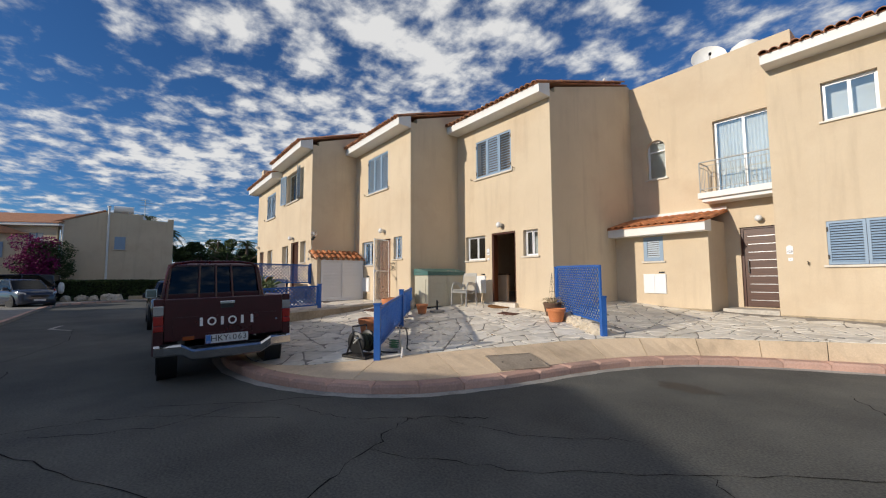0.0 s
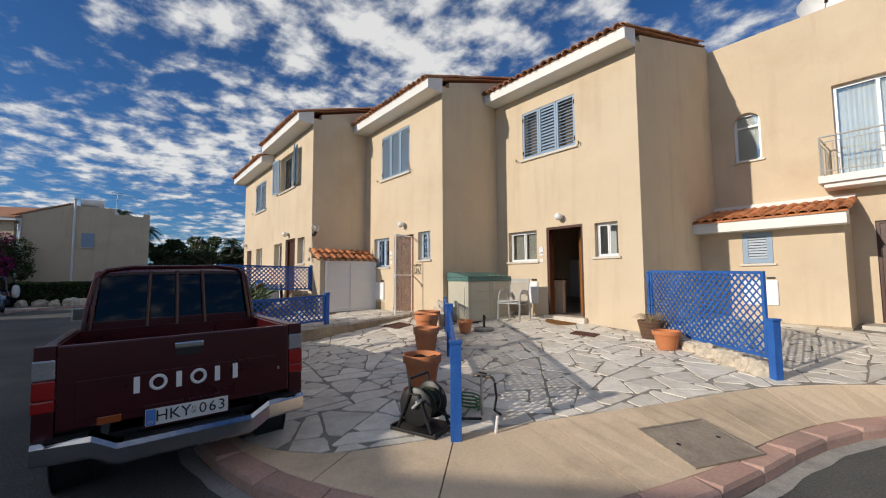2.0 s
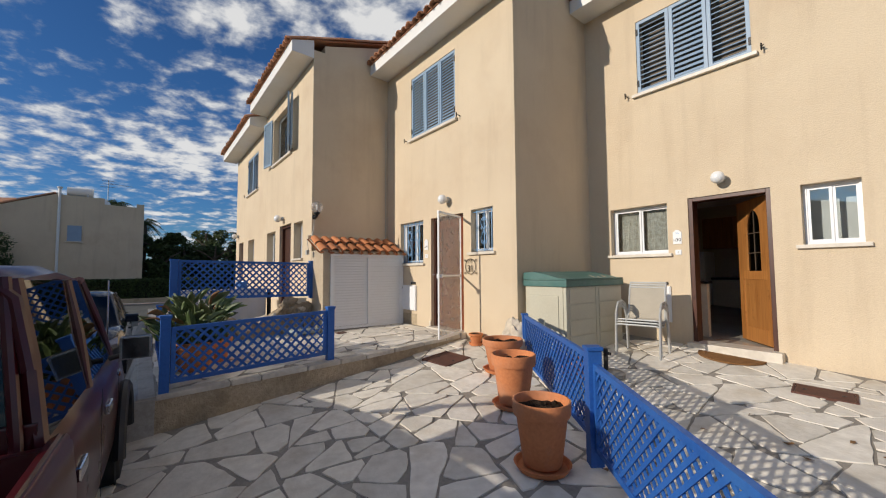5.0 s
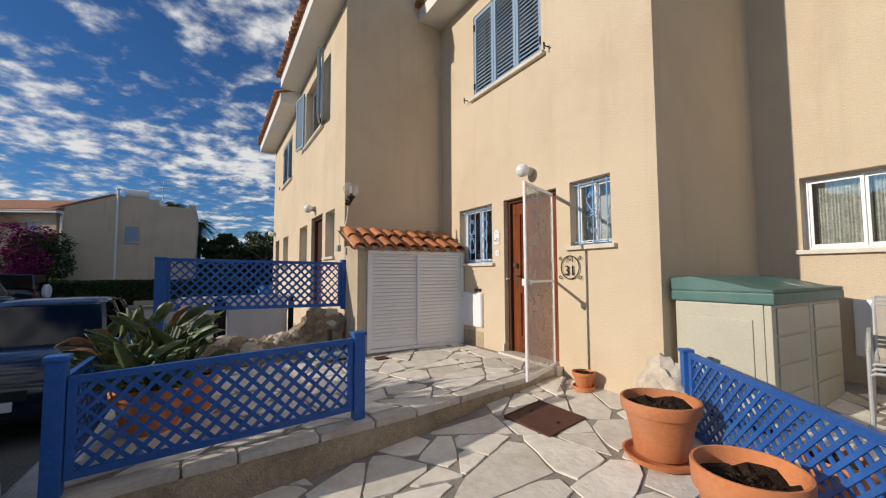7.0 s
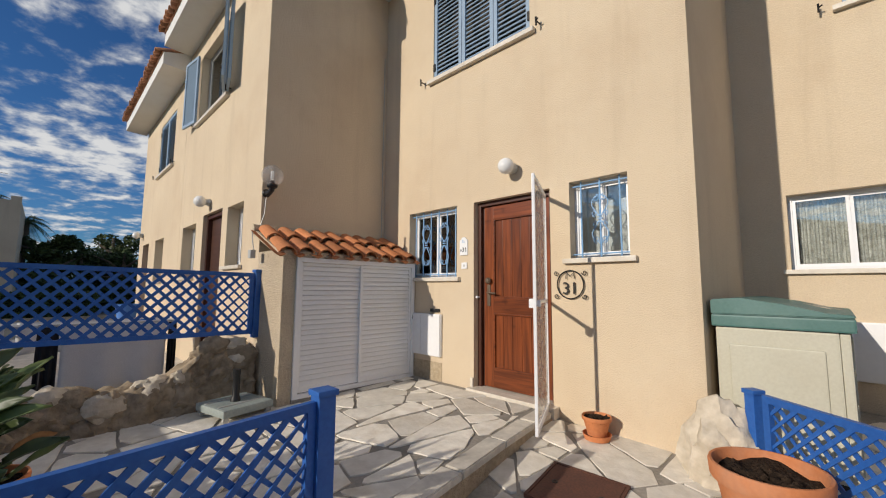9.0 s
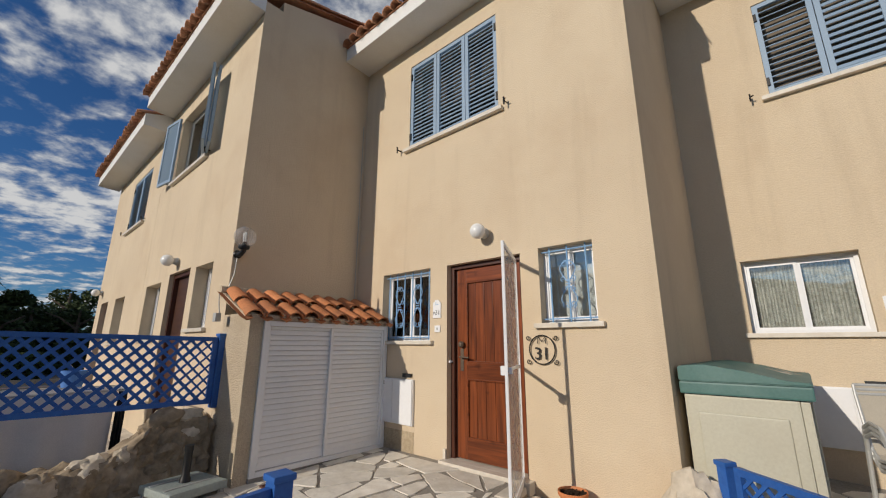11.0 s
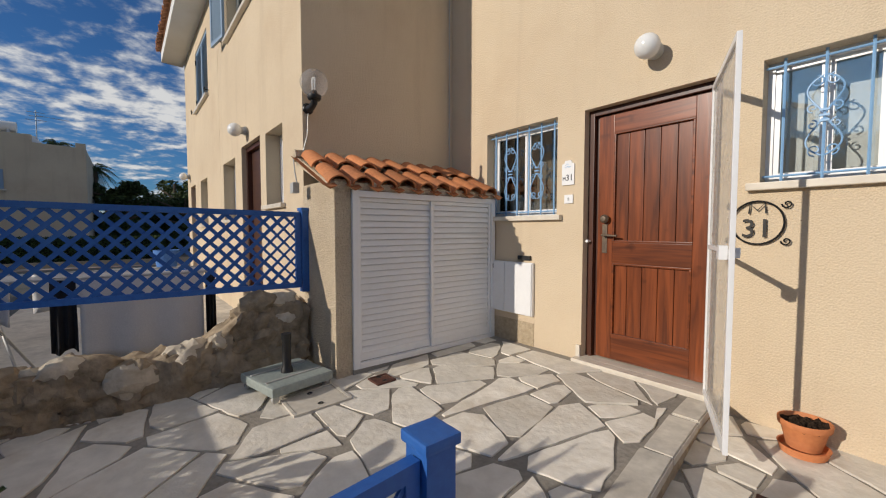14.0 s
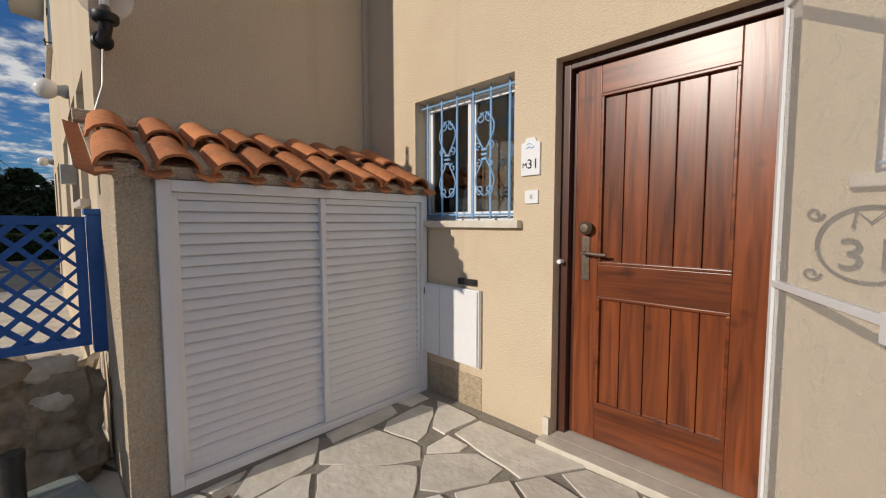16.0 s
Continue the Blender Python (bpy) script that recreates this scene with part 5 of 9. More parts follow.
def kerb_run(name, line, step, width, material, top, label, inward=1):
    """Separate kerb stones along a line, each bevelled on its outer arris."""
    root = thing(name, label, "kerb", "", "structure")
    pts = evenly(line, step)
    inn = offset(pts, width * inward)
    r = random.Random(2)
    for i in range(len(pts) - 1):
        a, b, c, d = pts[i], pts[i + 1], inn[i + 1], inn[i]
        g = 0.004
        mid = (a + b + c + d) / 4
        dz = r.uniform(-0.004, 0.004)
        q = [p + (mid - p).normalized() * g for p in (a, b, c, d)]
        bm = bmesh.new()
        e = Vector((0, 0, 1))
        lo = [bm.verts.new(p + e * (ROAD_Z - 0.05)) for p in q]
        h1 = top + dz
        md = [bm.verts.new(p + e * (h1 - (0.035 if k < 2 else 0.004))) for k, p in enumerate(q)]
        hi = [bm.verts.new(p + (mid - p) * (0.16 if k < 2 else 0.04) + e * h1) for k, p in enumerate(q)]
        for s, t in ((lo, md), (md, hi)):
            for k in range(4):
                bm.faces.new((s[k], s[(k + 1) % 4], t[(k + 1) % 4], t[k]))
        bm.faces.new(hi)
        part("kerb_stone", bm, material, root)
    return root


kerb_run("kerb", KERB_LINE, 0.62, 0.22, KERB, KERB_TOP, "pink concrete kerb stones along the road edge")

# pale concrete gutter strip at the foot of the kerb
bm = bmesh.new()
outer = offset(KERB_LINE, -0.13)
va = [bm.verts.new((p.x, p.y, ROAD_Z + 0.012)) for p in KERB_LINE]
vb = [bm.verts.new((p.x + 0.012 * math.sin(i * 1.3), p.y + 0.012 * math.sin(i * 2.1), ROAD_Z + 0.004)) for i, p in enumerate(outer)]
for i in range(len(va) - 1):
    bm.faces.new((va[i], va[i + 1], vb[i + 1], vb[i]))
setting("gutter", bm, GUTTER, "pale worn concrete gutter strip", "gutter")


def crack(pts, r, width=0.012):
    """A wandering crack: a flat ribbon on the asphalt, the crack's inner shade in its colour."""
    line = catmull(pts, 10)
    bm = bmesh.new()
    prev = None
    for i, p in enumerate(line):
        p = p + Vector((r.uniform(-0.04, 0.04), r.uniform(-0.04, 0.04), 0))
        t = (line[min(i + 1, len(line) - 1)] - line[max(i - 1, 0)]).normalized()
        n = Vector((-t.y, t.x, 0)) * width * r.uniform(0.12, 0.75)
        cur = (bm.verts.new(p + n + Vector((0, 0, ROAD_Z + 0.004))), bm.verts.new(p - n + Vector((0, 0, ROAD_Z + 0.004))))
        if prev:
            bm.faces.new((prev[0], cur[0], cur[1], prev[1]))
        prev = cur
    setting("road_crack", bm, CRACK_SHADE, "dark irregular crack in the asphalt", "crack")


CRACK_SHADE = surface("crack_shadow", (0.022, 0.021, 0.02), (0.014, 0.013, 0.013), 1.0, 60, 6, spec=0.1)
OIL = surface("oil_soaked_asphalt", (0.045, 0.042, 0.038), (0.03, 0.028, 0.026), 0.6, 120, 3, 0.5, 0.005)
rc = random.Random(11)
crack([(9.9, -5.9), (9.3, -5.0), (8.9, -4.3), (9.4, -3.6)], rc, 0.014)
crack([(9.3, -5.0), (10.3, -4.3), (11.3, -3.2), (12.6, -1.8), (14.2, -0.8)], rc, 0.010)
crack([(11.3, -3.2), (11.9, -3.9), (12.2, -4.6)], rc, 0.010)
crack([(11.6, 0.4), (12.2, -0.6), (12.9, -1.4), (13.4, -2.4)], rc, 0.010)
crack([(9.9, -5.9), (8.0, -7.2), (6.0, -8.0), (3.0, -8.3)], rc, 0.010)
crack([(7.6, -4.6), (7.2, -5.6), (7.5, -6.4), (7.1, -7.4)], rc, 0.010)
crack([(8.9, -4.3), (8.3, -4.9), (7.4, -5.3), (6.6, -6.6)], rc, 0.008)
crack([(9.2, -4.0), (9.9, -3.7), (10.6, -3.0)], rc, 0.008)
crack([(12.4, -0.4), (13.2, -0.9), (14.4, -1.1)], rc, 0.007)
crack([(8.0, -5.4), (7.0, -6.6), (6.8, -7.8), (7.4, -8.6)], rc, 0.010)
crack([(-4.0, -8.2), (-1.0, -8.0), (2.0, -8.6)], rc, 0.012)
# oil patch and a pale painted mark
for name, c, rx, ry, m, lab in (("oil_stain", (10.2, -0.75), 0.36, 0.2, OIL, "dark oil stain on the road"),):
    bm = bmesh.new()
    ring = [bm.verts.new((c[0] + rx * math.cos(a) * (1 + 0.18 * math.sin(3 * a + 1) + 0.1 * math.sin(7 * a)), c[1] + ry * math.sin(a) * (1 + 0.2 * math.sin(5 * a)), ROAD_Z + 0.005)) for a in [math.tau * i / 40 for i in range(40)]]
    bm.faces.new(ring)
    setting(name, bm, m, lab, "stain")
bm = bmesh.new()
for s in ([(-5.5, -8.6), (-4.4, -8.75), (-3.6, -8.2)],):
    line = [Vector((*p, ROAD_Z + 0.005)) for p in s]
    va = [bm.verts.new(p + Vector((0, 0.06, 0))) for p in line]
    vb = [bm.verts.new(p - Vector((0, 0.06, 0))) for p in line]
    for i in range(len(line) - 1):
        bm.faces.new((va[i], va[i + 1], vb[i + 1], vb[i]))
setting("road_mark", bm, GUTTER, "faded white paint mark on the road", "road mark")


def pavement_band():
    """Tan concrete slabs between the paving and the kerb, laid bay by bay."""
    root = thing("pavement", "tan concrete pavement slabs along the pink kerb", "pavement", "", "structure")
    inner = evenly(BAND_IN, 0.05)
    outer = offset(KERB_LINE, 0.222)
    stations = evenly(inner, 0.95)
    for i in range(len(stations) - 1):
        a0 = min(range(len(inner)), key=lambda k: (inner[k] - stations[i]).length)
        a1 = min(range(len(inner)), key=lambda k: (inner[k] - stations[i + 1]).length)
        idx = [a0 + (a1 - a0) * k // 4 for k in range(5)]
        bm = bmesh.new()
        top, low = [], []
        for k, j in enumerate(idx):
            p = inner[j]
            q = min(outer, key=lambda o: (o - p).length)
            t = (inner[min(a1, len(inner) - 1)] - inner[a0]).normalized() * (0.006 if k == 0 else (-0.006 if k == 4 else 0))
            pz = ground_z(p.x, p.y) + 0.006
            top.append((bm.verts.new((p.x + t.x, p.y + t.y, pz)), bm.verts.new((q.x + t.x, q.y + t.y, min(pz - 0.01, KERB_TOP + 0.004)))))
            low.append((bm.verts.new((p.x + t.x, p.y + t.y, ROAD_Z - 0.1)), bm.verts.new((q.x + t.x, q.y + t.y, ROAD_Z - 0.1))))
        for k in range(4):
            bm.faces.new((top[k][0], top[k + 1][0], top[k + 1][1], top[k][1]))
            bm.faces.new((top[k][0], low[k][0], low[k + 1][0], top[k + 1][0]))
            bm.faces.new((top[k][1], top[k + 1][1], low[k + 1][1], low[k][1]))
        for k in (0, 4):
            bm.faces.new((top[k][0], top[k][1], low[k][1], low[k][0]))
        part("slab", bm, SLAB, root)


pavement_band()
# bed under the paving, of dark mortar
bm = bmesh.new()
columns = []
for p in BAND_IN:
    ys = [p.y + (9.0 - p.y) * k / 14 for k in range(15)]
    columns.append([bm.verts.new((p.x, y, ground_z(p.x, y) - 0.009)) for y in ys] + [bm.verts.new((p.x, ys[-1], -0.6)), bm.verts.new((p.x, ys[0], -0.6))])
for a, b in zip(columns, columns[1:]):
    for k in range(len(a)):
        bm.faces.new((a[k], b[k], b[(k + 1) % len(a)], a[(k + 1) % len(a)]))
bm.faces.new(columns[0])
bm.faces.new(columns[-1][::-1])
setting("forecourt_bed", bm, MORTAR, "grey mortar joints of the crazy paving", "paving")


def clip(poly, n, c):
    """The part of a polygon where dot(n, p) <= c."""
    out = []
    for a, b in zip(poly, poly[1:] + poly[:1]):
        da, db = n[0] * a[0] + n[1] * a[1] - c, n[0] * b[0] + n[1] * b[1] - c
        if da <= 0:
            out.append(a)
        if da * db < 0:
            t = da / (da - db)
            out.append((a[0] + (b[0] - a[0]) * t, a[1] + (b[1] - a[1]) * t))
    return out


def halves(poly, r):
    """Cuts a stone in two across its longer way, somewhat askew."""
    n = len(poly)
    cx, cy = sum(p[0] for p in poly) / n, sum(p[1] for p in poly) / n
    best = max(((math.hypot(p[0] - q[0], p[1] - q[1]), p, q) for i, p in enumerate(poly) for q in poly[:i]), key=lambda t: t[0])
    a = math.atan2(best[2][1] - best[1][1], best[2][0] - best[1][0]) + radians(r.uniform(-26, 26))
    d = (math.cos(a), math.sin(a))
    c = d[0] * cx + d[1] * cy + r.uniform(-0.14, 0.14) * best[0]
    return [q for q in (clip(poly, d, c), clip(poly, (-d[0], -d[1]), -c)) if len(q) >= 3]


def area(poly):
    return abs(sum(a[0] * b[1] - b[0] * a[1] for a, b in zip(poly, poly[1:] + poly[:1]))) / 2


def crazy(x0, y0, x1, y1, size, seed, keep, region=None, edge_line_pts=()):
    """Irregular angular stones: a field broken again and again, each piece drawn in for its joints."""
    r = random.Random(seed)
    todo, cells = [[(x0, y0), (x1, y0), (x1, y1), (x0, y1)]], []
    while todo:
        poly = todo.pop()
        if area(poly) > size * size * r.uniform(0.55, 2.3):
            todo += halves(poly, r)
            continue
        p = (sum(q[0] for q in poly) / len(poly), sum(q[1] for q in poly) / len(poly))
        if not keep(*p):
            continue
        for turn in range(3):
            sharp = []
            for k, o in enumerate(poly):
                u, v = Vector(poly[k - 1]) - Vector(o), Vector(poly[(k + 1) % len(poly)]) - Vector(o)
                sharp.append(u.angle(v, 3.0))
            k = sharp.index(min(sharp))
            if sharp[k] < (1.1, 1.35, 1.45)[turn] or (turn == 0 and r.random() < 0.4):
                o, a, b = poly[k], poly[k - 1], poly[(k + 1) % len(poly)]
                ta, tb = r.uniform(0.12, 0.32), r.uniform(0.12, 0.32)
                poly = poly[:k] + [(o[0] + (a[0] - o[0]) * ta, o[1] + (a[1] - o[1]) * ta), (o[0] + (b[0] - o[0]) * tb, o[1] + (b[1] - o[1]) * tb)] + poly[k + 1:]
        for a, b in list(zip(poly, poly[1:] + poly[:1])):
            n = (b[1] - a[1], a[0] - b[0])
            if len(poly) >= 3:
                poly = clip(poly, n, n[0] * a[0] + n[1] * a[1] - r.uniform(0.005, 0.016) * math.hypot(*n))
        if edge_line_pts and len(poly) >= 3:
            e = min(range(len(edge_line_pts)), key=lambda k: (edge_line_pts[k].x - p[0]) ** 2 + (edge_line_pts[k].y - p[1]) ** 2)
            for k in (max(e - 3, 1), e, min(e + 3, len(edge_line_pts) - 2)):
                a, b, o = edge_line_pts[k - 1], edge_line_pts[min(k + 1, len(edge_line_pts) - 1)], edge_line_pts[k]
                n = ((b.y - a.y), -(b.x - a.x))
                d = math.hypot(*n)
                if (o.x - p[0]) ** 2 + (o.y - p[1]) ** 2 < 1.5 and len(poly) >= 3:
                    poly = clip(poly, n, n[0] * o.x + n[1] * o.y - 0.03 * d)
        for n, c in region or ():
            if len(poly) >= 3:
                poly = clip(poly, n, c)
        if len(poly) >= 3 and area(poly) > 0.004:
            cells.append(poly)
    return cells


def stone_mesh(bm, poly, height, r):
    """One flagstone: ragged edges, a chamfered rim and a slightly uneven top."""
    ring = []
    n = len(poly)
    cx, cy = sum(p[0] for p in poly) / n, sum(p[1] for p in poly) / n
    for a, b in zip(poly, poly[1:] + poly[:1]):
        d = math.hypot(b[0] - a[0], b[1] - a[1])
        if d < 0.02:
            continue
        k = max(1, min(6, int(d / 0.09)))
        for i in range(k):
            t = (i + (0.07 if i == 0 else 0)) / k
            w = 0.007 if d > 0.1 else 0.003
            px, py = a[0] + (b[0] - a[0]) * t, a[1] + (b[1] - a[1]) * t
            bend = noise.noise_vector(Vector((px * 1.7, py * 1.7, 0.5))) * 0.035
            ring.append((px + bend.x + r.uniform(-w, w), py + bend.y + r.uniform(-w, w)))
    if len(ring) < 3:
        return False
    lift, tx, ty = r.uniform(-0.002, 0.004), r.uniform(-0.006, 0.006), r.uniform(-0.006, 0.006)
    z = lambda x, y, d: height(x, y) + lift + tx * (x - cx) + ty * (y - cy) - d
    lo = [bm.verts.new((x, y, height(x, y) - 0.04)) for x, y in ring]
    md = [bm.verts.new((x, y, z(x, y, 0.003))) for x, y in ring]
    hi = [bm.verts.new((x + (cx - x) * 0.012, y + (cy - y) * 0.012, z(x, y, 0))) for x, y in ring]
    m = len(ring)
    for s, t in ((lo, md), (md, hi)):
        for k in range(m):
            bm.faces.new((s[k], s[(k + 1) % m], t[(k + 1) % m], t[k]))
    bm.faces.new(hi)
    return True


def in_forecourt(x, y):
    if y > 1.93 + 3.2 or (x < 2.2 and y > 0.0) or (2.2 <= x < 6.1 and y > 1.93) or x + 0.0775 * y < 0.95:
        return False
    near = min(BAND_IN, key=lambda p: (p.x - x) ** 2 + (p.y - y) ** 2)
    i = BAND_IN.index(near)
    a, b = BAND_IN[max(i - 1, 0)], BAND_IN[min(i + 1, len(BAND_IN) - 1)]
    return (b.x - a.x) * (y - near.y) - (b.y - a.y) * (x - near.x) > -0.05


def lay_flags(root, cells, height, seed, near, far_name):
    r = random.Random(seed)
    rest = bmesh.new()
    for poly in cells:
        cx, cy = sum(p[0] for p in poly) / len(poly), sum(p[1] for p in poly) / len(poly)
        if near(cx, cy):
            bm = bmesh.new()
            if stone_mesh(bm, poly, height, r):
                part("flagstone", bm, STONE, root, fix=False)
        else:
            stone_mesh(rest, poly, height, r)
    if len(rest.verts):
        tagged(part(far_name, rest, STONE_FAR, root), "", "", "", "stuff")


STONE_FAR = surface("flagstone_far", (0.84, 0.785, 0.685), (0.66, 0.61, 0.52), 0.8, 11, 3.2, 0.5, 0.010, vary=0.13, spec=0.3, island=True,
                    stain_col=(0.50, 0.40, 0.27), stain_amount=0.45, relief=26)
paving = thing("crazy_paving", "pale grey irregular flagstone paving of the forecourt", "paving", "", "structure")
cells = crazy(0.8, -5.2, 16.0, 5.4, 0.385, 21, in_forecourt, [((-1, -0.0775), -0.935), ((0, 1), 5.2)], BAND_IN)
lay_flags(paving, cells, ground_z, 4, lambda x, y: x < 6.9 and y < 0.9 - 0.12 * x, "distant_flagstones")

# ---- the raised terrace in front of the middle house ----
TE = [(-1.72, -4.32), (1.26, -4.32), (1.2, -2.4), (1.17, -1.9), (1.06, -1.1), (0.98, -0.3), (0.98, 0.0), (-1.72, 0.0)]
bm = bmesh.new()
prism(bm, [(x, y, terrace_z(y) - 0.008) for x, y in TE], (0, 0, -0.75))
setting("terrace_bed", bm, MORTAR, "grey mortar joints of the terrace paving", "terrace")
# the terrace's plastered retaining wall
bm = bmesh.new()
line = TE[1:7]
for (ax, ay), (bx, by) in zip(line, line[1:]):
    prism(bm, [(ax, ay, terrace_z(ay) - 0.055), (bx, by, terrace_z(by) - 0.055), (bx + 0.035, by, terrace_z(by) - 0.055), (ax + 0.035, ay, terrace_z(ay) - 0.055)], (0, 0, -0.7))
setting("terrace_wall", bm, PLINTH, "stained plaster riser of the raised terrace", "wall")
bm = bmesh.new()
prism(bm, [(-1.72, -4.30, terrace_z(-4.32) - 0.012), (-1.72, -4.48, terrace_z(-4.48) - 0.012), (-1.72, -4.52, terrace_z(-4.53) - 0.05), (-1.72, -4.66, -0.40), (-1.72, -4.66, -0.7), (-1.72, -4.30, -0.7)], (3.03, 0, 0))
bmesh.ops.bevel(bm, geom=bm.edges[:], offset=0.02, segments=2, affect="EDGES")
setting("terrace_wall_front", bm, CURB_RENDER, "pale cement front wall of the terrace sloping to the road", "wall")
terrace = thing("terrace_paving", "pale irregular flagstones of the raised terrace", "paving", "", "structure")
region = [((-1, 0), 1.70), ((0, 1), -0.105), ((0, -1), 4.30)]
region += [((by - ay, ax - bx), (by - ay) * ax + (ax - bx) * ay - 0.13 * math.hypot(by - ay, ax - bx)) for (ax, ay), (bx, by) in [((1.26, -4.32), (1.18, -1.95)), ((1.18, -1.95), (0.93, 0.0))]]
cells = crazy(-1.8, -4.4, 1.4, 0.1, 0.40, 34, lambda x, y: -1.7 < x < 1.25 and -4.4 < y < 0, region)
lay_flags(terrace, cells, lambda x, y: terrace_z(y), 9, lambda x, y: True, "")
# cap stones along the terrace edge
edge_line = evenly(catmull([(1.26, -4.32), (1.2, -2.4), (1.16, -1.8), (1.06, -1.1), (0.98, -0.3), (0.97, -0.11)], 8), 0.02)
caps = thing("terrace_edge", "worn cut stone edging along the raised terrace", "edging", "", "structure")
r = random.Random(6)
i = 0
while i < len(edge_line) - 8:
    k = min(len(edge_line) - 1, i + r.randint(16, 34))
    a, b = edge_line[i], edge_line[k]
    t = (b - a).normalized()
    n = Vector((-t.y, t.x, 0))
    a, b = a + t * 0.006, b - t * 0.006
    bm = bmesh.new()
    prism(bm, [(*(p.xy), terrace_z(p.y) - 0.055) for p in (a - n * 0.05, b - n * 0.05, b + n * r.uniform(0.10, 0.13), a + n * r.uniform(0.10, 0.13))], (0, 0, 0.055 + r.uniform(-0.003, 0.004)))
    bmesh.ops.bevel(bm, geom=bm.edges[:], offset=0.008, segments=2, affect="EDGES")
    part("cap_stone", bm, CAPSTONE, caps)
    i = k
# pavement strip between the terraces and the road, and the terrace of the house beyond
bm = bmesh.new()
prism(bm, [(-11, -4.52, -0.38), (1.22, -4.9, -0.38), (1.22, -4.362, -0.26), (-11, -4.362, -0.26)], (0, 0, -0.3))
setting("pavement_strip", bm, CONCRETE, "grey concrete strip beside the terrace wall", "pavement")
bm = boxes(((-10.2, -4.3, -0.6), (-1.98, -1.75, 0.14)))
setting("far_terrace", bm, CAPSTONE, "pale paved terrace of the house beyond", "terrace")
bm = boxes(((-30, -1.5, -0.6), (-9.95, 14, -0.42)))
setting("garden_earth", bm, EARTH, "dry earth of the garden beyond the row", "ground")


def iron_cover(name, c, a, b, z, turn, material, label, tilt=(0, 0), frame=True):
    root = thing(name, label, "manhole cover")
    part("frame", boxes(((-a, -b, -0.03), (-a + 0.02, b, 0.004)), ((a - 0.02, -b, -0.03), (a, b, 0.004)), ((-a + 0.02, -b, -0.03), (a - 0.02, -b + 0.02, 0.004)), ((-a + 0.02, b - 0.02, -0.03), (a - 0.02, b, 0.004))), material, root)
    lid = part("lid", boxes(((-a + 0.024, -b + 0.024, -0.02), (a - 0.024, b - 0.024, 0.001)), soft=0.003), material, root)
    for s in (-1, 1):
        part("keyhole", lathe(bmesh.new(), [(0.02, 0.0), (0.02, 0.003), (0.011, 0.003), (0.011, 0.0)], 12, (s * a * 0.6, 0, 0.001)), BLACK, lid)
    root.matrix_world = pose(*c, z, tilt[0], tilt[1], turn)
    return root


def lie(x, y):
    """Tilt of a thing that lies on the sloping paving."""
    return math.degrees(math.atan(0.1151 - 0.0079 * min(x, 9))), math.degrees(math.atan(0.0404 + 0.0079 * y))


iron_cover("manhole_cover", (1.66, -0.92), 0.26, 0.24, ground_z(1.66, -0.92) + 0.012, 5, RUST, "square rusty iron manhole cover in the paving", lie(1.66, -0.92))
iron_cover("manhole_cover", (5.35, 1.0), 0.24, 0.15, ground_z(5.35, 1.0) + 0.012, 8, RUST, "small rusty iron manhole cover in the paving", lie(5.35, 1.0))


def band_z(x, y):
    """Height of the pavement slabs, from the paving down to the kerb."""
    p = Vector((x, y, 0))
    a = min(evenly(BAND_IN, 0.05), key=lambda o: (o.xy - p.xy).length)
    b = min(offset(KERB_LINE, 0.222), key=lambda o: (o.xy - p.xy).length)
    da, db = (a.xy - p.xy).length, (b.xy - p.xy).length
    hi = ground_z(a.x, a.y) + 0.006
    return hi + (min(hi - 0.01, KERB_TOP + 0.004) - hi) * da / (da + db)


def pavement_cover(x, y, turn):
    c = iron_cover("manhole_cover", (0, 0), 0.41, 0.30, 0, 0, COVER, "square grey-brown concrete inspection cover in the pavement")
    e = 0.25
    up = Vector((-(band_z(x + e, y) - band_z(x - e, y)) / (2 * e), -(band_z(x, y + e) - band_z(x, y - e)) / (2 * e), 1)).normalized()
    c.matrix_world = Matrix.Translation((x, y, band_z(x, y) + 0.010)) @ Vector((0, 0, 1)).rotation_difference(up).to_matrix().to_4x4() @ pose(0, 0, 0, 0, 0, turn)


COVER = surface("weathered_concrete_cover", (0.42, 0.345, 0.26), (0.28, 0.23, 0.175), 0.9, 30, 4, 0.5, 0.006, stain_col=(0.2, 0.16, 0.12), stain_amount=0.6)
pavement_cover(8.24, -1.9, 70)
iron_cover("inspection_cover", (-0.80, -2.02), 0.17, 0.20, terrace_z(-2.02) + 0.01, 0, CAPSTONE, "stone-filled inspection cover on the terrace", (2, 0))
iron_cover("drain_grate", (-0.78, -1.5), 0.08, 0.08, terrace_z(-1.5) + 0.01, 0, RUST, "small rusty drain grate on the terrace", (2, 0))

# ---- blue lattice fences ----
def fence_post(parent, x, y, z0, z1, turn=0, w=0.045):
    p = part("post", boxes(((-w, -w, 0), (w, w, z1 - z0 - 0.03)), soft=0.005), FENCE, parent)
    part("cap", boxes(((-w - 0.01, -w - 0.01, z1 - z0 - 0.03), (w + 0.01, w + 0.01, z1 - z0)), soft=0.008), FENCE, p)
    p.matrix_basis = pose(x, y, z0, 0, 0, turn)


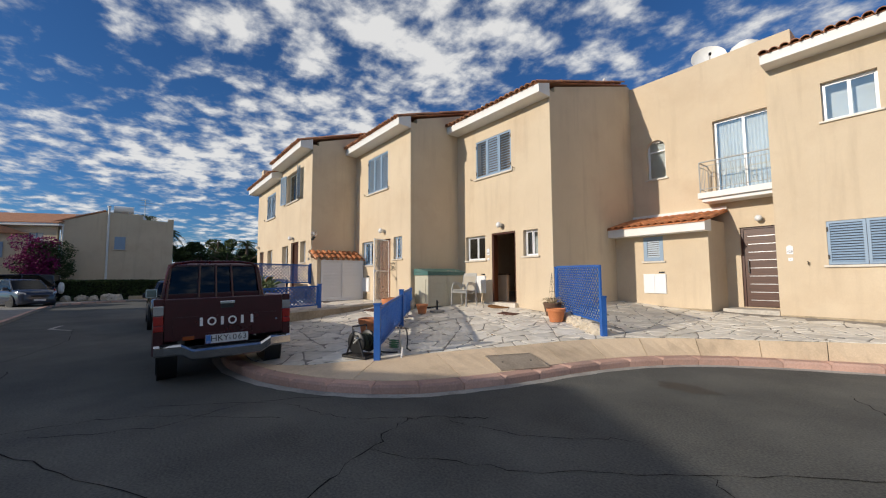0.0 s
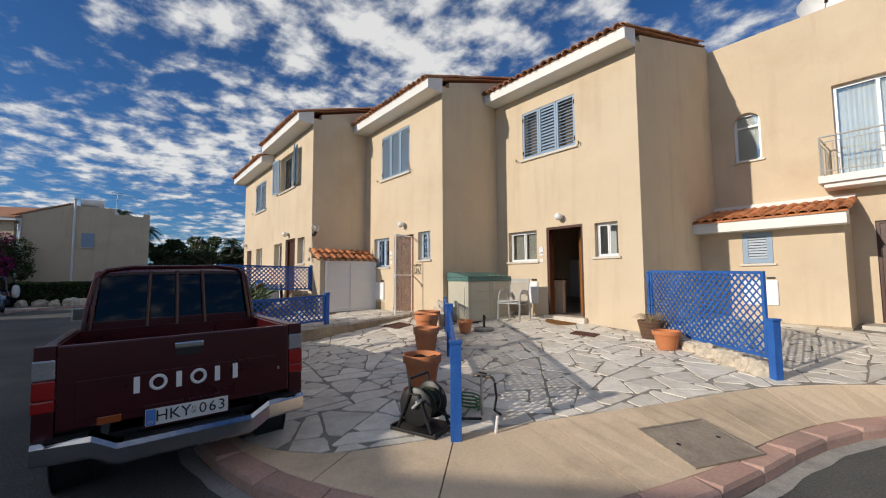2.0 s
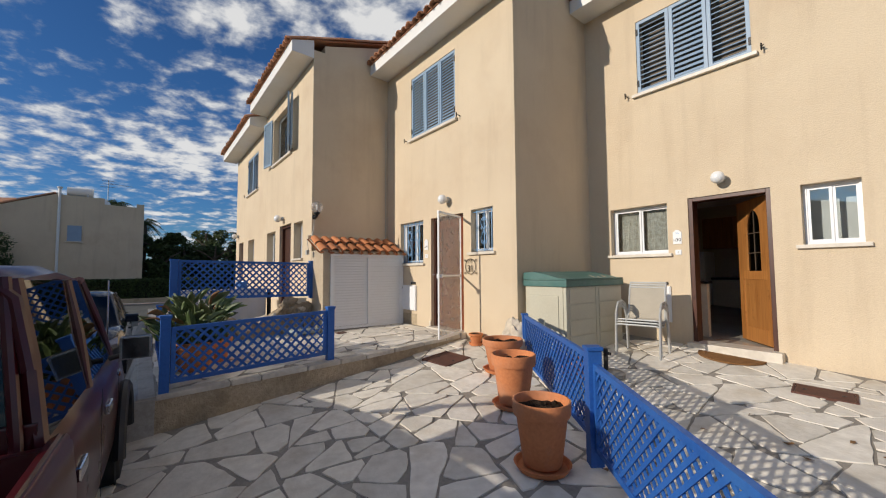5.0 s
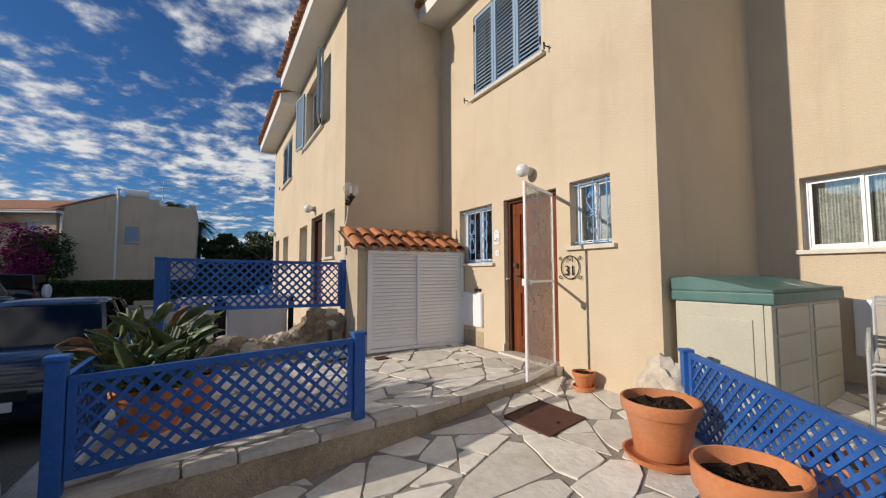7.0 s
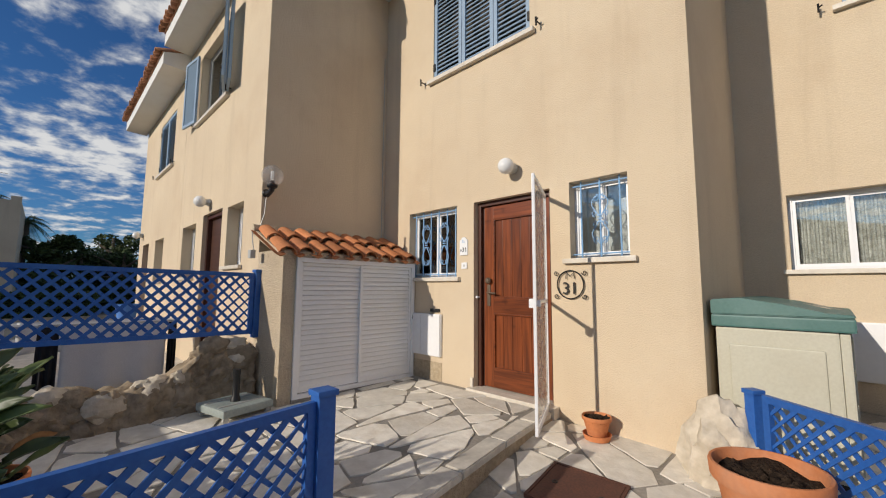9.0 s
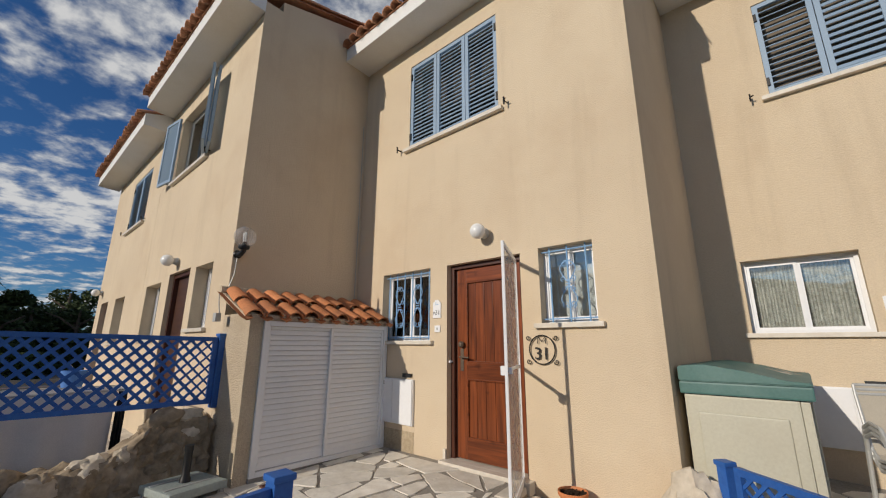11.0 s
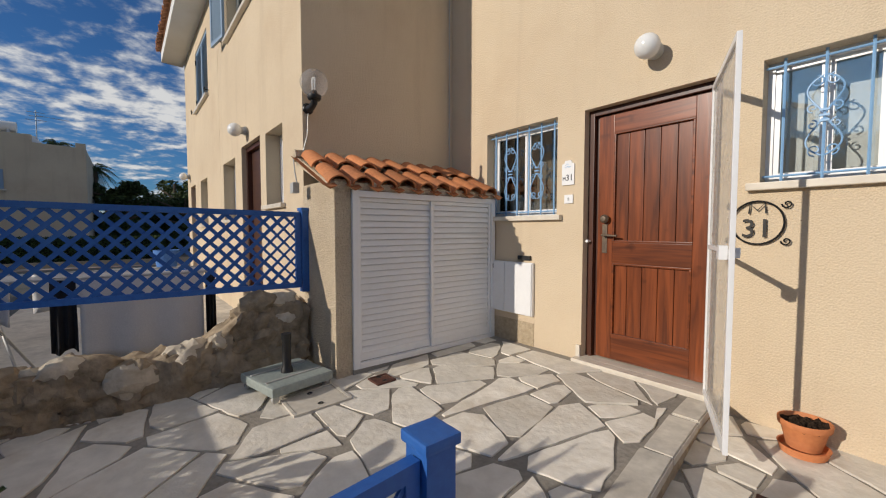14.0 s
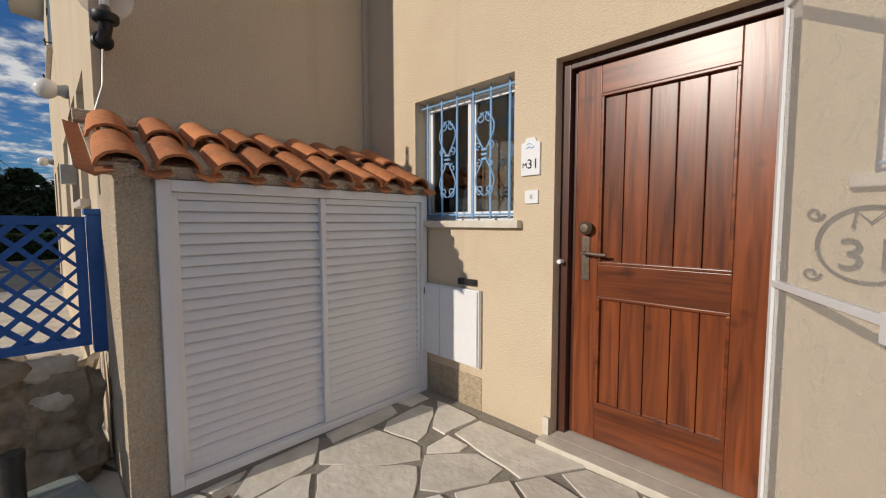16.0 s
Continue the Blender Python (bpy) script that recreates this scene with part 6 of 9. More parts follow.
def lattice(parent, a, b, za, zb, h, pitch=0.112, wide=0.029):
    """A lattice panel from plan point a to b; its lower edge runs from za to zb."""
    A, B = Vector((*a, za)), Vector((*b, zb))
    L = (B.xy - A.xy).length
    along, rise = (B.xy - A.xy).normalized(), (zb - za) / L
    nrm = Vector((-along.y, along.x, 0))

    def at(u, v, d):
        return Vector((A.x + along.x * u, A.y + along.y * u, za + rise * u + v)) + nrm * d

    def bar(name, q, d0, d1):
        bm = bmesh.new()
        prism(bm, [at(u, v, d0) for u, v in q], nrm * (d1 - d0))
        return part(name, bm, FENCE, parent)
    s = 0.042
    bar("rail", [(0, 0), (L, 0), (L, s), (0, s)], -0.018, 0.018)
    bar("rail", [(0, h - s), (L, h - s), (L, h), (0, h)], -0.018, 0.018)
    bar("stile", [(0, s), (s, s), (s, h - s), (0, h - s)], -0.018, 0.018)
    bar("stile", [(L - s, s), (L, s), (L, h - s), (L - s, h - s)], -0.018, 0.018)
    k = wide / math.sqrt(2) * 1.0
    for sgn, d in ((1, -0.010), (-1, 0.001)):
        c = -h + pitch * 0.5
        while c < L:
            v0, v1 = max(0.01, -c + 0.01), min(h - 0.01, L - c - 0.01)
            if v1 - v0 > 0.03:
                q = [(c + v0 - k, v0), (c + v0 + k, v0), (c + v1 + k, v1), (c + v1 - k, v1)]
                if sgn < 0:
                    q = [(L - u, v) for u, v in q]
                q = [(min(max(u, 0.01), L - 0.01), v) for u, v in q]
                bar("slat", q, d, d + 0.009)
            c += pitch


def fences():
    f = thing("lattice_fence", "blue painted wooden lattice fence along the terrace edge", "fence", "blue lattice fences")
    z0, z1 = terrace_z(-4.24), terrace_z(-2.48)
    fence_post(f, 1.23, -4.25, z0 - 0.02, 0.87)
    fence_post(f, 1.10, -2.44, z1 - 0.02, 0.85)
    lattice(f, (1.23, -4.20), (1.105, -2.49), z0 + 0.08, z1 + 0.075, 0.580)
    based(f, (1.2, -3.3, z0))
    f = thing("lattice_fence", "blue painted lattice fence along the terrace front beside the parked car", "fence", "blue lattice fences")
    fence_post(f, -1.6, -4.22, 0.05, 0.80)
    lattice(f, (-1.55, -4.25), (1.18, -4.25), z0 + 0.08, z0 + 0.08, 0.56)
    based(f, (0, -4.25, z0))
    f = thing("lattice_fence", "blue painted wooden lattice screen between two terraces", "fence", "blue lattice fences")
    fence_post(f, -1.62, -4.05, 0.05, 1.54, 0, 0.055)
    fence_post(f, -1.63, -1.77, 0.80, 1.54)
    lattice(f, (-1.62, -3.99), (-1.63, -1.82), 0.87, 0.84, 0.66)
    based(f, (-1.62, -4.05, 0.05))
    f = thing("lattice_fence", "bright blue lattice fence running out from the house corner", "fence", "blue lattice fences")
    pts = [(2.53, -0.20), (4.55, -1.75), (6.84, -3.60)]
    turn = math.degrees(math.atan2(-3.6 + 0.20, 6.84 - 2.53))
    for (x, y), zt in zip(pts[1:], (0.74, 0.60)):
        fence_post(f, x, y, ground_z(x, y) - 0.02, zt, turn, 0.05)
    for (a, b), za, zb, h in (((pts[0], pts[1]), 0.08, 0.05, 0.62), ((pts[1], pts[2]), 0.0, -0.10, 0.62)):
        d = (Vector(b) - Vector(a)).normalized() * 0.05
        lattice(f, (a[0] + d.x, a[1] + d.y), (b[0] - d.x, b[1] - d.y), za, zb, h, 0.095, 0.026)
    fence_post(f, 2.51, -0.18, ground_z(2.5, -0.2) - 0.02, 0.715, turn, 0.035)
    based(f, (4.55, -1.75, ground_z(4.55, -1.75)))
    f = thing("lattice_fence", "tall bright blue lattice fence above a row of stones", "fence", "blue lattice fences")
    turn = math.degrees(math.atan2(0.5 - 1.85, 8.26 - 6.27))
    fence_post(f, 8.36, 0.40, ground_z(8.36, 0.4) - 0.02, 0.64, turn, 0.05)
    fence_post(f, 6.22, 1.88, 0.0, 1.27, turn, 0.035)
    lattice(f, (6.26, 1.85), (8.28, 0.49), 0.17, 0.12, 1.12, 0.115, 0.028)
    based(f, (8.36, 0.4, ground_z(8.36, 0.4)))


fences()

# ---- pots and loose things on the forecourt ----
def clay_pot(label, r, h, soil=True, saucer=True, group="clay pots", x=0, y=0, z=0, turn=0):
    """A thrown clay pot with a rolled rim, soil and a saucer."""
    p = thing("flower_pot", label, "flower pot", group)
    lift = 0.035 if saucer else 0.0
    if saucer:
        part("saucer", lathe(bmesh.new(), [(0.0, 0.0), (r * 0.86, 0.0), (r * 0.98, 0.04), (r * 1.0, 0.045), (r * 0.94, 0.045), (r * 0.84, 0.016), (0.0, 0.016)], 32), POT, p, "clay saucer", True)
    prof = [(0.0, lift), (r * 0.64, lift), (r * 0.67, lift + 0.01), (r * 0.885, lift + h * 0.74), (r * 0.90, lift + h * 0.76), (r * 0.975, lift + h * 0.77), (r * 1.0, lift + h * 0.80), (r * 1.02, lift + h * 0.97), (r * 1.0, lift + h), (r * 0.95, lift + h), (r * 0.925, lift + h * 0.97), (r * 0.90, lift + h * 0.8), (r * 0.6, lift + h * 0.3), (0.0, lift + h * 0.3)]
    part("pot", lathe(bmesh.new(), prof, 36), POT, p, "terracotta clay pot", True)
    if soil:
        bm = bmesh.new()
        rr = random.Random(int(r * 1000 + x * 10))
        c = bm.verts.new((0, 0, lift + h * 0.86))
        prev = None
        rings = []
        for k, f in enumerate((0.3, 0.6, 0.91)):
            rings.append([bm.verts.new((r * f * math.cos(a), r * f * math.sin(a), lift + h * 0.85 + rr.uniform(-0.025, 0.025))) for a in [math.tau * i / 22 for i in range(22)]])
        for i in range(22):
            bm.faces.new((c, rings[0][i], rings[0][(i + 1) % 22]))
            for s, t in zip(rings, rings[1:]):
                bm.faces.new((s[i], t[i], t[(i + 1) % 22], s[(i + 1) % 22]))
        for k in range(14):
            a, f = rr.uniform(0, math.tau), rr.uniform(0, 0.8)
            bmesh.ops.create_icosphere(bm, subdivisions=1, radius=rr.uniform(0.012, 0.028), matrix=Matrix.Translation((r * f * math.cos(a), r * f * math.sin(a), lift + h * 0.86)))
        part("soil", bm, SOIL, p, "dark lumpy potting soil")
    p.matrix_world = pose(x, y, z, 0, 0, turn)
    return p


gz = ground_z
clay_pot("large terracotta pot of bare soil beside the blue fence", 0.235, 0.44, x=5.60, y=-3.08, z=gz(5.6, -3.08))
clay_pot("pale terracotta pot of bare soil beside the blue fence", 0.21, 0.46, x=4.32, y=-2.07, z=gz(4.32, -2.07))
clay_pot("pale terracotta pot of bare soil beside the blue fence", 0.222, 0.49, x=3.43, y=-1.41, z=gz(3.43, -1.41))
clay_pot("wide terracotta pot of bare soil beside the blue fence", 0.255, 0.38, x=2.62, y=-0.74, z=gz(2.62, -0.74))
clay_pot("small terracotta pot on a saucer against the house wall", 0.115, 0.15, x=1.46, y=-0.16, z=gz(1.46, -0.16), group="small clay pots")
clay_pot("terracotta pot beside the plastic storage box", 0.16, 0.26, x=3.46, y=-0.42, z=gz(3.46, -0.42), saucer=False)
clay_pot("wide orange terracotta pot near the tall lattice fence", 0.215, 0.30, x=6.85, y=0.98, z=gz(6.85, 0.98), saucer=False, soil=False)


def storage_box():
    """The beige plastic garden store with its sloping teal lid; doors face along the house row."""
    s = thing("storage_box", "beige plastic garden storage box with a teal green lid", "storage box")
    x0, x1, y0, y1, zb, zt = 2.27, 2.98, 0.12, 1.55, 0.15, 1.08
    part("plinth", boxes(((x0 + 0.05, y0 + 0.05, -0.04), (x1 - 0.05, y1 - 0.05, zb))), BLACK, s)
    part("body", boxes(((x0, y0, zb), (x1 - 0.05, y1, zt)), soft=0.015), BEIGE, s, "beige moulded body")
    for a, b in ((x0 + 0.08, x1 - 0.12),):
        part("side_panel", boxes(((a, y0 - 0.012, zb + 0.12), (b, y0 + 0.004, zt - 0.12)), soft=0.01), BEIGE, s)
    mid = (y0 + y1) / 2
    for a, b in ((y0 + 0.006, mid - 0.004), (mid + 0.004, y1 - 0.006)):
        d = part("door", boxes(((x1 - 0.05, a, zb + 0.01), (x1, b, zt)), soft=0.012), BEIGE, s, "beige moulded door")
        for i in range(4):
            z = zb + 0.05 + i * 0.218
            part("raised_panel", boxes(((x1 - 0.004, a + 0.07, z), (x1 + 0.010, b - 0.07, z + 0.2)), soft=0.008), BEIGE, d)
    part("lid_rim", boxes(((x0 - 0.02, y0 - 0.025, zt + 0.004), (x1 + 0.03, y1 + 0.02, zt + 0.09)), soft=0.012), TEAL, s, "teal lid rim")
    bm = bmesh.new()
    prof = [(x0 - 0.02, zt + 0.092), (x0 - 0.02, zt + 0.20), (x0 + 0.15, zt + 0.215), (x0 + 0.4, zt + 0.175), (x1 - 0.1, zt + 0.125), (x1 + 0.03, zt + 0.115), (x1 + 0.03, zt + 0.092)]
    prism(bm, [(x, y0 - 0.025, z) for x, z in prof], (0, y1 - y0 + 0.045, 0))
    bmesh.ops.bevel(bm, geom=bm.edges[:], offset=0.008, segments=2, affect="EDGES")
    part("lid", bm, TEAL, s, "faded teal plastic lid")
    bm = bmesh.new()
    n = 8
    g = [[bm.verts.new((2.62 + 0.32 * i / n + 0.02 * math.sin(j), 0.95 + 0.42 * j / n, zt + 0.16 - 0.06 * i / n + 0.012 * math.sin(i * 1.3 + j * 2.1) + 0.012)) for j in range(n + 1)] for i in range(n + 1)]
    for i in range(n):
        for j in range(n):
            bm.faces.new((g[i][j], g[i + 1][j], g[i + 1][j + 1], g[i][j + 1]))
    based(s, (2.6, 0.8, -0.04))
    rag = tagged(part("floor_cloth", bm, TEXTILENE, None, "", True), "crumpled beige cloth on the storage box lid", "cloth")
    so = rag.modifiers.new("thickness", "SOLIDIFY")
    so.thickness = 0.006


storage_box()


def sling_chair(x, y, z, turn, lift=0.0):
    """A stacking garden chair: bent metal frame and a taut fabric sling."""
    c = thing("garden_chair", "stacked grey metal garden chair with beige sling fabric", "chair", "stacked garden chairs")
    for s in (-0.27, 0.27):
        part("leg_frame", tube(bmesh.new(), [(s, -0.26, lift - (0.02 if lift else 0)), (s, -0.24, 0.36 + lift), (s, -0.22, 0.57 + lift), (s, -0.16, 0.635 + lift), (s, 0.02, 0.65 + lift), (s, 0.15, 0.60 + lift), (s * 0.97, 0.2, 0.50 + lift), (s, 0.27, lift)], 0.014, 8), GREY_METAL, c, "grey tube frame")
        part("side_rail", tube(bmesh.new(), [(s * 0.88, -0.24, 0.42 + lift), (s * 0.88, 0.1, 0.38 + lift), (s * 0.88, 0.2, 0.44 + lift), (s * 0.86, 0.32, 0.9 + lift)], 0.012, 8), GREY_METAL, c)
        part("bracket", tube(bmesh.new(), [(s, -0.24, 0.40 + lift), (s * 0.88, -0.24, 0.42 + lift)], 0.01, 6), GREY_METAL, c)
    part("top_rail", tube(bmesh.new(), [(-0.232, 0.32, 0.9 + lift), (0.232, 0.32, 0.9 + lift)], 0.012, 8), GREY_METAL, c)
    part("front_rail", tube(bmesh.new(), [(-0.238, -0.24, 0.42 + lift), (0.238, -0.24, 0.42 + lift)], 0.012, 8), GREY_METAL, c)
    bm = bmesh.new()
    prof = [(-0.24, 0.432), (-0.05, 0.395), (0.1, 0.385), (0.17, 0.41), (0.21, 0.47), (0.26, 0.66), (0.318, 0.91)]
    prism(bm, [(-0.225, a, b + lift) for a, b in prof] + [(-0.225, a + 0.004, b + lift - 0.006) for a, b in prof[::-1]], (0.45, 0, 0))
    part("sling", bm, TEXTILENE, c, "beige woven sling seat and back")
    c.matrix_world = pose(x, y, z, 0, 0, turn)


for k in range(3):
    sling_chair(3.55, 1.02 + 0.012 * k, gz(3.55, 1.0) + 0.012, 12, 0.034 * k)


def door_mat():
    bm = bmesh.new()
    pts = [(-0.37, 0.0, 0)] + [(-0.37 * math.cos(math.pi * i / 20), -0.34 * math.sin(math.pi * i / 20), 0) for i in range(1, 20)] + [(0.37, 0.0, 0)]
    m = thing("door_mat", "half-round brown coir door mat on the paving", "door mat")
    part("coir", prism(bm, pts, (0, 0, 0.016)), surface("coir_mat", (0.33, 0.17, 0.07), (0.2, 0.1, 0.04), 1.0, 130, 14, 1.0, 0.012, spec=0.1), m)
    m.matrix_world = pose(4.36, 1.70, gz(4.36, 1.7) + 0.008, *lie(4.36, 1.7), 0)


door_mat()


def boulder(name, label, c, size, seed, material=None, flat=0.25, group=""):
    """A rough weathered rock, broken up by noise, sat a little into the ground."""
    bm = bmesh.new()
    bmesh.ops.create_icosphere(bm, subdivisions=4, radius=1.0)
    off = Vector((seed * 7.3, seed * 3.1, seed * 1.7))
    for v in bm.verts:
        p = v.co.copy()
        k = 1 + 0.34 * noise.noise(p * 1.3 + off) + 0.20 * noise.noise(p * 3.1 + off) + 0.12 * noise.noise(p * 7.7 + off)
        v.co = Vector((p.x * size[0], p.y * size[1], max(p.z, -flat) * size[2])) * k
    o = part(name, bm, material or ROCK, None, "", True)
    o.location = c
    return tagged(o, label, "rock", group)


boulder("boulder", "large pitted limestone boulder at the house corner", (2.34, -0.17, 0.15), (0.27, 0.20, 0.42), 2)
for i, t in enumerate((0.02, 0.16, 0.30, 0.45, 0.58, 0.72, 0.86, 0.97)):
    x, y = 6.75 + (8.22 - 6.75) * t, 1.45 + (0.45 - 1.45) * t
    boulder("edging_rock", "rough pale limestone rock in a row under the fence", (x, y, gz(x, y) + 0.05), (0.13 + 0.03 * (i % 3), 0.11, 0.12 + 0.02 * (i % 2)), 10 + i, None, 0.5, "row of edging rocks")


def hose_reel():
    """The black hose reel on its dark tray, hose wound on the drum."""
    x, y = 6.42, -3.66
    z = gz(x, y)
    h = thing("hose_reel", "black plastic hose reel with a wound hose", "hose reel")
    part("tray", boxes(((-0.26, -0.2, 0.0), (0.26, 0.2, 0.03)), ((-0.26, -0.2, 0.03), (-0.235, 0.2, 0.05)), ((0.235, -0.2, 0.03), (0.26, 0.2, 0.05)), soft=0.006), BLACK, h, "black tray")
    for s in (-0.14, 0.14):
        part("side_plate", lathe(bmesh.new(), [(0.0, -0.012), (0.17, -0.012), (0.185, 0.0), (0.17, 0.012), (0.0, 0.012)], 28, (0, s, 0.24), "y"), BLACK, h, "", True)
        part("stand", tube(bmesh.new(), [(-0.19, s * 1.15, 0.03), (-0.05, s * 1.15, 0.36), (0.05, s * 1.15, 0.36), (0.19, s * 1.15, 0.03)], 0.016, 8), BLACK, h)
    part("carry_handle", tube(bmesh.new(), [(-0.04, -0.16, 0.36), (-0.06, -0.16, 0.5), (-0.06, 0.16, 0.5), (-0.04, 0.16, 0.36)], 0.015, 8), BLACK, h)
    part("crank", tube(bmesh.new(), [(0, -0.155, 0.24), (0, -0.19, 0.24), (0.1, -0.19, 0.33), (0.1, -0.27, 0.33)], 0.012, 8), GREY_METAL, h)
    pts = []
    for i in range(14 * 6):
        a = math.tau * i / 14
        rr = 0.09 + 0.055 * (i / 84)
        pts.append((rr * math.cos(a), -0.11 + 0.22 * abs(((i / 28) % 2) - 1), 0.24 + rr * math.sin(a)))
    part("hose", tube(bmesh.new(), pts, 0.014, 6), surface("dark_hose", (0.05, 0.055, 0.03), (0.03, 0.034, 0.02), 0.5, 40, 5), h, "dark green hose", True)
    part("loose_hose", tube(bmesh.new(), [(0.1, 0.1, 0.15), (0.2, 0.18, 0.08), (0.24, 0.26, 0.05), (0.33, 0.35, 0.04), (0.45, 0.38, 0.05)], 0.012, 6), RUBBER, h)
    h.matrix_world = pose(x, y, z, 0, 0, 20)
    t = thing("standpipe_tap", "garden standpipe with brass taps and coiled green hose", "tap")
    x, y = 6.62, -3.05
    z = gz(x, y)
    part("pipe", tube(bmesh.new(), [(x, y, z), (x, y, z + 0.42)], 0.016, 8), STEEL, t, "grey metal pipe")
    part("cross_pipe", tube(bmesh.new(), [(x - 0.09, y - 0.04, z + 0.40), (x + 0.1, y + 0.05, z + 0.40), (x + 0.13, y + 0.06, z + 0.36)], 0.014, 8), BRONZE, t, "brass tap")
    part("tap_lever", boxes(((x - 0.03, y - 0.012, z + 0.43), (x + 0.07, y + 0.012, z + 0.445)), soft=0.003), BLACK, t)
    part("drain_hose", tube(bmesh.new(), [(x + 0.13, y + 0.06, z + 0.35), (x + 0.14, y + 0.07, z + 0.2), (x + 0.1, y + 0.08, z + 0.06), (x + 0.16, y + 0.12, z + 0.02)], 0.013, 6), RUBBER, t)
    coil = [(x - 0.22 + 0.12 * math.cos(a), y + 0.04 + 0.09 * math.sin(a), z + 0.02 + a * 0.006) for a in [math.tau * i / 14 for i in range(14 * 4)]]
    part("green_coil", tube(bmesh.new(), coil, 0.010, 5), surface("green_hose", (0.06, 0.2, 0.09), (0.04, 0.14, 0.06), 0.45, 40, 5), t, "green coiled hose")
    based(t, (x, y, z))
    s = thing("marker_stub", "short white plastic pipe stub in the paving", "pipe")
    part("pipe", tube(bmesh.new(), [(7.0, -3.25, gz(7.0, -3.25) - 0.01), (7.02, -3.24, gz(7, -3.25) + 0.16)], 0.014, 8), PVC, s)
    based(s, (7.0, -3.25, gz(7, -3.25)))


hose_reel()


def umbrella_base():
    """A rolling parasol foot: grey plastic slab, four castors and a black tube."""
    u = thing("parasol_stand", "grey plastic parasol base on castors with a black tube", "parasol stand")
    part("slab", boxes(((-0.24, -0.24, 0.05), (0.24, 0.24, 0.12)), soft=0.02), surface("pale_grey_plastic", (0.36, 0.40, 0.37), (0.26, 0.30, 0.28), 0.6, 40, 3, 0.1, 0.002), u, "pale grey-green slab")
    for s in (-1, 1):
        part("groove", boxes(((s * 0.11 - 0.012, -0.22, 0.118), (s * 0.11 + 0.012, 0.22, 0.126)), soft=0.003), GREY_METAL, u)
    part("tube", lathe(bmesh.new(), [(0.045, 0.12), (0.04, 0.15), (0.032, 0.17), (0.032, 0.36), (0.036, 0.37), (0.036, 0.41), (0.0, 0.41)], 20), BLACK, u, "black plastic tube", True)
    for a in (-1, 1):
        for b in (-1, 1):
            w = part("castor", tube(bmesh.new(), [(a * 0.2 - 0.012, b * 0.2, 0.026), (a * 0.2 + 0.012, b * 0.2, 0.026)], 0.026, 12), GREY_METAL, u)
            part("fork", boxes(((a * 0.2 - 0.018, b * 0.2 - 0.012, 0.026), (a * 0.2 + 0.018, b * 0.2 + 0.012, 0.052))), GREY_METAL, w)
    u.matrix_world = pose(-1.15, -2.1, terrace_z(-2.1) + 0.002, 0, 0, 12)


umbrella_base()


def leaf_mesh(l, w, bend, curl, seed):
    """A broad paddle leaf on its stalk, folded along the midrib and bent over."""
    bm = bmesh.new()
    rows = []
    n = 8
    for i in range(n + 1):
        t = i / n
        ww = w * (math.sin(math.pi * min(1, t * 0.93 + 0.07)) ** 0.75) * (1 - 0.25 * t)
        y, z = l * (t - 0.12 * bend * t * t), -bend * l * 0.42 * t * t
        rows.append([bm.verts.new((ww * s, y, z + abs(s) * ww * (0.42 + curl) + 0.006 * math.sin(seed + 9 * t + 4 * s))) for s in (-1, -0.55, 0, 0.55, 1)])
    for a, b in zip(rows, rows[1:]):
        for k in range(4):
            bm.faces.new((a[k], a[k + 1], b[k + 1], b[k]))
    return bm


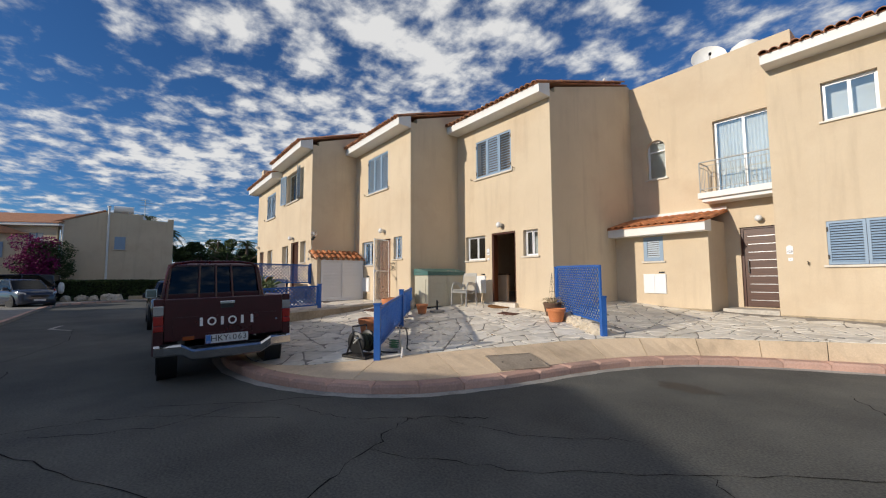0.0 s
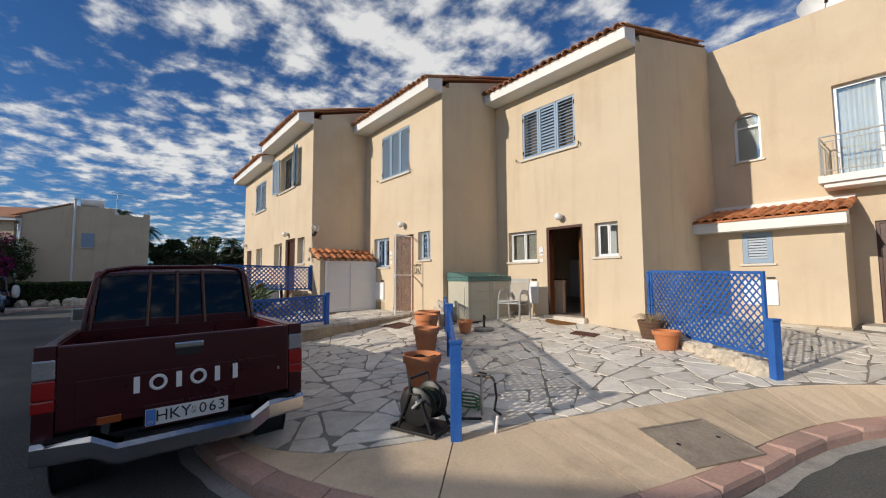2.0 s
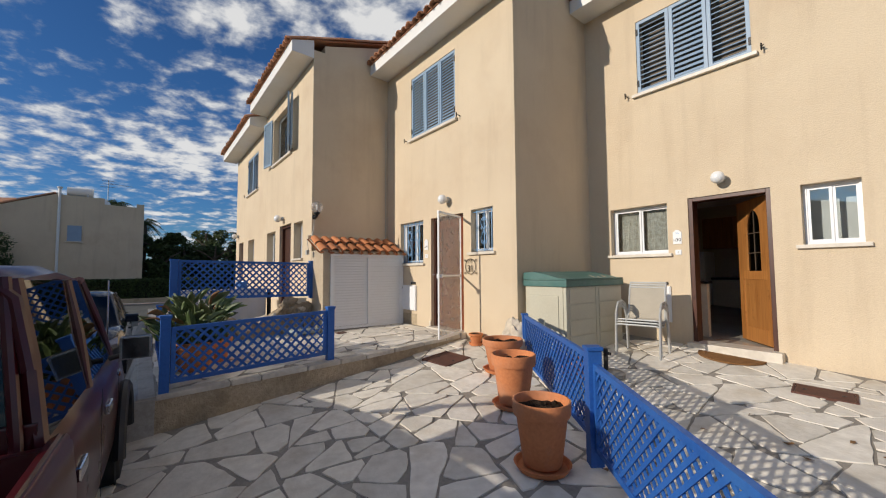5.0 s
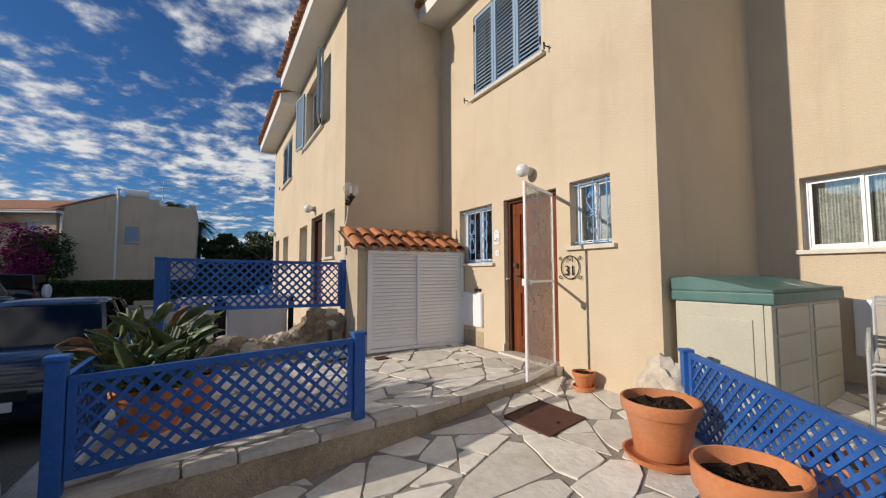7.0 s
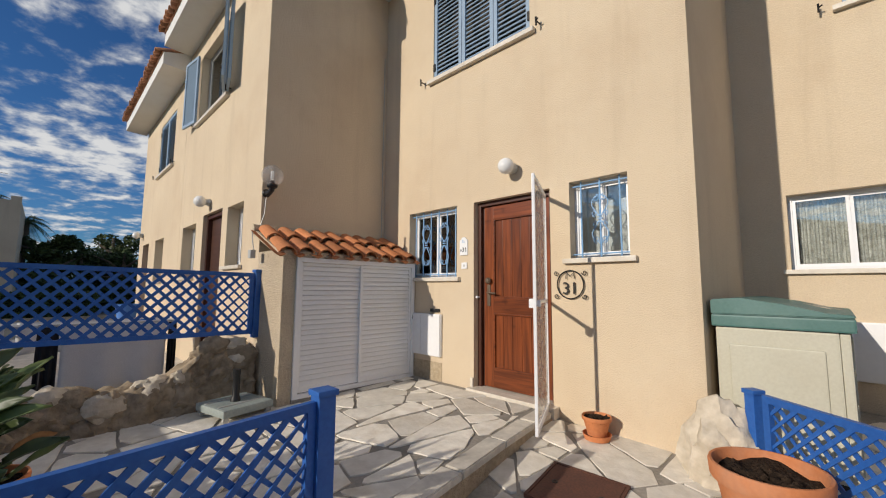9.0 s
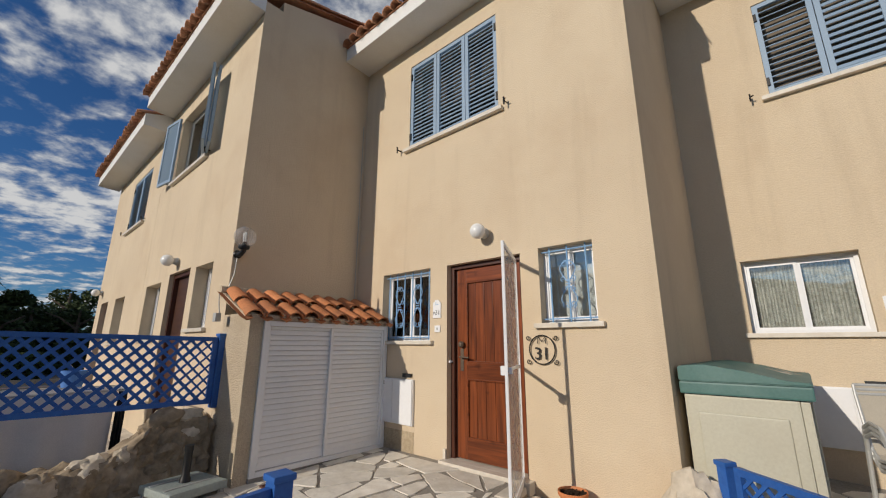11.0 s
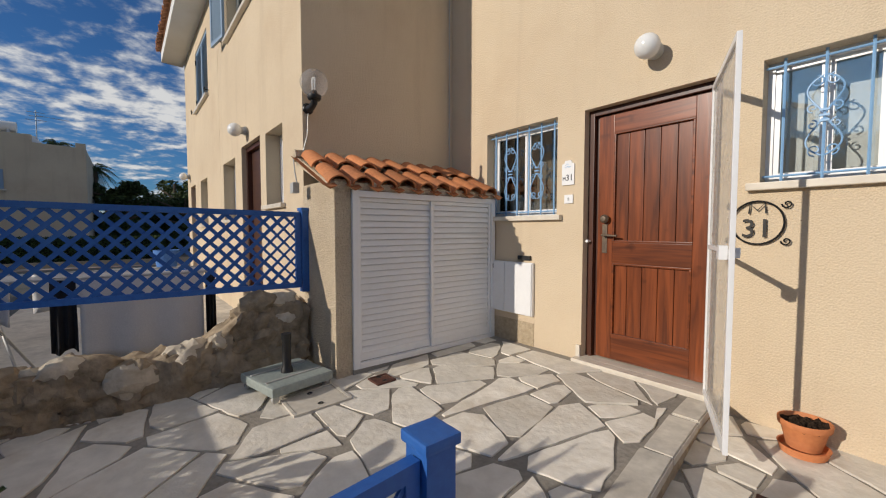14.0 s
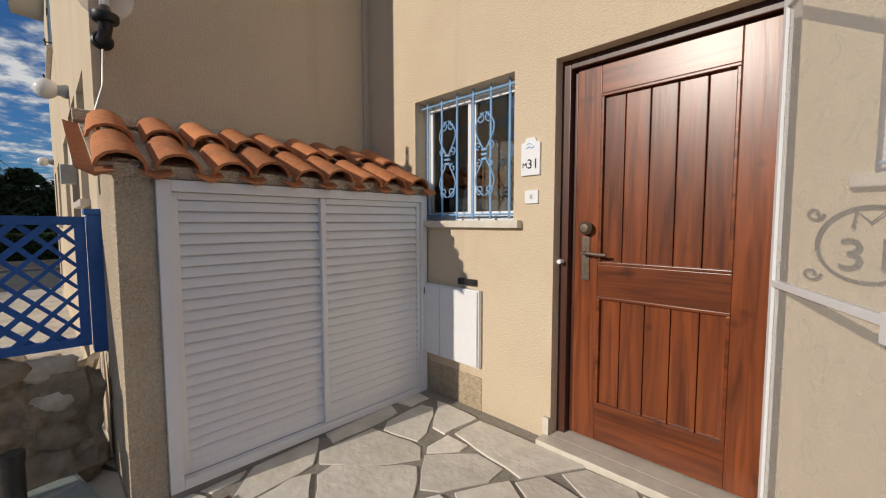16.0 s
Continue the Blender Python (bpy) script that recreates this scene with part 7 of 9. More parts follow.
def big_plant():
    """A bird-of-paradise clump in a clay tub behind the lattice, upright stalks and paddle leaves."""
    cx, cy = 0.34, -3.90
    z = terrace_z(cy)
    clay_pot("large dark terracotta tub behind the blue lattice", 0.27, 0.36, x=cx, y=cy, z=z, saucer=False)
    clay_pot("terracotta pot among the plants on the terrace", 0.21, 0.34, x=-0.45, y=-3.85, z=terrace_z(-3.85), saucer=False)
    clay_pot("terracotta pot among the plants on the terrace", 0.19, 0.33, x=0.02, y=-3.62, z=terrace_z(-3.62), saucer=False)
    p = thing("bird_of_paradise_plant", "dense bird-of-paradise plant with thick upright green paddle leaves", "potted plant")
    r = random.Random(17)
    base = Vector((cx, cy, z + 0.28))
    for i in range(128):
        a = r.uniform(0, math.tau)
        ring = math.sqrt(r.random())
        lean = 0.08 + 0.62 * ring * r.uniform(0.6, 1.2)
        out = Vector((math.cos(a), math.sin(a), 0))
        foot = base + out * 0.16 * ring
        h = r.uniform(0.16, 0.62) * (1.1 - 0.45 * ring)
        tip = foot + Vector((out.x * 1.2, out.y * 0.85, 0)) * (0.05 + 0.25 * ring) + Vector((0, 0, h))
        part("stalk", tube(bmesh.new(), [foot, foot.lerp(tip, 0.55) + Vector((0, 0, 0.04)), tip], [0.013, 0.010, 0.008], 6), LEAF, p)
        dry = i % 12 == 5
        l = r.uniform(0.17, 0.31)
        lf = part("leaf", leaf_mesh(l, l * r.uniform(0.15, 0.21), r.uniform(-0.3, 0.6) + (0.7 if dry else 0), r.uniform(0.05, 0.75), i), DRYLEAF if dry else LEAF, p, "withered brown leaf" if dry else "", True)
        so = lf.modifiers.new("thickness", "SOLIDIFY")
        so.thickness = 0.004
        pitch = 86 - 62 * lean + r.uniform(-14, 12)
        lf.matrix_basis = Matrix.Translation(tip) @ pose(0, 0, 0, 0, 0, math.degrees(a) - 90 + r.uniform(-50, 50)) @ pose(0, 0, 0, pitch, r.uniform(-60, 60), 0)
    based(p, base)
    q = thing("leafy_pot_plant", "low leafy plant in a terracotta pot", "potted plant")
    for i in range(26):
        a, h = r.uniform(0, math.tau), r.uniform(0.1, 0.28)
        out = Vector((math.cos(a), math.sin(a), 0))
        foot = Vector((-0.45, -3.85, terrace_z(-3.85) + 0.28))
        tip = foot + out * h * 0.7 + Vector((0, 0, h))
        part("stalk", tube(bmesh.new(), [foot, tip], 0.006, 5), LEAF, q)
        lf = part("leaf", leaf_mesh(r.uniform(0.1, 0.2), r.uniform(0.02, 0.035), r.uniform(0, 0.8), 0.1, i), LEAF, q, "", True)
        lf.matrix_basis = Matrix.Translation(tip) @ pose(0, 0, 0, r.uniform(10, 70), 0, math.degrees(a) - 90)
    based(q, foot)


big_plant()


def dry_pot():
    """The woven pot of dead stems with a tall wire trellis cone."""
    x, y = 6.42, 1.42
    z = gz(x, y)
    p = thing("dried_plant_pot", "brown woven pot of withered stems with a wire cone", "potted plant")
    part("paver", boxes(((x - 0.2, y - 0.2, z - 0.01), (x + 0.2, y + 0.2, z + 0.03)), soft=0.006), CAPSTONE, p)
    bm = bmesh.new()
    lathe(bm, [(0.0, 0.03), (0.15, 0.03)] + [(0.15 + 0.075 * i / 10 + 0.006 * (i % 2), 0.03 + 0.32 * i / 10) for i in range(11)] + [(0.19, 0.33), (0.0, 0.31)], 28, (x, y, z))
    part("pot", bm, surface("woven_brown", (0.17, 0.095, 0.055), (0.09, 0.05, 0.03), 0.8, 60, 9, 0.8, 0.008), p, "brown basket-weave pot")
    r = random.Random(31)
    for i in range(60):
        a, l = r.uniform(0, math.tau), r.uniform(0.15, 0.42)
        b = Vector((x + 0.1 * math.cos(a) * r.random(), y + 0.1 * math.sin(a) * r.random(), z + 0.32))
        q = b + Vector((math.cos(a) * l * 0.7, math.sin(a) * l * 0.7, r.uniform(0.03, 0.17)))
        part("dry_stem", tube(bmesh.new(), [b, b.lerp(q, 0.5) + Vector((0, 0, 0.09)), q + Vector((0, 0, -0.04))], [0.004, 0.003, 0.002], 4), surface_dry, p)
    for k in range(4):
        a = math.tau * k / 4 + 0.4
        part("wire", tube(bmesh.new(), [(x + 0.11 * math.cos(a), y + 0.11 * math.sin(a), z + 0.3), (x, y, z + 1.08)], 0.003, 4), IRON, p)
    for hh, rr in ((0.45, 0.09), (0.62, 0.065), (0.8, 0.04)):
        part("wire_ring", tube(bmesh.new(), [(x + rr * math.cos(a), y + rr * math.sin(a), z + hh) for a in [math.tau * i / 16 for i in range(16)]], 0.003, 4, True), IRON, p)
    based(p, (x, y, z))


surface_dry = surface("dry_straw", (0.42, 0.32, 0.18), (0.28, 0.2, 0.11), 0.9, 60, 8)
dry_pot()


def post_stub():
    """The black parasol stub on a stone disc by the storage box."""
    x, y = 3.62, -0.02
    z = gz(x, y)
    p = thing("parasol_stand", "round stone parasol foot with a black tube", "parasol stand")
    part("disc", lathe(bmesh.new(), [(0.0, 0.0), (0.21, 0.0), (0.21, 0.04), (0.19, 0.055), (0.06, 0.07), (0.0, 0.07)], 32, (x, y, z)), CONCRETE, p, "grey stone disc", True)
    part("tube", tube(bmesh.new(), [(x, y, z + 0.07), (x, y, z + 0.32)], 0.026, 12), BLACK, p)
    part("knob", tube(bmesh.new(), [(x, y, z + 0.27), (x + 0.07, y - 0.02, z + 0.27)], 0.018, 10), BLACK, p)
    based(p, (x, y, z))


post_stub()


def dead_leaves():
    """Scattered dry leaf bits in the paving joints."""
    r = random.Random(77)
    for i in range(26):
        x, y = r.uniform(4.6, 7.4), r.uniform(-2.0, 0.9)
        bm = bmesh.new()
        n = 5
        c = bm.verts.new((0, 0, 0.014))
        ring = [bm.verts.new((r.uniform(0.02, 0.05) * math.cos(math.tau * k / n), r.uniform(0.01, 0.03) * math.sin(math.tau * k / n), r.uniform(0.004, 0.02))) for k in range(n)]
        for k in range(n):
            bm.faces.new((c, ring[k], ring[(k + 1) % n]))
        o = tagged(part("dead_leaf", bm, DRYLEAF, None), "curled dry brown leaf on the paving", "leaf", "fallen leaves")
        o.matrix_world = pose(x, y, gz(x, y) + 0.002, 0, 0, r.uniform(0, 360))


dead_leaves()

# ---- the neighbouring terrace: rubble wall and washing ----
def rubble_wall():
    """A ragged low wall of limestone and crumbling mortar under the screen, higher towards the house."""
    def top(y):
        t = min(1, max(0, (y + 2.62) / 0.35))
        return 0.44 + 0.26 * t * t * (3 - 2 * t) + 0.09 * noise.noise(Vector((0, y * 2.6, 3.3))) + 0.05 * noise.noise(Vector((0, y * 7.0, 1.3)))
    bm = bmesh.new()
    rows, n, m = [], 96, 30
    for i in range(n + 1):
        y = -4.02 + (4.02 - 1.80) * i / n
        h = top(y) - 0.1
        ring = []
        for k in range(m + 1):
            u = k / m * 2.6
            if u < 1:
                x, z = -1.50 - 0.05 * u, 0.1 + h * u
            elif u < 1.6:
                x, z = -1.55 - 0.30 * (u - 1) / 0.6, 0.1 + h
            else:
                x, z = -1.85, 0.1 + h * (2.6 - u)
            p = Vector((x, y, z))
            big = noise.cell_vector(Vector((0, y * 4.2, z * 5.0)) + noise.noise_vector(p * 5.0) * 0.5)
            d = 0.06 * noise.noise(p * 4.5) + 0.045 * noise.noise(p * 11.0 + Vector((5, 1, 2))) + 0.022 * noise.noise(p * 27.0) + 0.05 * (big.x - 0.5)
            ring.append(bm.verts.new((x + d * (1 if u < 1.3 else -1), y + 0.4 * d, z + (0.6 * d if 0.7 < u < 1.9 else 0))))
        rows.append(ring)
    for a, b in zip(rows, rows[1:]):
        for k in range(m):
            bm.faces.new((a[k], a[k + 1], b[k + 1], b[k]))
    bm.faces.new(rows[0][::-1])
    bm.faces.new(rows[-1])
    wall_root = tagged(part("rubble_wall", bm, RUBBLE, None, "", True), "ragged low limestone rubble wall under the blue screen", "wall", "", "structure")
    r = random.Random(41)
    y = -3.98
    while y < -1.86:
        size = r.uniform(0.07, 0.15)
        z = 0.12
        while z < top(y) + 0.03:
            k = size * r.uniform(0.7, 1.15)
            bm = bmesh.new()
            bmesh.ops.create_icosphere(bm, subdivisions=3, radius=1.0)
            off = Vector((y * 9, z * 7, 2.0))
            for v in bm.verts:
                p = v.co.copy()
                f = 1 + 0.30 * noise.noise(p * 1.5 + off) + 0.18 * noise.noise(p * 3.7 + off) + 0.09 * noise.noise(p * 8.0 + off)
                v.co = Vector((p.x * k * 0.75 * f, p.y * k * 1.15 * f, p.z * k * 0.8 * f))
            high = z > top(y) - 0.16
            stone = part("stone", bm, ROCK if high and r.random() < 0.3 else RUBBLE, wall_root, "", True)
            stone.matrix_basis = pose(-1.60 + r.uniform(-0.04, 0.03), y + r.uniform(-0.03, 0.03), z, r.uniform(-25, 25), r.uniform(-25, 25), r.uniform(-30, 30))
            z += k * 1.25
        y += size * 1.5


RUBBLE = surface("limestone_rubble", (0.44, 0.35, 0.245), (0.22, 0.17, 0.115), 0.95, 16, 3.2, 0.9, 0.025, spec=0.15, stain_col=(0.10, 0.075, 0.05), stain_amount=0.8)
rubble_wall()


def washing():
    """A folding clothes airer hung with cloths, behind the screen."""
    a = thing("clothes_airer", "folding metal clothes airer hung with washing", "clothes airer")
    x0, x1, y0, y1, z = -2.75, -2.15, -3.9, -2.4, 0.98
    for x in (x0, x1):
        part("side_rail", tube(bmesh.new(), [(x, y0, z), (x, y1, z)], 0.010, 6), GREY_METAL, a)
    for i in range(7):
        x = x0 + (x1 - x0) * i / 6
        part("line", tube(bmesh.new(), [(x, y0, z), (x, y1, z)], 0.005, 5), WHITE, a)
    for y in (y0, y1):
        part("end_rail", tube(bmesh.new(), [(x0, y, z), (x1, y, z)], 0.010, 6), GREY_METAL, a)
        part("leg", tube(bmesh.new(), [(x0, y, z), (x1, (y0 + y1) / 2 + (y - (y0 + y1) / 2) * 0.6, 0.14)], 0.010, 6), GREY_METAL, a)
        part("leg", tube(bmesh.new(), [(x1, y, z), (x0, (y0 + y1) / 2 + (y - (y0 + y1) / 2) * 0.6, 0.14)], 0.010, 6), GREY_METAL, a)
    based(a, (-2.45, -3.1, 0.14))

    def hung(name, label, x, ya, yb, drop, material, seed):
        bm = bmesh.new()
        n, m = 24, 8
        g = []
        for i in range(n + 1):
            t = i / n
            row = []
            for j in range(-m // 2, m + 1):
                d = drop * abs(j) / m
                row.append(bm.verts.new((x + (0.016 if j > 0 else (-0.016 if j < 0 else 0)) + 0.02 * math.sin(t * 17 + seed) * abs(j) / m, ya + (yb - ya) * t, z + 0.012 - d + 0.02 * math.sin(t * 7 + seed) * abs(j) / m)))
            g.append(row)
        for i in range(n):
            for j in range(len(g[0]) - 1):
                bm.faces.new((g[i][j], g[i + 1][j], g[i + 1][j + 1], g[i][j + 1]))
        o = tagged(part(name, bm, material, None, "", True), label, "washing", "washing on the airer")
        so = o.modifiers.new("thickness", "SOLIDIFY")
        so.thickness = 0.006
    hung("hanging_towel", "white towel hung over the airer", x1, -3.30, -2.50, 0.66, CLOTH, 1)
    hung("hanging_shirt", "black garment hung over the airer", x1, -2.48, -2.41, 0.56, DARKCLOTH, 2)
    hung("hanging_shirt", "black garment hung over the airer", x1, -3.46, -3.32, 0.55, DARKCLOTH, 3)
    hung("hanging_cloth", "white cloth hung over the airer", x1, -3.88, -3.66, 0.3, CLOTH, 4)
    hung("hanging_cloth", "bright blue cloth hung over the airer", -2.45, -2.75, -2.55, 0.22, BLUECLOTH, 5)
    hung("hanging_cloth", "pale cloth hung over the airer", -2.55, -3.6, -2.9, 0.3, CLOTH, 6)
    # blue watering can and bottles on a table behind
    t = thing("patio_table", "small grey metal patio table on the far terrace", "table")
    part("tabletop", boxes(((-4.4, -3.2, 0.84), (-3.5, -2.4, 0.87)), soft=0.006), GREY_METAL, t)
    for x in (-4.3, -3.6):
        for y in (-3.1, -2.5):
            part("leg", tube(bmesh.new(), [(x, y, 0.14), (x, y, 0.84)], 0.015, 8), GREY_METAL, t)
    based(t, (-3.95, -2.8, 0.14))
    b = thing("blue_bucket", "bright blue plastic bucket on the patio table", "bucket")
    part("body", lathe(bmesh.new(), [(0.0, 0.0), (0.09, 0.0), (0.13, 0.24), (0.125, 0.24), (0.085, 0.01), (0.0, 0.01)], 20, (-3.75, -2.65, 0.871)), BLUECLOTH, b, "", True)
    part("handle", tube(bmesh.new(), [(-3.88, -2.65, 1.1), (-3.75, -2.72, 1.2), (-3.62, -2.65, 1.1)], 0.005, 5), STEEL, b)
    based(b, (-3.75, -2.65, 0.87))


washing()

# ---- vehicles ----
MIRROR = surface("mirror_glass", (0.16, 0.17, 0.18), (0.14, 0.15, 0.16), 0.12, 20, 4, metal=1.0)

def loft(stations, flat_ends=True):
    """A body skin over cross-sections: each (x, z low, z high, half width, shoulder)."""
    bm = bmesh.new()
    rings = []
    for x, z0, z1, hw, sh in stations:
        half = [(0.55, 0.0), (0.93, 0.0), (0.985, 0.10), (1.0, 0.38), (0.995, 0.62), (0.975, 0.84), (0.93, 0.955), (sh, 0.995), (sh * 0.5, 1.0 + 0.02)]
        pts = [(hw * a, z0 + (z1 - z0) * b) for a, b in half]
        ring = pts + [(-a, b) for a, b in pts[::-1]]
        rings.append([bm.verts.new((x, a, b)) for a, b in ring])
    n = len(rings[0])
    for s, t in zip(rings, rings[1:]):
        for k in range(n):
            bm.faces.new((s[k], s[(k + 1) % n], t[(k + 1) % n], t[k]))
    bm.faces.new(rings[0])
    bm.faces.new(rings[-1][::-1])
    return bm


def slab4(q, thick):
    """A thin pane or panel over four corners."""
    q = [Vector(p) for p in q]
    n = (q[1] - q[0]).cross(q[3] - q[0]).normalized() * thick
    return prism(bmesh.new(), q, n)


def wheel(parent, x, y, r, w, side, rim=None):
    bm = bmesh.new()
    lathe(bm, [(r * 0.62, -w / 2), (r * 0.9, -w / 2), (r * 0.985, -w * 0.38), (r, -w * 0.2), (r, w * 0.2), (r * 0.985, w * 0.38), (r * 0.9, w / 2), (r * 0.62, w / 2)], 32, (x, y, r), "y")
    wh = part("wheel", bm, RUBBER, parent, "black rubber tyre", True)
    o = side * w * 0.36
    part("rim", lathe(bmesh.new(), [(0.0, y + o), (r * 0.2, y + o + side * 0.012), (r * 0.3, y + o - side * 0.02), (r * 0.52, y + o - side * 0.01), (r * 0.62, y + o + side * 0.03), (r * 0.64, y - o)], 28, (x, 0, r), "y"), rim or GREY_METAL, wh, "pressed metal wheel rim", True)
    for k in range(5):
        a = math.tau * k / 5
        part("spoke", boxes(((x + r * 0.42 * math.cos(a) - 0.03, y + o - 0.012, r + r * 0.42 * math.sin(a) - 0.03), (x + r * 0.42 * math.cos(a) + 0.03, y + o + 0.012, r + r * 0.42 * math.sin(a) + 0.03)), soft=0.006), rim or GREY_METAL, wh)


def arch(parent, x, y, r, side):
    """The dark wheel housing seen behind a tyre."""
    bm = bmesh.new()
    lathe(bm, [(0.0, y - side * 0.24), (r * 1.17, y - side * 0.24), (r * 1.17, y + side * 0.006), (r * 1.22, y + side * 0.012), (r * 1.25, y)], 32, (x, 0, r + 0.02), "y")
    part("wheel_arch", bm, BLACK, parent, "", True)


def greenhouse(root, paint, base, top, zb, zt, wb, wt, mids, pane=None):
    """Roof, pillars and panes. base and top: x of the rear and front glass at belt and roof."""
    pane = pane or DARKGLASS
    (xb0, xb1), (xt0, xt1) = base, top
    roofp = [(xt0 - 0.03, zt - 0.05), (xt0 + 0.06, zt), ((xt0 + xt1) / 2, zt + 0.035), (xt1 - 0.08, zt), (xt1 + 0.03, zt - 0.05)]
    bm = bmesh.new()
    rows = []
    for x, z in roofp:
        rows.append([bm.verts.new((x, y * wt, z - (0.045 if abs(y) == 1 else (0.008 if abs(y) == 0.9 else 0)))) for y in (-1, -0.9, -0.5, 0, 0.5, 0.9, 1)])
    low = [[bm.verts.new(v.co - Vector((0, 0, 0.03))) for v in r] for r in rows]
    for a, b in ((rows, 1), (low, 0)):
        for s, t in zip(a, a[1:]):
            for k in range(6):
                bm.faces.new((s[k], s[k + 1], t[k + 1], t[k]))
    for i in range(4):
        for k in (0, 6):
            bm.faces.new((rows[i][k], rows[i + 1][k], low[i + 1][k], low[i][k]))
    for i in (0, 4):
        for k in range(6):
            bm.faces.new((rows[i][k], rows[i][k + 1], low[i][k + 1], low[i][k]))
    roof = part("roof", bm, paint, root, "", True)
    z1 = zt - 0.05
    pillars = [(xb0, xt0)] + [(m, m - 0.02) for m in mids] + [(xb1, xt1)]
    for s in (-1, 1):
        for k, (a, b) in enumerate(pillars):
            w = 0.05
            part("pillar", tube(bmesh.new(), [(a, s * wb * 0.985, zb - 0.02), ((a + b) / 2, s * (wb + wt) / 2 * 0.998, (zb + z1) / 2), (b, s * wt * 0.985, z1)], 0.034, 8), paint, root, "", True)
        for (a, b), (c, d) in zip(pillars, pillars[1:]):
            q = [(a, s * wb, zb), (c, s * wb, zb), (d, s * wt, z1), (b, s * wt, z1)]
            part("side_window", slab4(q if s < 0 else q[::-1], 0.005), pane, root, "tinted side window").visible_shadow = False
    part("rear_window", slab4([(xb0, wb, zb), (xb0, -wb, zb), (xt0, -wt, z1), (xt0, wt, z1)], 0.005), pane, root, "tinted rear window").visible_shadow = False
    part("windscreen", slab4([(xb1, -wb, zb), (xb1, wb, zb), (xt1, wt, z1), (xt1, -wt, z1)], 0.005), pane, root, "tinted windscreen").visible_shadow = False
    for s in (-0.38, 0.38):
        for x in ([mids[0] + 0.15, mids[0] - 0.75] if mids else [xb0 + 1.0]):
            st = part("seat", boxes(((x - 0.08, s - 0.22, zb - 0.45), (x + 0.06, s + 0.22, zb + 0.18)), soft=0.03), BLACK, root, "dark car seat")
            part("headrest", boxes(((x - 0.06, s - 0.12, zb + 0.2), (x + 0.03, s + 0.12, zb + 0.36)), soft=0.03), BLACK, st)
    part("dashboard", boxes(((xb1 - 0.45, -wb * 0.9, zb - 0.2), (xb1 - 0.05, wb * 0.9, zb + 0.0)), soft=0.03), BLACK, root)


def mirror(root, x, y, z, side, paint, size=0.11):
    m = part("door_mirror", boxes(((x - 0.05, y, z), (x + 0.05, y + side * 0.2, z + size * 1.35)), soft=0.025), paint, root, "door mirror housing")
    part("mirror_trim", boxes(((x - 0.056, y + side * 0.005, z + 0.004), (x - 0.05, y + side * 0.195, z + size * 1.35 - 0.004)), soft=0.002), CHROME, m, "chrome trim")
    part("mirror_glass", boxes(((x - 0.060, y + side * 0.02, z + 0.015), (x - 0.057, y + side * 0.18, z + size * 1.35 - 0.015))), MIRROR, m)
    part("mirror_arm", tube(bmesh.new(), [(x, y - side * 0.06, z + 0.02), (x, y + side * 0.03, z + 0.04)], 0.02, 8), BLACK, m)


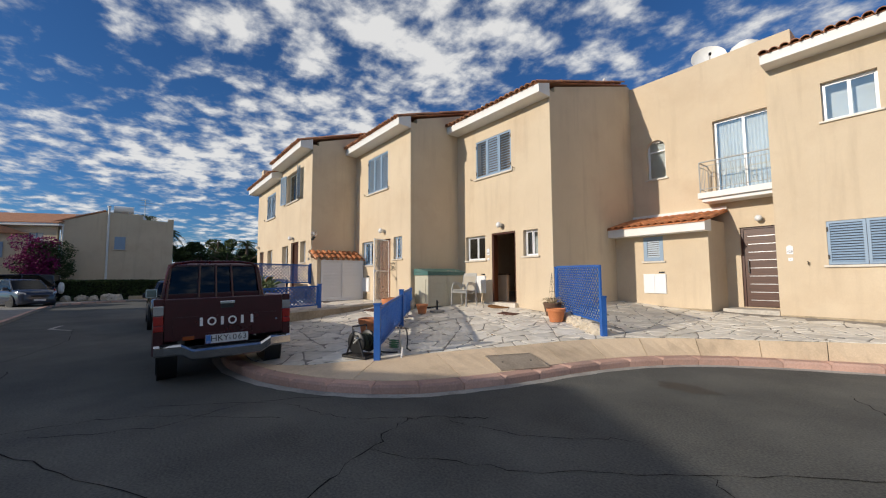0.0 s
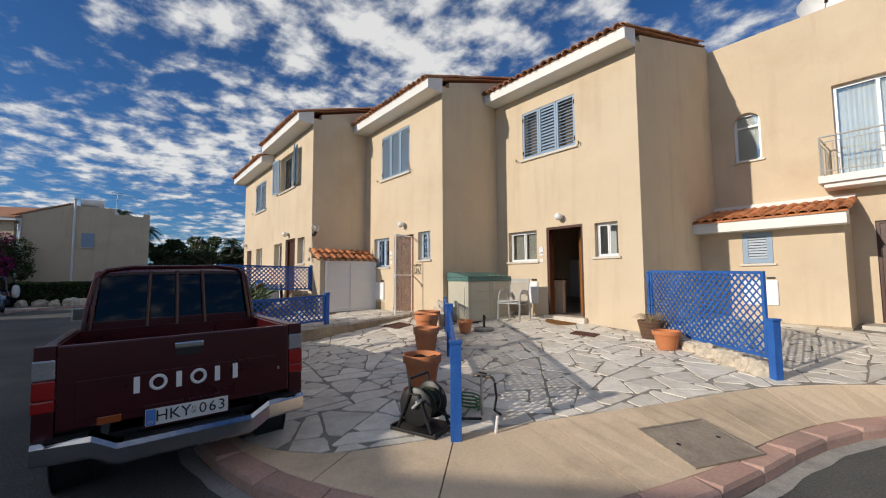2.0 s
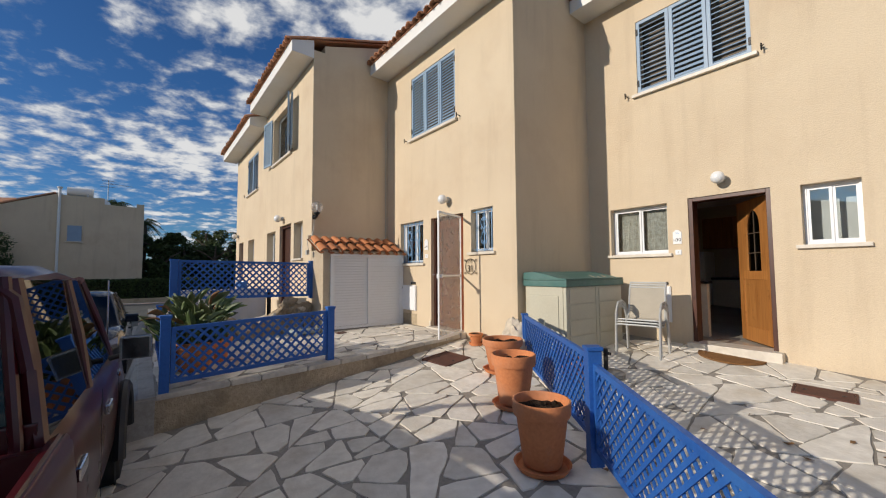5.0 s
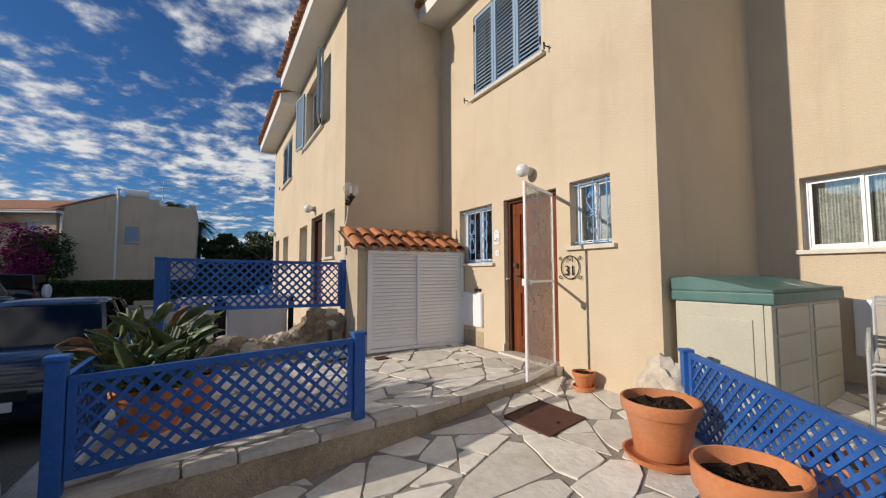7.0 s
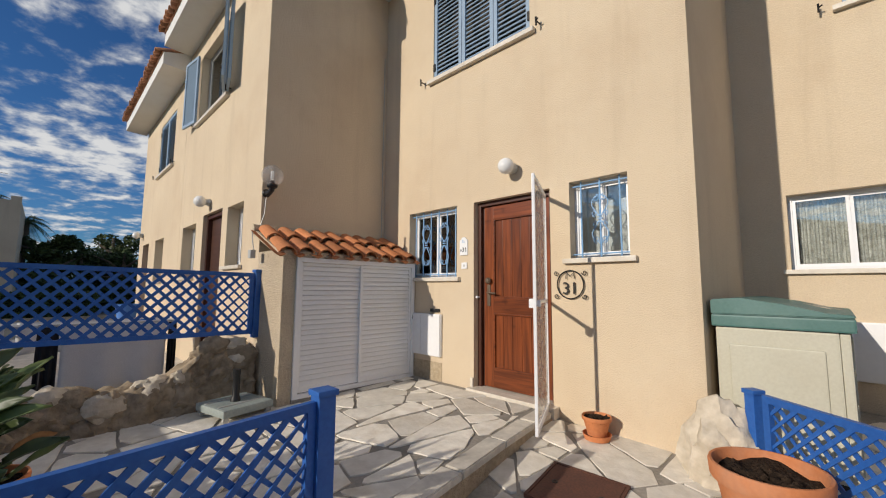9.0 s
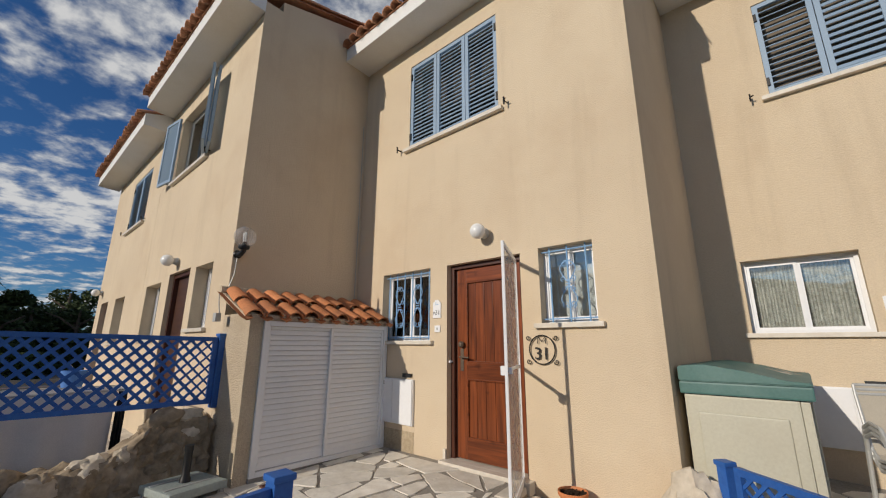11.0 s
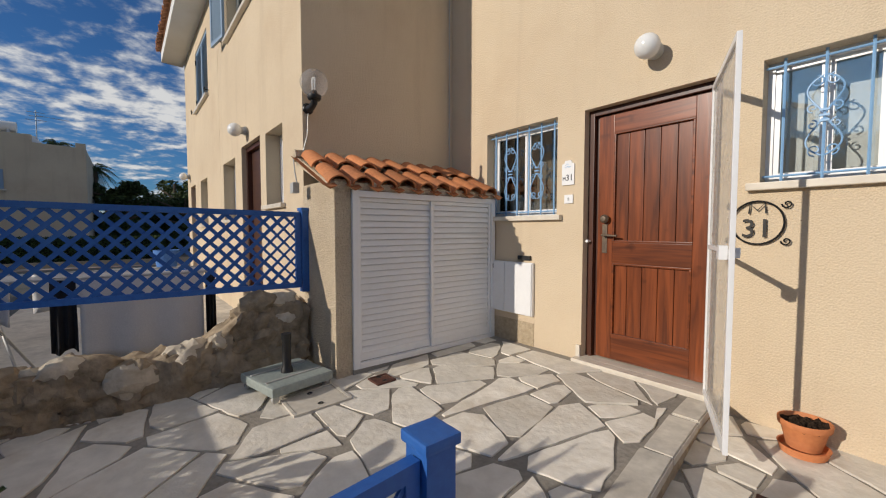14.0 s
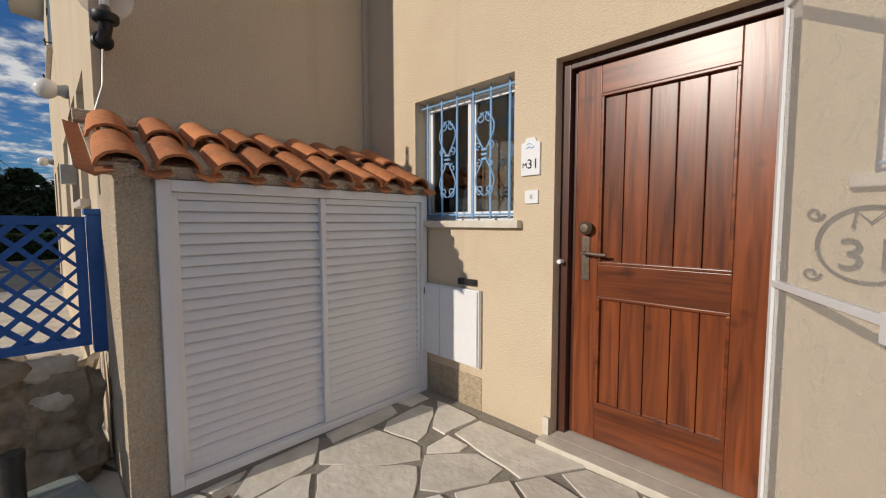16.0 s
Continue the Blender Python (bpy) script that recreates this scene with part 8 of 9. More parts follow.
def pickup():
    t = thing("pickup_truck", "dark red double-cab pickup truck parked half on the kerb", "pickup truck")
    P = MAROON
    hw = 0.88
    # load bed
    part("bed_floor", boxes(((0.09, -hw + 0.06, 0.70), (1.55, hw - 0.06, 0.74))), P, t)
    for s in (-1, 1):
        bm = bmesh.new()
        prof = [(hw - 0.06, 0.74), (hw - 0.07, 1.17), (hw - 0.02, 1.20), (hw + 0.005, 1.17), (hw + 0.02, 1.0), (hw + 0.015, 0.75), (hw - 0.03, 0.55), (hw - 0.06, 0.55)]
        prism(bm, [(0.03, s * a, b) for a, b in prof], (1.53, 0, 0))
        bmesh.ops.bevel(bm, geom=[e for e in bm.edges if abs(e.verts[0].co.x - e.verts[1].co.x) > 1], offset=0.012, segments=2, affect="EDGES")
        part("bed_side", bm, P, t, "dark red bed side", True)
    part("bed_front", boxes(((1.5, -hw + 0.06, 0.72), (1.545, hw - 0.06, 1.16))), P, t)
    # tailgate with pressed panel, handle and pale lettering blocks
    g = part("tailgate", boxes(((-0.012, -hw + 0.10, 0.60), (0.045, hw - 0.10, 1.19)), soft=0.014), P, t, "dark red tailgate")
    part("pressed_panel", boxes(((-0.020, -hw + 0.2, 0.66), (-0.010, hw - 0.2, 0.93)), soft=0.004), P, g)
    h = part("tailgate_handle", boxes(((-0.036, -0.10, 1.085), (-0.010, 0.10, 1.135)), soft=0.012), CHROME, g, "chrome tailgate handle")
    part("handle_recess", boxes(((-0.016, -0.085, 1.03), (-0.0125, 0.085, 1.083))), BLACK, g)
    for k in range(6):
        y = 0.335 - k * 0.134
        if k in (1, 3):
            bm = tube(bmesh.new(), [(-0.022, y + 0.047 * math.cos(a), 0.846 + 0.050 * math.sin(a)) for a in [math.tau * i / 24 for i in range(24)]], 0.012, 6, True)
        else:
            bm = boxes(((-0.0245, y - 0.019, 0.785), (-0.0205, y + 0.019, 0.907)), soft=0.002)
        part("badge_shape", bm, PVC, g, "pale grey raised badge shape")
    part("small_badge", boxes(((-0.017, -0.70, 0.80), (-0.0115, -0.56, 0.825)), soft=0.002), CHROME, g)
    # number plate
    n = part("number_plate", boxes(((-0.034, -0.28, 0.525), (-0.028, 0.28, 0.650)), soft=0.003), PLATE, t, "white number plate with a blue strip")
    part("blue_strip", boxes(((-0.0355, 0.215, 0.528), (-0.0345, 0.277, 0.647))), BLUECLOTH, n)
    face = Matrix(((0, 0, -1, 0), (-1, 0, 0, 0), (0, 1, 0, 0), (0, 0, 0, 1)))
    text_mesh("HKY", 0.12, Matrix.Translation((-0.036, 0.10, 0.588)) @ face, BLACK, n, "plate_letters")
    for k, digit in enumerate("063"):
        text_mesh(digit, 0.12, Matrix.Translation((-0.036, -0.098 - 0.068 * k, 0.588)) @ face, BLACK, n, "plate_numeral")
    text_mesh("11\n00", 0.034, Matrix.Translation((-0.036, -0.034, 0.590)) @ face, BLACK, n, "plate_date")
    text_mesh("CY", 0.03, Matrix.Translation((-0.037, 0.246, 0.550)) @ face, PLATE, n, "plate_country")
    part("plate_bracket", boxes(((-0.027, -0.29, 0.51), (0.0, 0.29, 0.68)), soft=0.005), P, t)
    # chrome step bumper, dropped in the middle
    bm = bmesh.new()
    prof = [(-hw - 0.01, 0.565), (-0.58, 0.565), (-0.44, 0.48), (0.44, 0.48), (0.58, 0.565), (hw + 0.01, 0.565)]
    rows = []
    for y, z in prof:
        rows.append([bm.verts.new(p) for p in ((0.10 if abs(y) > hw else 0.0, y, z), (-0.13 + (0.06 if abs(y) > hw else 0), y, z), (-0.16 + (0.07 if abs(y) > hw else 0), y, z - 0.03), (-0.155 + (0.07 if abs(y) > hw else 0), y, z - 0.13), (-0.12 + (0.06 if abs(y) > hw else 0), y, z - 0.155), (0.10 if abs(y) > hw else 0.0, y, z - 0.155))])
    for s, q in zip(rows, rows[1:]):
        for k in range(6):
            bm.faces.new((s[k], s[(k + 1) % 6], q[(k + 1) % 6], q[k]))
    bm.faces.new(rows[0])
    bm.faces.new(rows[-1][::-1])
    b = part("rear_bumper", bm, CHROME, t, "dull chrome step bumper")
    part("step_pad", boxes(((-0.12, -0.4, 0.481), (0.0, 0.4, 0.489)), ((-0.115, -hw + 0.05, 0.566), (0.0, -0.6, 0.572)), ((-0.115, 0.6, 0.566), (0.0, hw - 0.05, 0.572))), BLACK, b, "black step pad")
    # tail lamps
    for s in (-1, 1):
        y0, y1 = sorted((s * (hw - 0.095), s * (hw + 0.025)))
        for z0, z1, m, lab in ((0.965, 1.10, CLEARLENS, "clear lens"), (0.83, 0.96, REDLENS, "red lens"), (0.745, 0.825, REDLENS, "red lens")):
            part("tail_lamp", boxes(((-0.014, y0, z0), (0.11, y1, z1)), soft=0.012), m, t, lab)
        part("corner_post", boxes(((0.0, y0 + 0.002, 0.56), (0.10, y1 - 0.004, 1.195)), soft=0.01), P, t)
    part("fog_lamp", boxes(((-0.022, 0.42, 0.60), (-0.008, 0.56, 0.655)), soft=0.006), AMBER, t, "dull amber reflector")
    # cab and bonnet
    part("cab_body", loft([(1.57, 0.50, 1.13, 0.82, 0.85), (1.62, 0.48, 1.16, 0.845, 0.88), (2.4, 0.46, 1.165, 0.86, 0.88), (3.3, 0.46, 1.16, 0.86, 0.88), (3.75, 0.48, 1.15, 0.855, 0.88), (4.2, 0.5, 1.10, 0.85, 0.86), (4.65, 0.52, 1.04, 0.83, 0.84), (4.82, 0.54, 0.98, 0.80, 0.8), (4.86, 0.58, 0.9, 0.77, 0.75)]), P, t, "dark red cab and bonnet", True)
    greenhouse(t, P, (1.60, 3.75), (1.68, 3.05), 1.155, 1.80, 0.80, 0.70, [2.62])
    part("cab_back", boxes(((1.575, -0.79, 1.10), (1.60, 0.79, 1.24)), soft=0.008), P, t)
    for y in (-0.74, -0.27, 0.0, 0.27, 0.74):
        part("window_bar", tube(bmesh.new(), [(1.545, y * 1.02, 0.76), (1.555, y, 1.2), (1.64, y * 0.92, 1.76)], 0.020, 8), P, t, "dark red bar guarding the rear window", True)
    part("window_bar", tube(bmesh.new(), [(1.60, -0.76, 1.42), (1.63, -0.71, 1.68), (1.64, -0.62, 1.77), (1.645, -0.4, 1.80), (1.645, 0.4, 1.80), (1.64, 0.62, 1.77), (1.63, 0.71, 1.68), (1.60, 0.76, 1.42)], 0.024, 8), P, t, "", True)
    for s in (-1, 1):
        for x in (0.78, 4.02):
            arch(t, x, s * 0.845, 0.36, s)
            wheel(t, x, s * 0.75, 0.36, 0.24, s)
            bm = bmesh.new()
            tube(bm, [(x + 0.47 * math.cos(a), s * 0.875, 0.38 + 0.46 * math.sin(a)) for a in [math.pi * i / 14 for i in range(15)]], 0.045, 8)
            part("fender_flare", bm, P if x < 2 else BLACK, t, "", True)
        for x0 in (1.66, 2.66):
            part("door_handle", boxes(((x0 + 0.1, s * 0.86, 0.93), (x0 + 0.28, s * 0.888, 0.985)), soft=0.008), CHROME, t, "chrome door handle")
        for x in (1.63, 2.6, 3.6):
            part("door_gap", boxes(((x, s * 0.8635, 0.52), (x + 0.008, s * 0.866, 1.12))), BLACK, t)
        mirror(t, 3.42, s * 0.88, 1.15, s, BLACK, 0.13)
        part("side_lamp", boxes(((3.72, s * 0.85, 0.98), (3.78, s * 0.868, 1.02)), soft=0.006), AMBER, t, "amber side lamp")
        part("side_badge", boxes(((3.55, s * 0.858, 1.02), (3.68, s * 0.865, 1.045)), soft=0.002), CHROME, t)
    part("chassis", boxes(((0.1, -0.5, 0.34), (4.7, 0.5, 0.5))), BLACK, t)
    for a in (-0.76, 0.5):
        part("headlamp", boxes(((4.76, a, 0.8), (4.85, a + 0.26, 0.93)), soft=0.02), CLEARLENS, t)
    part("front_bumper", boxes(((4.75, -0.84, 0.45), (4.95, 0.84, 0.62)), soft=0.03), CHROME, t)
    part("aerial", tube(bmesh.new(), [(3.72, -0.78, 1.12), (3.66, -0.79, 1.75)], 0.006, 5), CHROME, t)
    # rope left in the bed
    rp = part("rope", tube(bmesh.new(), [(0.5 + 0.22 * math.cos(a) + 0.04 * math.sin(3 * a), -0.45 + 0.2 * math.sin(a), 0.76 + 0.05 * abs(math.sin(a * 0.5)) + a * 0.006) for a in [math.tau * i / 16 for i in range(56)]], 0.014, 6), CLOTH, t, "pale rope coil in the load bed", True)
    t.matrix_world = pose(5.815, -5.555, -0.458, -1.2, 0.9, 177.9)


pickup()


def car(name, label, paint, L, W, H, belt, base, top, nose, r, x, y, turn, z=ROAD_Z, boxy=0.0, spare=False):
    c = thing(name, label, "car", "parked cars")
    hw = W / 2
    f = 1 - 0.10 * (1 - boxy)
    part("body", loft([(0.0, 0.35, belt * 0.80, hw * 0.82 * f, 0.8), (0.06, 0.27, belt * 0.93, hw * 0.92 * f, 0.85), (0.35, 0.22, belt, hw * 0.98, 0.88), (L * 0.25, 0.2, belt + 0.01, hw, 0.9), (L * 0.5, 0.2, belt, hw, 0.9), (base[1], 0.2, belt - 0.01, hw, 0.88),
         (L - 0.75, 0.2, nose + 0.06, hw * 0.985, 0.86), (L - 0.35, 0.22, nose, hw * 0.95 * (f * 0.5 + 0.5), 0.82), (L - 0.08, 0.25, nose - 0.14, hw * 0.86 * f, 0.75), (L, 0.32, nose - 0.26, hw * 0.72 * f, 0.7)]), paint, c, "", True)
    greenhouse(c, paint, base, top, belt - 0.015, H, hw * 0.87, hw * (0.68 + 0.1 * boxy), [(base[0] + base[1]) / 2 - 0.1])
    for s in (-1, 1):
        for wx in (0.85, L - 0.85):
            arch(c, wx, s * hw * 0.985, r, s)
            wheel(c, wx, s * (hw - 0.11), r, 0.21, s, STEEL)
        bm = bmesh.new()
        prism(bm, [(L - 0.30, s * hw * 0.97 * f, nose - 0.10), (L - 0.06, s * hw * 0.62, nose - 0.20), (L - 0.03, s * hw * 0.64, nose - 0.27), (L - 0.26, s * hw * 0.98 * f, nose - 0.20)], (0.02, 0, 0.06))
        part("headlamp", bm, CLEARLENS, c, "swept clear headlamp")
        part("tail_lamp", boxes(((-0.01, s * hw * 0.55, belt * 0.68), (0.12, s * hw * 0.86, belt * 0.86)), soft=0.02), REDLENS, c, "red tail lamp")
        mirror(c, base[1] - 0.35, s * hw * 0.93, belt, s, paint)
        for dx in (0, 0.95):
            part("door_handle", boxes(((base[0] + 0.55 + dx, s * hw * 0.985, belt * 0.80), (base[0] + 0.75 + dx, s * (hw * 0.985 + 0.03), belt * 0.80 + 0.03)), soft=0.006), paint, c)
    part("grille", boxes(((L - 0.06, -0.36, nose - 0.36), (L + 0.004, 0.36, nose - 0.25)), soft=0.01), BLACK, c, "black radiator grille")
    part("number_plate", boxes(((L - 0.005, -0.25, 0.40), (L + 0.012, 0.25, 0.50)), soft=0.003), PLATE, c, "white number plate")
    if spare:
        sp = part("spare_wheel", lathe(bmesh.new(), [(0.0, -0.22), (0.3, -0.22), (0.36, -0.16), (0.36, -0.04), (0.3, 0.0), (0.0, 0.0)], 28, (0, -0.1, belt * 0.88), "x"), WHITE, c, "spare wheel in a white cover", True)
    c.matrix_world = pose(x, y, z, 0, 0, turn)
    return c


car("sedan_car", "dark blue-black saloon car parked facing the pickup", NAVY, 4.5, 1.78, 1.44, 0.92, (0.75, 3.35), (1.35, 2.55), 0.86, 0.31, -6.1, -5.52, 0)
car("hatchback_car", "dark blue-grey crossover car parked across the road", SILVERBLUE, 4.1, 1.74, 1.55, 0.98, (0.15, 3.15), (0.45, 2.45), 0.96, 0.32, -20.9, -12.85, 30, boxy=0.3)
car("off_road_car", "dark blue boxy off-road car with a white spare wheel cover", NAVY, 4.4, 1.8, 1.85, 1.12, (0.05, 3.2), (0.15, 2.75), 1.08, 0.37, -22.8, -10.75, -94, boxy=1.0, spare=True)

# ---- the far side of the road, trees and distance ----
def leaf_cloud(bm, centre, radii, count, size, r, flat=0.0):
    """Many small leaf blades through the shell of an uneven blob."""
    c = Vector(centre)
    for _ in range(count):
        d = Vector((r.gauss(0, 1), r.gauss(0, 1), r.gauss(0, 1))).normalized()
        k = r.uniform(0.45, 1.0) ** 0.5 * (0.82 + 0.3 * noise.noise(d * 2.2 + c))
        p = c + Vector((d.x * radii[0], d.y * radii[1], d.z * radii[2])) * k
        u = Vector((r.gauss(0, 1), r.gauss(0, 1), r.gauss(0, 0.6))).normalized()
        w = u.cross(Vector((r.gauss(0, 1), r.gauss(0, 1), r.gauss(0, 1)))).normalized()
        s = size * r.uniform(0.6, 1.4)
        bm.faces.new([bm.verts.new(p - u * s), bm.verts.new(p + w * s * 0.42), bm.verts.new(p + u * s), bm.verts.new(p - w * s * 0.42)])


def limbs(base, top, r, n, spread, radius):
    bm = bmesh.new()
    base, top = Vector(base), Vector(top)
    tube(bm, [base, base.lerp(top, 0.35) + Vector((r.uniform(-.1, .1), r.uniform(-.1, .1), 0)), base.lerp(top, 0.7), top], [radius, radius * 0.8, radius * 0.55, radius * 0.25], 8)
    for i in range(n):
        s = base.lerp(top, r.uniform(0.35, 0.8))
        a = r.uniform(0, math.tau)
        e = s + Vector((math.cos(a) * spread, math.sin(a) * spread, spread * r.uniform(0.4, 1.0)))
        tube(bm, [s, s.lerp(e, 0.5) + Vector((0, 0, 0.1 * spread)), e], [radius * 0.4, radius * 0.28, radius * 0.1], 6)
    return bm


def tree(label, x, y, h, spread, seed, leaf=None, size=0.16, count=5200, z=ROAD_Z, low=0.25):
    r = random.Random(seed)
    t = thing("tree", label, "tree", "trees beyond the road")
    part("trunk", limbs((x, y, z), (x + r.uniform(-.3, .3), y + r.uniform(-.3, .3), z + h * 0.8), r, 8, spread * 0.6, 0.045 * h), BARK, t)
    bm = bmesh.new()
    k = 12
    for i in range(k):
        a = r.uniform(0, math.tau)
        d = spread * r.uniform(0.1, 0.75)
        c = (x + d * math.cos(a), y + d * math.sin(a), z + h * r.uniform(low + 0.18, 0.92 - 0.25 * d / spread))
        q = spread * r.uniform(0.32, 0.55)
        leaf_cloud(bm, c, (q, q, q * 0.72), count // k, size, r)
    part("crown", bm, leaf or FOLIAGE, t, fix=False)
    based(t, (x, y, z))


def palm(x, y, h, seed, z=ROAD_Z, fl=1.7):
    r = random.Random(seed)
    t = thing("palm_tree", "palm tree with drooping green fronds", "palm tree", "palms beyond the road")
    part("trunk", tube(bmesh.new(), [(x, y, z), (x + 0.05, y, z + h * 0.5), (x, y, z + h)], [0.2, 0.16, 0.17], 10), BARK, t)
    for i in range(26):
        a, up = math.tau * i / 26 + r.uniform(-.1, .1), r.uniform(-0.5, 0.85)
        bm = bmesh.new()
        pts = []
        for k in range(9):
            s = k / 8
            pts.append(Vector((x + math.cos(a) * fl * s * (1 - 0.25 * abs(up)), y + math.sin(a) * fl * s * (1 - 0.25 * abs(up)), z + h + fl * (up * s - 0.75 * s * s))))
        tube(bm, pts, [0.025 * (1 - 0.9 * k / 8) + 0.003 for k in range(9)], 4)
        side = Vector((-math.sin(a), math.cos(a), 0))
        for k in range(1, 9):
            for m in (0.0, 0.5):
                p = pts[k - 1].lerp(pts[k], m)
                l = 0.42 * math.sin(math.pi * min(0.95, (k + m) / 9 + 0.08))
                for s in (-1, 1):
                    e = p + side * s * l * 0.8 + (pts[k] - pts[k - 1]).normalized() * l * 0.5 + Vector((0, 0, -l * 0.45))
                    wv = (pts[k] - pts[k - 1]).normalized() * 0.03
                    bm.faces.new([bm.verts.new(p - wv), bm.verts.new(p + wv), bm.verts.new(e)])
        part("frond", bm, FOLIAGE, t, fix=False)
    based(t, (x, y, z))


def hedge_row():
    r = random.Random(4)
    h = tagged(new("hedge"), "long clipped dark green hedge across the road", "hedge")
    core = part("core", boxes(((-24.6, -15.5, ROAD_Z), (-23.9, -1.5, 0.85))), surface("hedge_inner", (0.012, 0.018, 0.008), (0.006, 0.01, 0.004), 1.0, 8, 2), h)
    bm = bmesh.new()
    for i in range(15000):
        y = r.uniform(-15.6, -1.4)
        if r.random() < 0.35:
            p = Vector((r.uniform(-24.7, -23.8), y, 0.92 + r.uniform(-0.08, 0.07) + 0.06 * noise.noise(Vector((y * 0.8, 0, 0)))))
        else:
            p = Vector((-23.85 + r.uniform(-0.08, 0.08) + 0.1 * noise.noise(Vector((y, 3, 0))), y, r.uniform(ROAD_Z + 0.05, 0.95)))
        u = Vector((r.gauss(0, 1), r.gauss(0, 1), r.gauss(0, 1))).normalized()
        w = u.cross(Vector((r.gauss(0, 1), r.gauss(0, 1), r.gauss(0, 1)))).normalized()
        s = r.uniform(0.05, 0.1)
        bm.faces.new([bm.verts.new(p - u * s), bm.verts.new(p + w * s * 0.5), bm.verts.new(p + u * s), bm.verts.new(p - w * s * 0.5)])
    part("leaves", bm, HEDGE, h, fix=False)
    based(h, (-24.2, -8, ROAD_Z))


hedge_row()


def far_house():
    h = thing("detached_house", "plain beige stucco house with a blue shuttered window", "house", "houses across the road")
    pts = [(-27, -11.3, ROAD_Z), (-27, -4.55, ROAD_Z), (-27, -4.55, 5.95), (-27, -4.95, 5.95), (-27, -4.95, 5.72), (-27, -6.6, 5.78), (-27, -6.6, 6.15), (-27, -8.9, 6.2), (-27, -11.3, 5.3)]
    part("side_wall", prism(bmesh.new(), pts, (-0.3, 0, 0)), STUCCO, h, "plain stucco gable wall")
    part("front_wall", wall(bmesh.new(), "x", -38, -27.3, ROAD_Z, 5.1, -11.3, -11.05), STUCCO, h)
    part("back_wall", boxes(((-38, -4.8, ROAD_Z), (-27.3, -4.55, 5.7))), STUCCO, h)
    bm = bmesh.new()
    prism(bm, [(-26.95, -11.75, 5.15), (-26.95, -8.9, 6.26), (-26.95, -8.9, 6.34), (-26.95, -11.75, 5.25)], (-11, 0, 0))
    part("roof", bm, OLD_TILE, h, "clay tile roof edge")
    part("eave", boxes(((-38, -11.75, 4.98), (-26.98, -11.3, 5.14))), WHITE, h)
    bl = part("window", boxes(((-27.0 + 0.001, -8.28, 3.35), (-26.95, -7.62, 4.32)), soft=0.005), SHUTTER, h, "closed blue-grey shutter")
    part("sill", boxes(((-27, -8.36, 3.28), (-26.9, -7.54, 3.34))), MARBLE, bl)
    part("drain_pipe", tube(bmesh.new(), [(-26.9, -8.68, ROAD_Z), (-26.9, -8.68, 6.6)], 0.07, 10), WHITE, h, "white vertical vent pipe")
    part("vent_cap", lathe(bmesh.new(), [(0.09, 0.0), (0.13, 0.03), (0.13, 0.1), (0.0, 0.14)], 14, (-26.9, -8.68, 6.55)), WHITE, h)
    part("down_pipe", tube(bmesh.new(), [(-26.92, -11.2, 0.9), (-26.92, -11.2, 4.95)], 0.05, 8), WHITE, h, "white down pipe")
    wing = thing("detached_house", "sunlit beige house front with a blue balcony", "house", "houses across the road")
    part("wall", wall(bmesh.new(), "x", 0.05, 10, ROAD_Z, 4.9, -0.25, 0, [(0.9, 1.75, 3.1, 4.4), (2.9, 3.75, 3.1, 4.4), (6.2, 7.6, 2.6, 4.6), (5.6, 7.8, -0.3, 1.9)]), STUCCO, wing)
    for x0, x1, z0, z1 in ((0.9, 1.75, 3.1, 4.4), (2.9, 3.75, 3.1, 4.4), (6.2, 7.6, 2.6, 4.6), (5.6, 7.8, -0.3, 1.9)):
        w = part("window", boxes(((x0, -0.14, z0), (x1, -0.10, z1))), SHEER, wing, "pale curtained window")
        for a in (x0, (x0 + x1) / 2 - 0.03, x1 - 0.06):
            part("frame_post", boxes(((a, -0.10, z0), (a + 0.06, -0.04, z1))), SHUTTER, w)
        part("sill", boxes(((x0 - 0.06, -0.1, z0 - 0.06), (x1 + 0.06, 0.06, z0))), MARBLE, w)
    part("eave", boxes(((-0.3, -0.25, 4.9), (10, 0.45, 5.05)), soft=0.01), WHITE, wing, "white eave")
    part("roof", prism(bmesh.new(), [(-0.3, 0.5, 5.06), (-0.3, -4.0, 6.3), (-0.3, -4.0, 6.38), (-0.3, 0.5, 5.14)], (10.3, 0, 0)), OLD_TILE, wing)
    part("balcony", boxes(((4.6, 0.002, 2.2), (10, 1.3, 2.4)), soft=0.01), WHITE, wing, "white balcony slab")
    part("balcony_screen", boxes(((4.6, 1.25, 2.4), (10, 1.3, 3.35))), SHUTTER, wing, "blue balcony screen")
    part("balcony_divider", boxes(((4.4, 0.002, 2.4), (4.58, 1.3, 4.4)), soft=0.01), WHITE, wing, "white dividing wall")
    wing.matrix_world = pose(-27.05, -11.45, 0, 0, 0, -114.7)
    part("roof_slab", boxes(((-38, -11.0, 4.9), (-27.3, -4.8, 5.05))), CONCRETE, h)
    based(h, (-30, -8, ROAD_Z))
    t = thing("solar_water_heater", "white rooftop water cylinder with a solar panel", "water heater")
    part("cylinder", tube(bmesh.new(), [(-27.8, -8.45, 6.55), (-27.8, -7.2, 6.55)], 0.28, 20), WHITE, t, "white metal cylinder", True)
    part("panel", prism(bmesh.new(), [(-28.5, -10.6, 5.75), (-27.4, -10.6, 5.75), (-27.4, -8.7, 6.35), (-28.5, -8.7, 6.35)], (0, 0, 0.08)), STEEL, t)
    for a, b in ((-28.1, -8.3), (-27.6, -7.5)):
        part("stand", boxes(((a, b, 5.0), (a + 0.1, b + 0.1, 6.4))), STEEL, t)
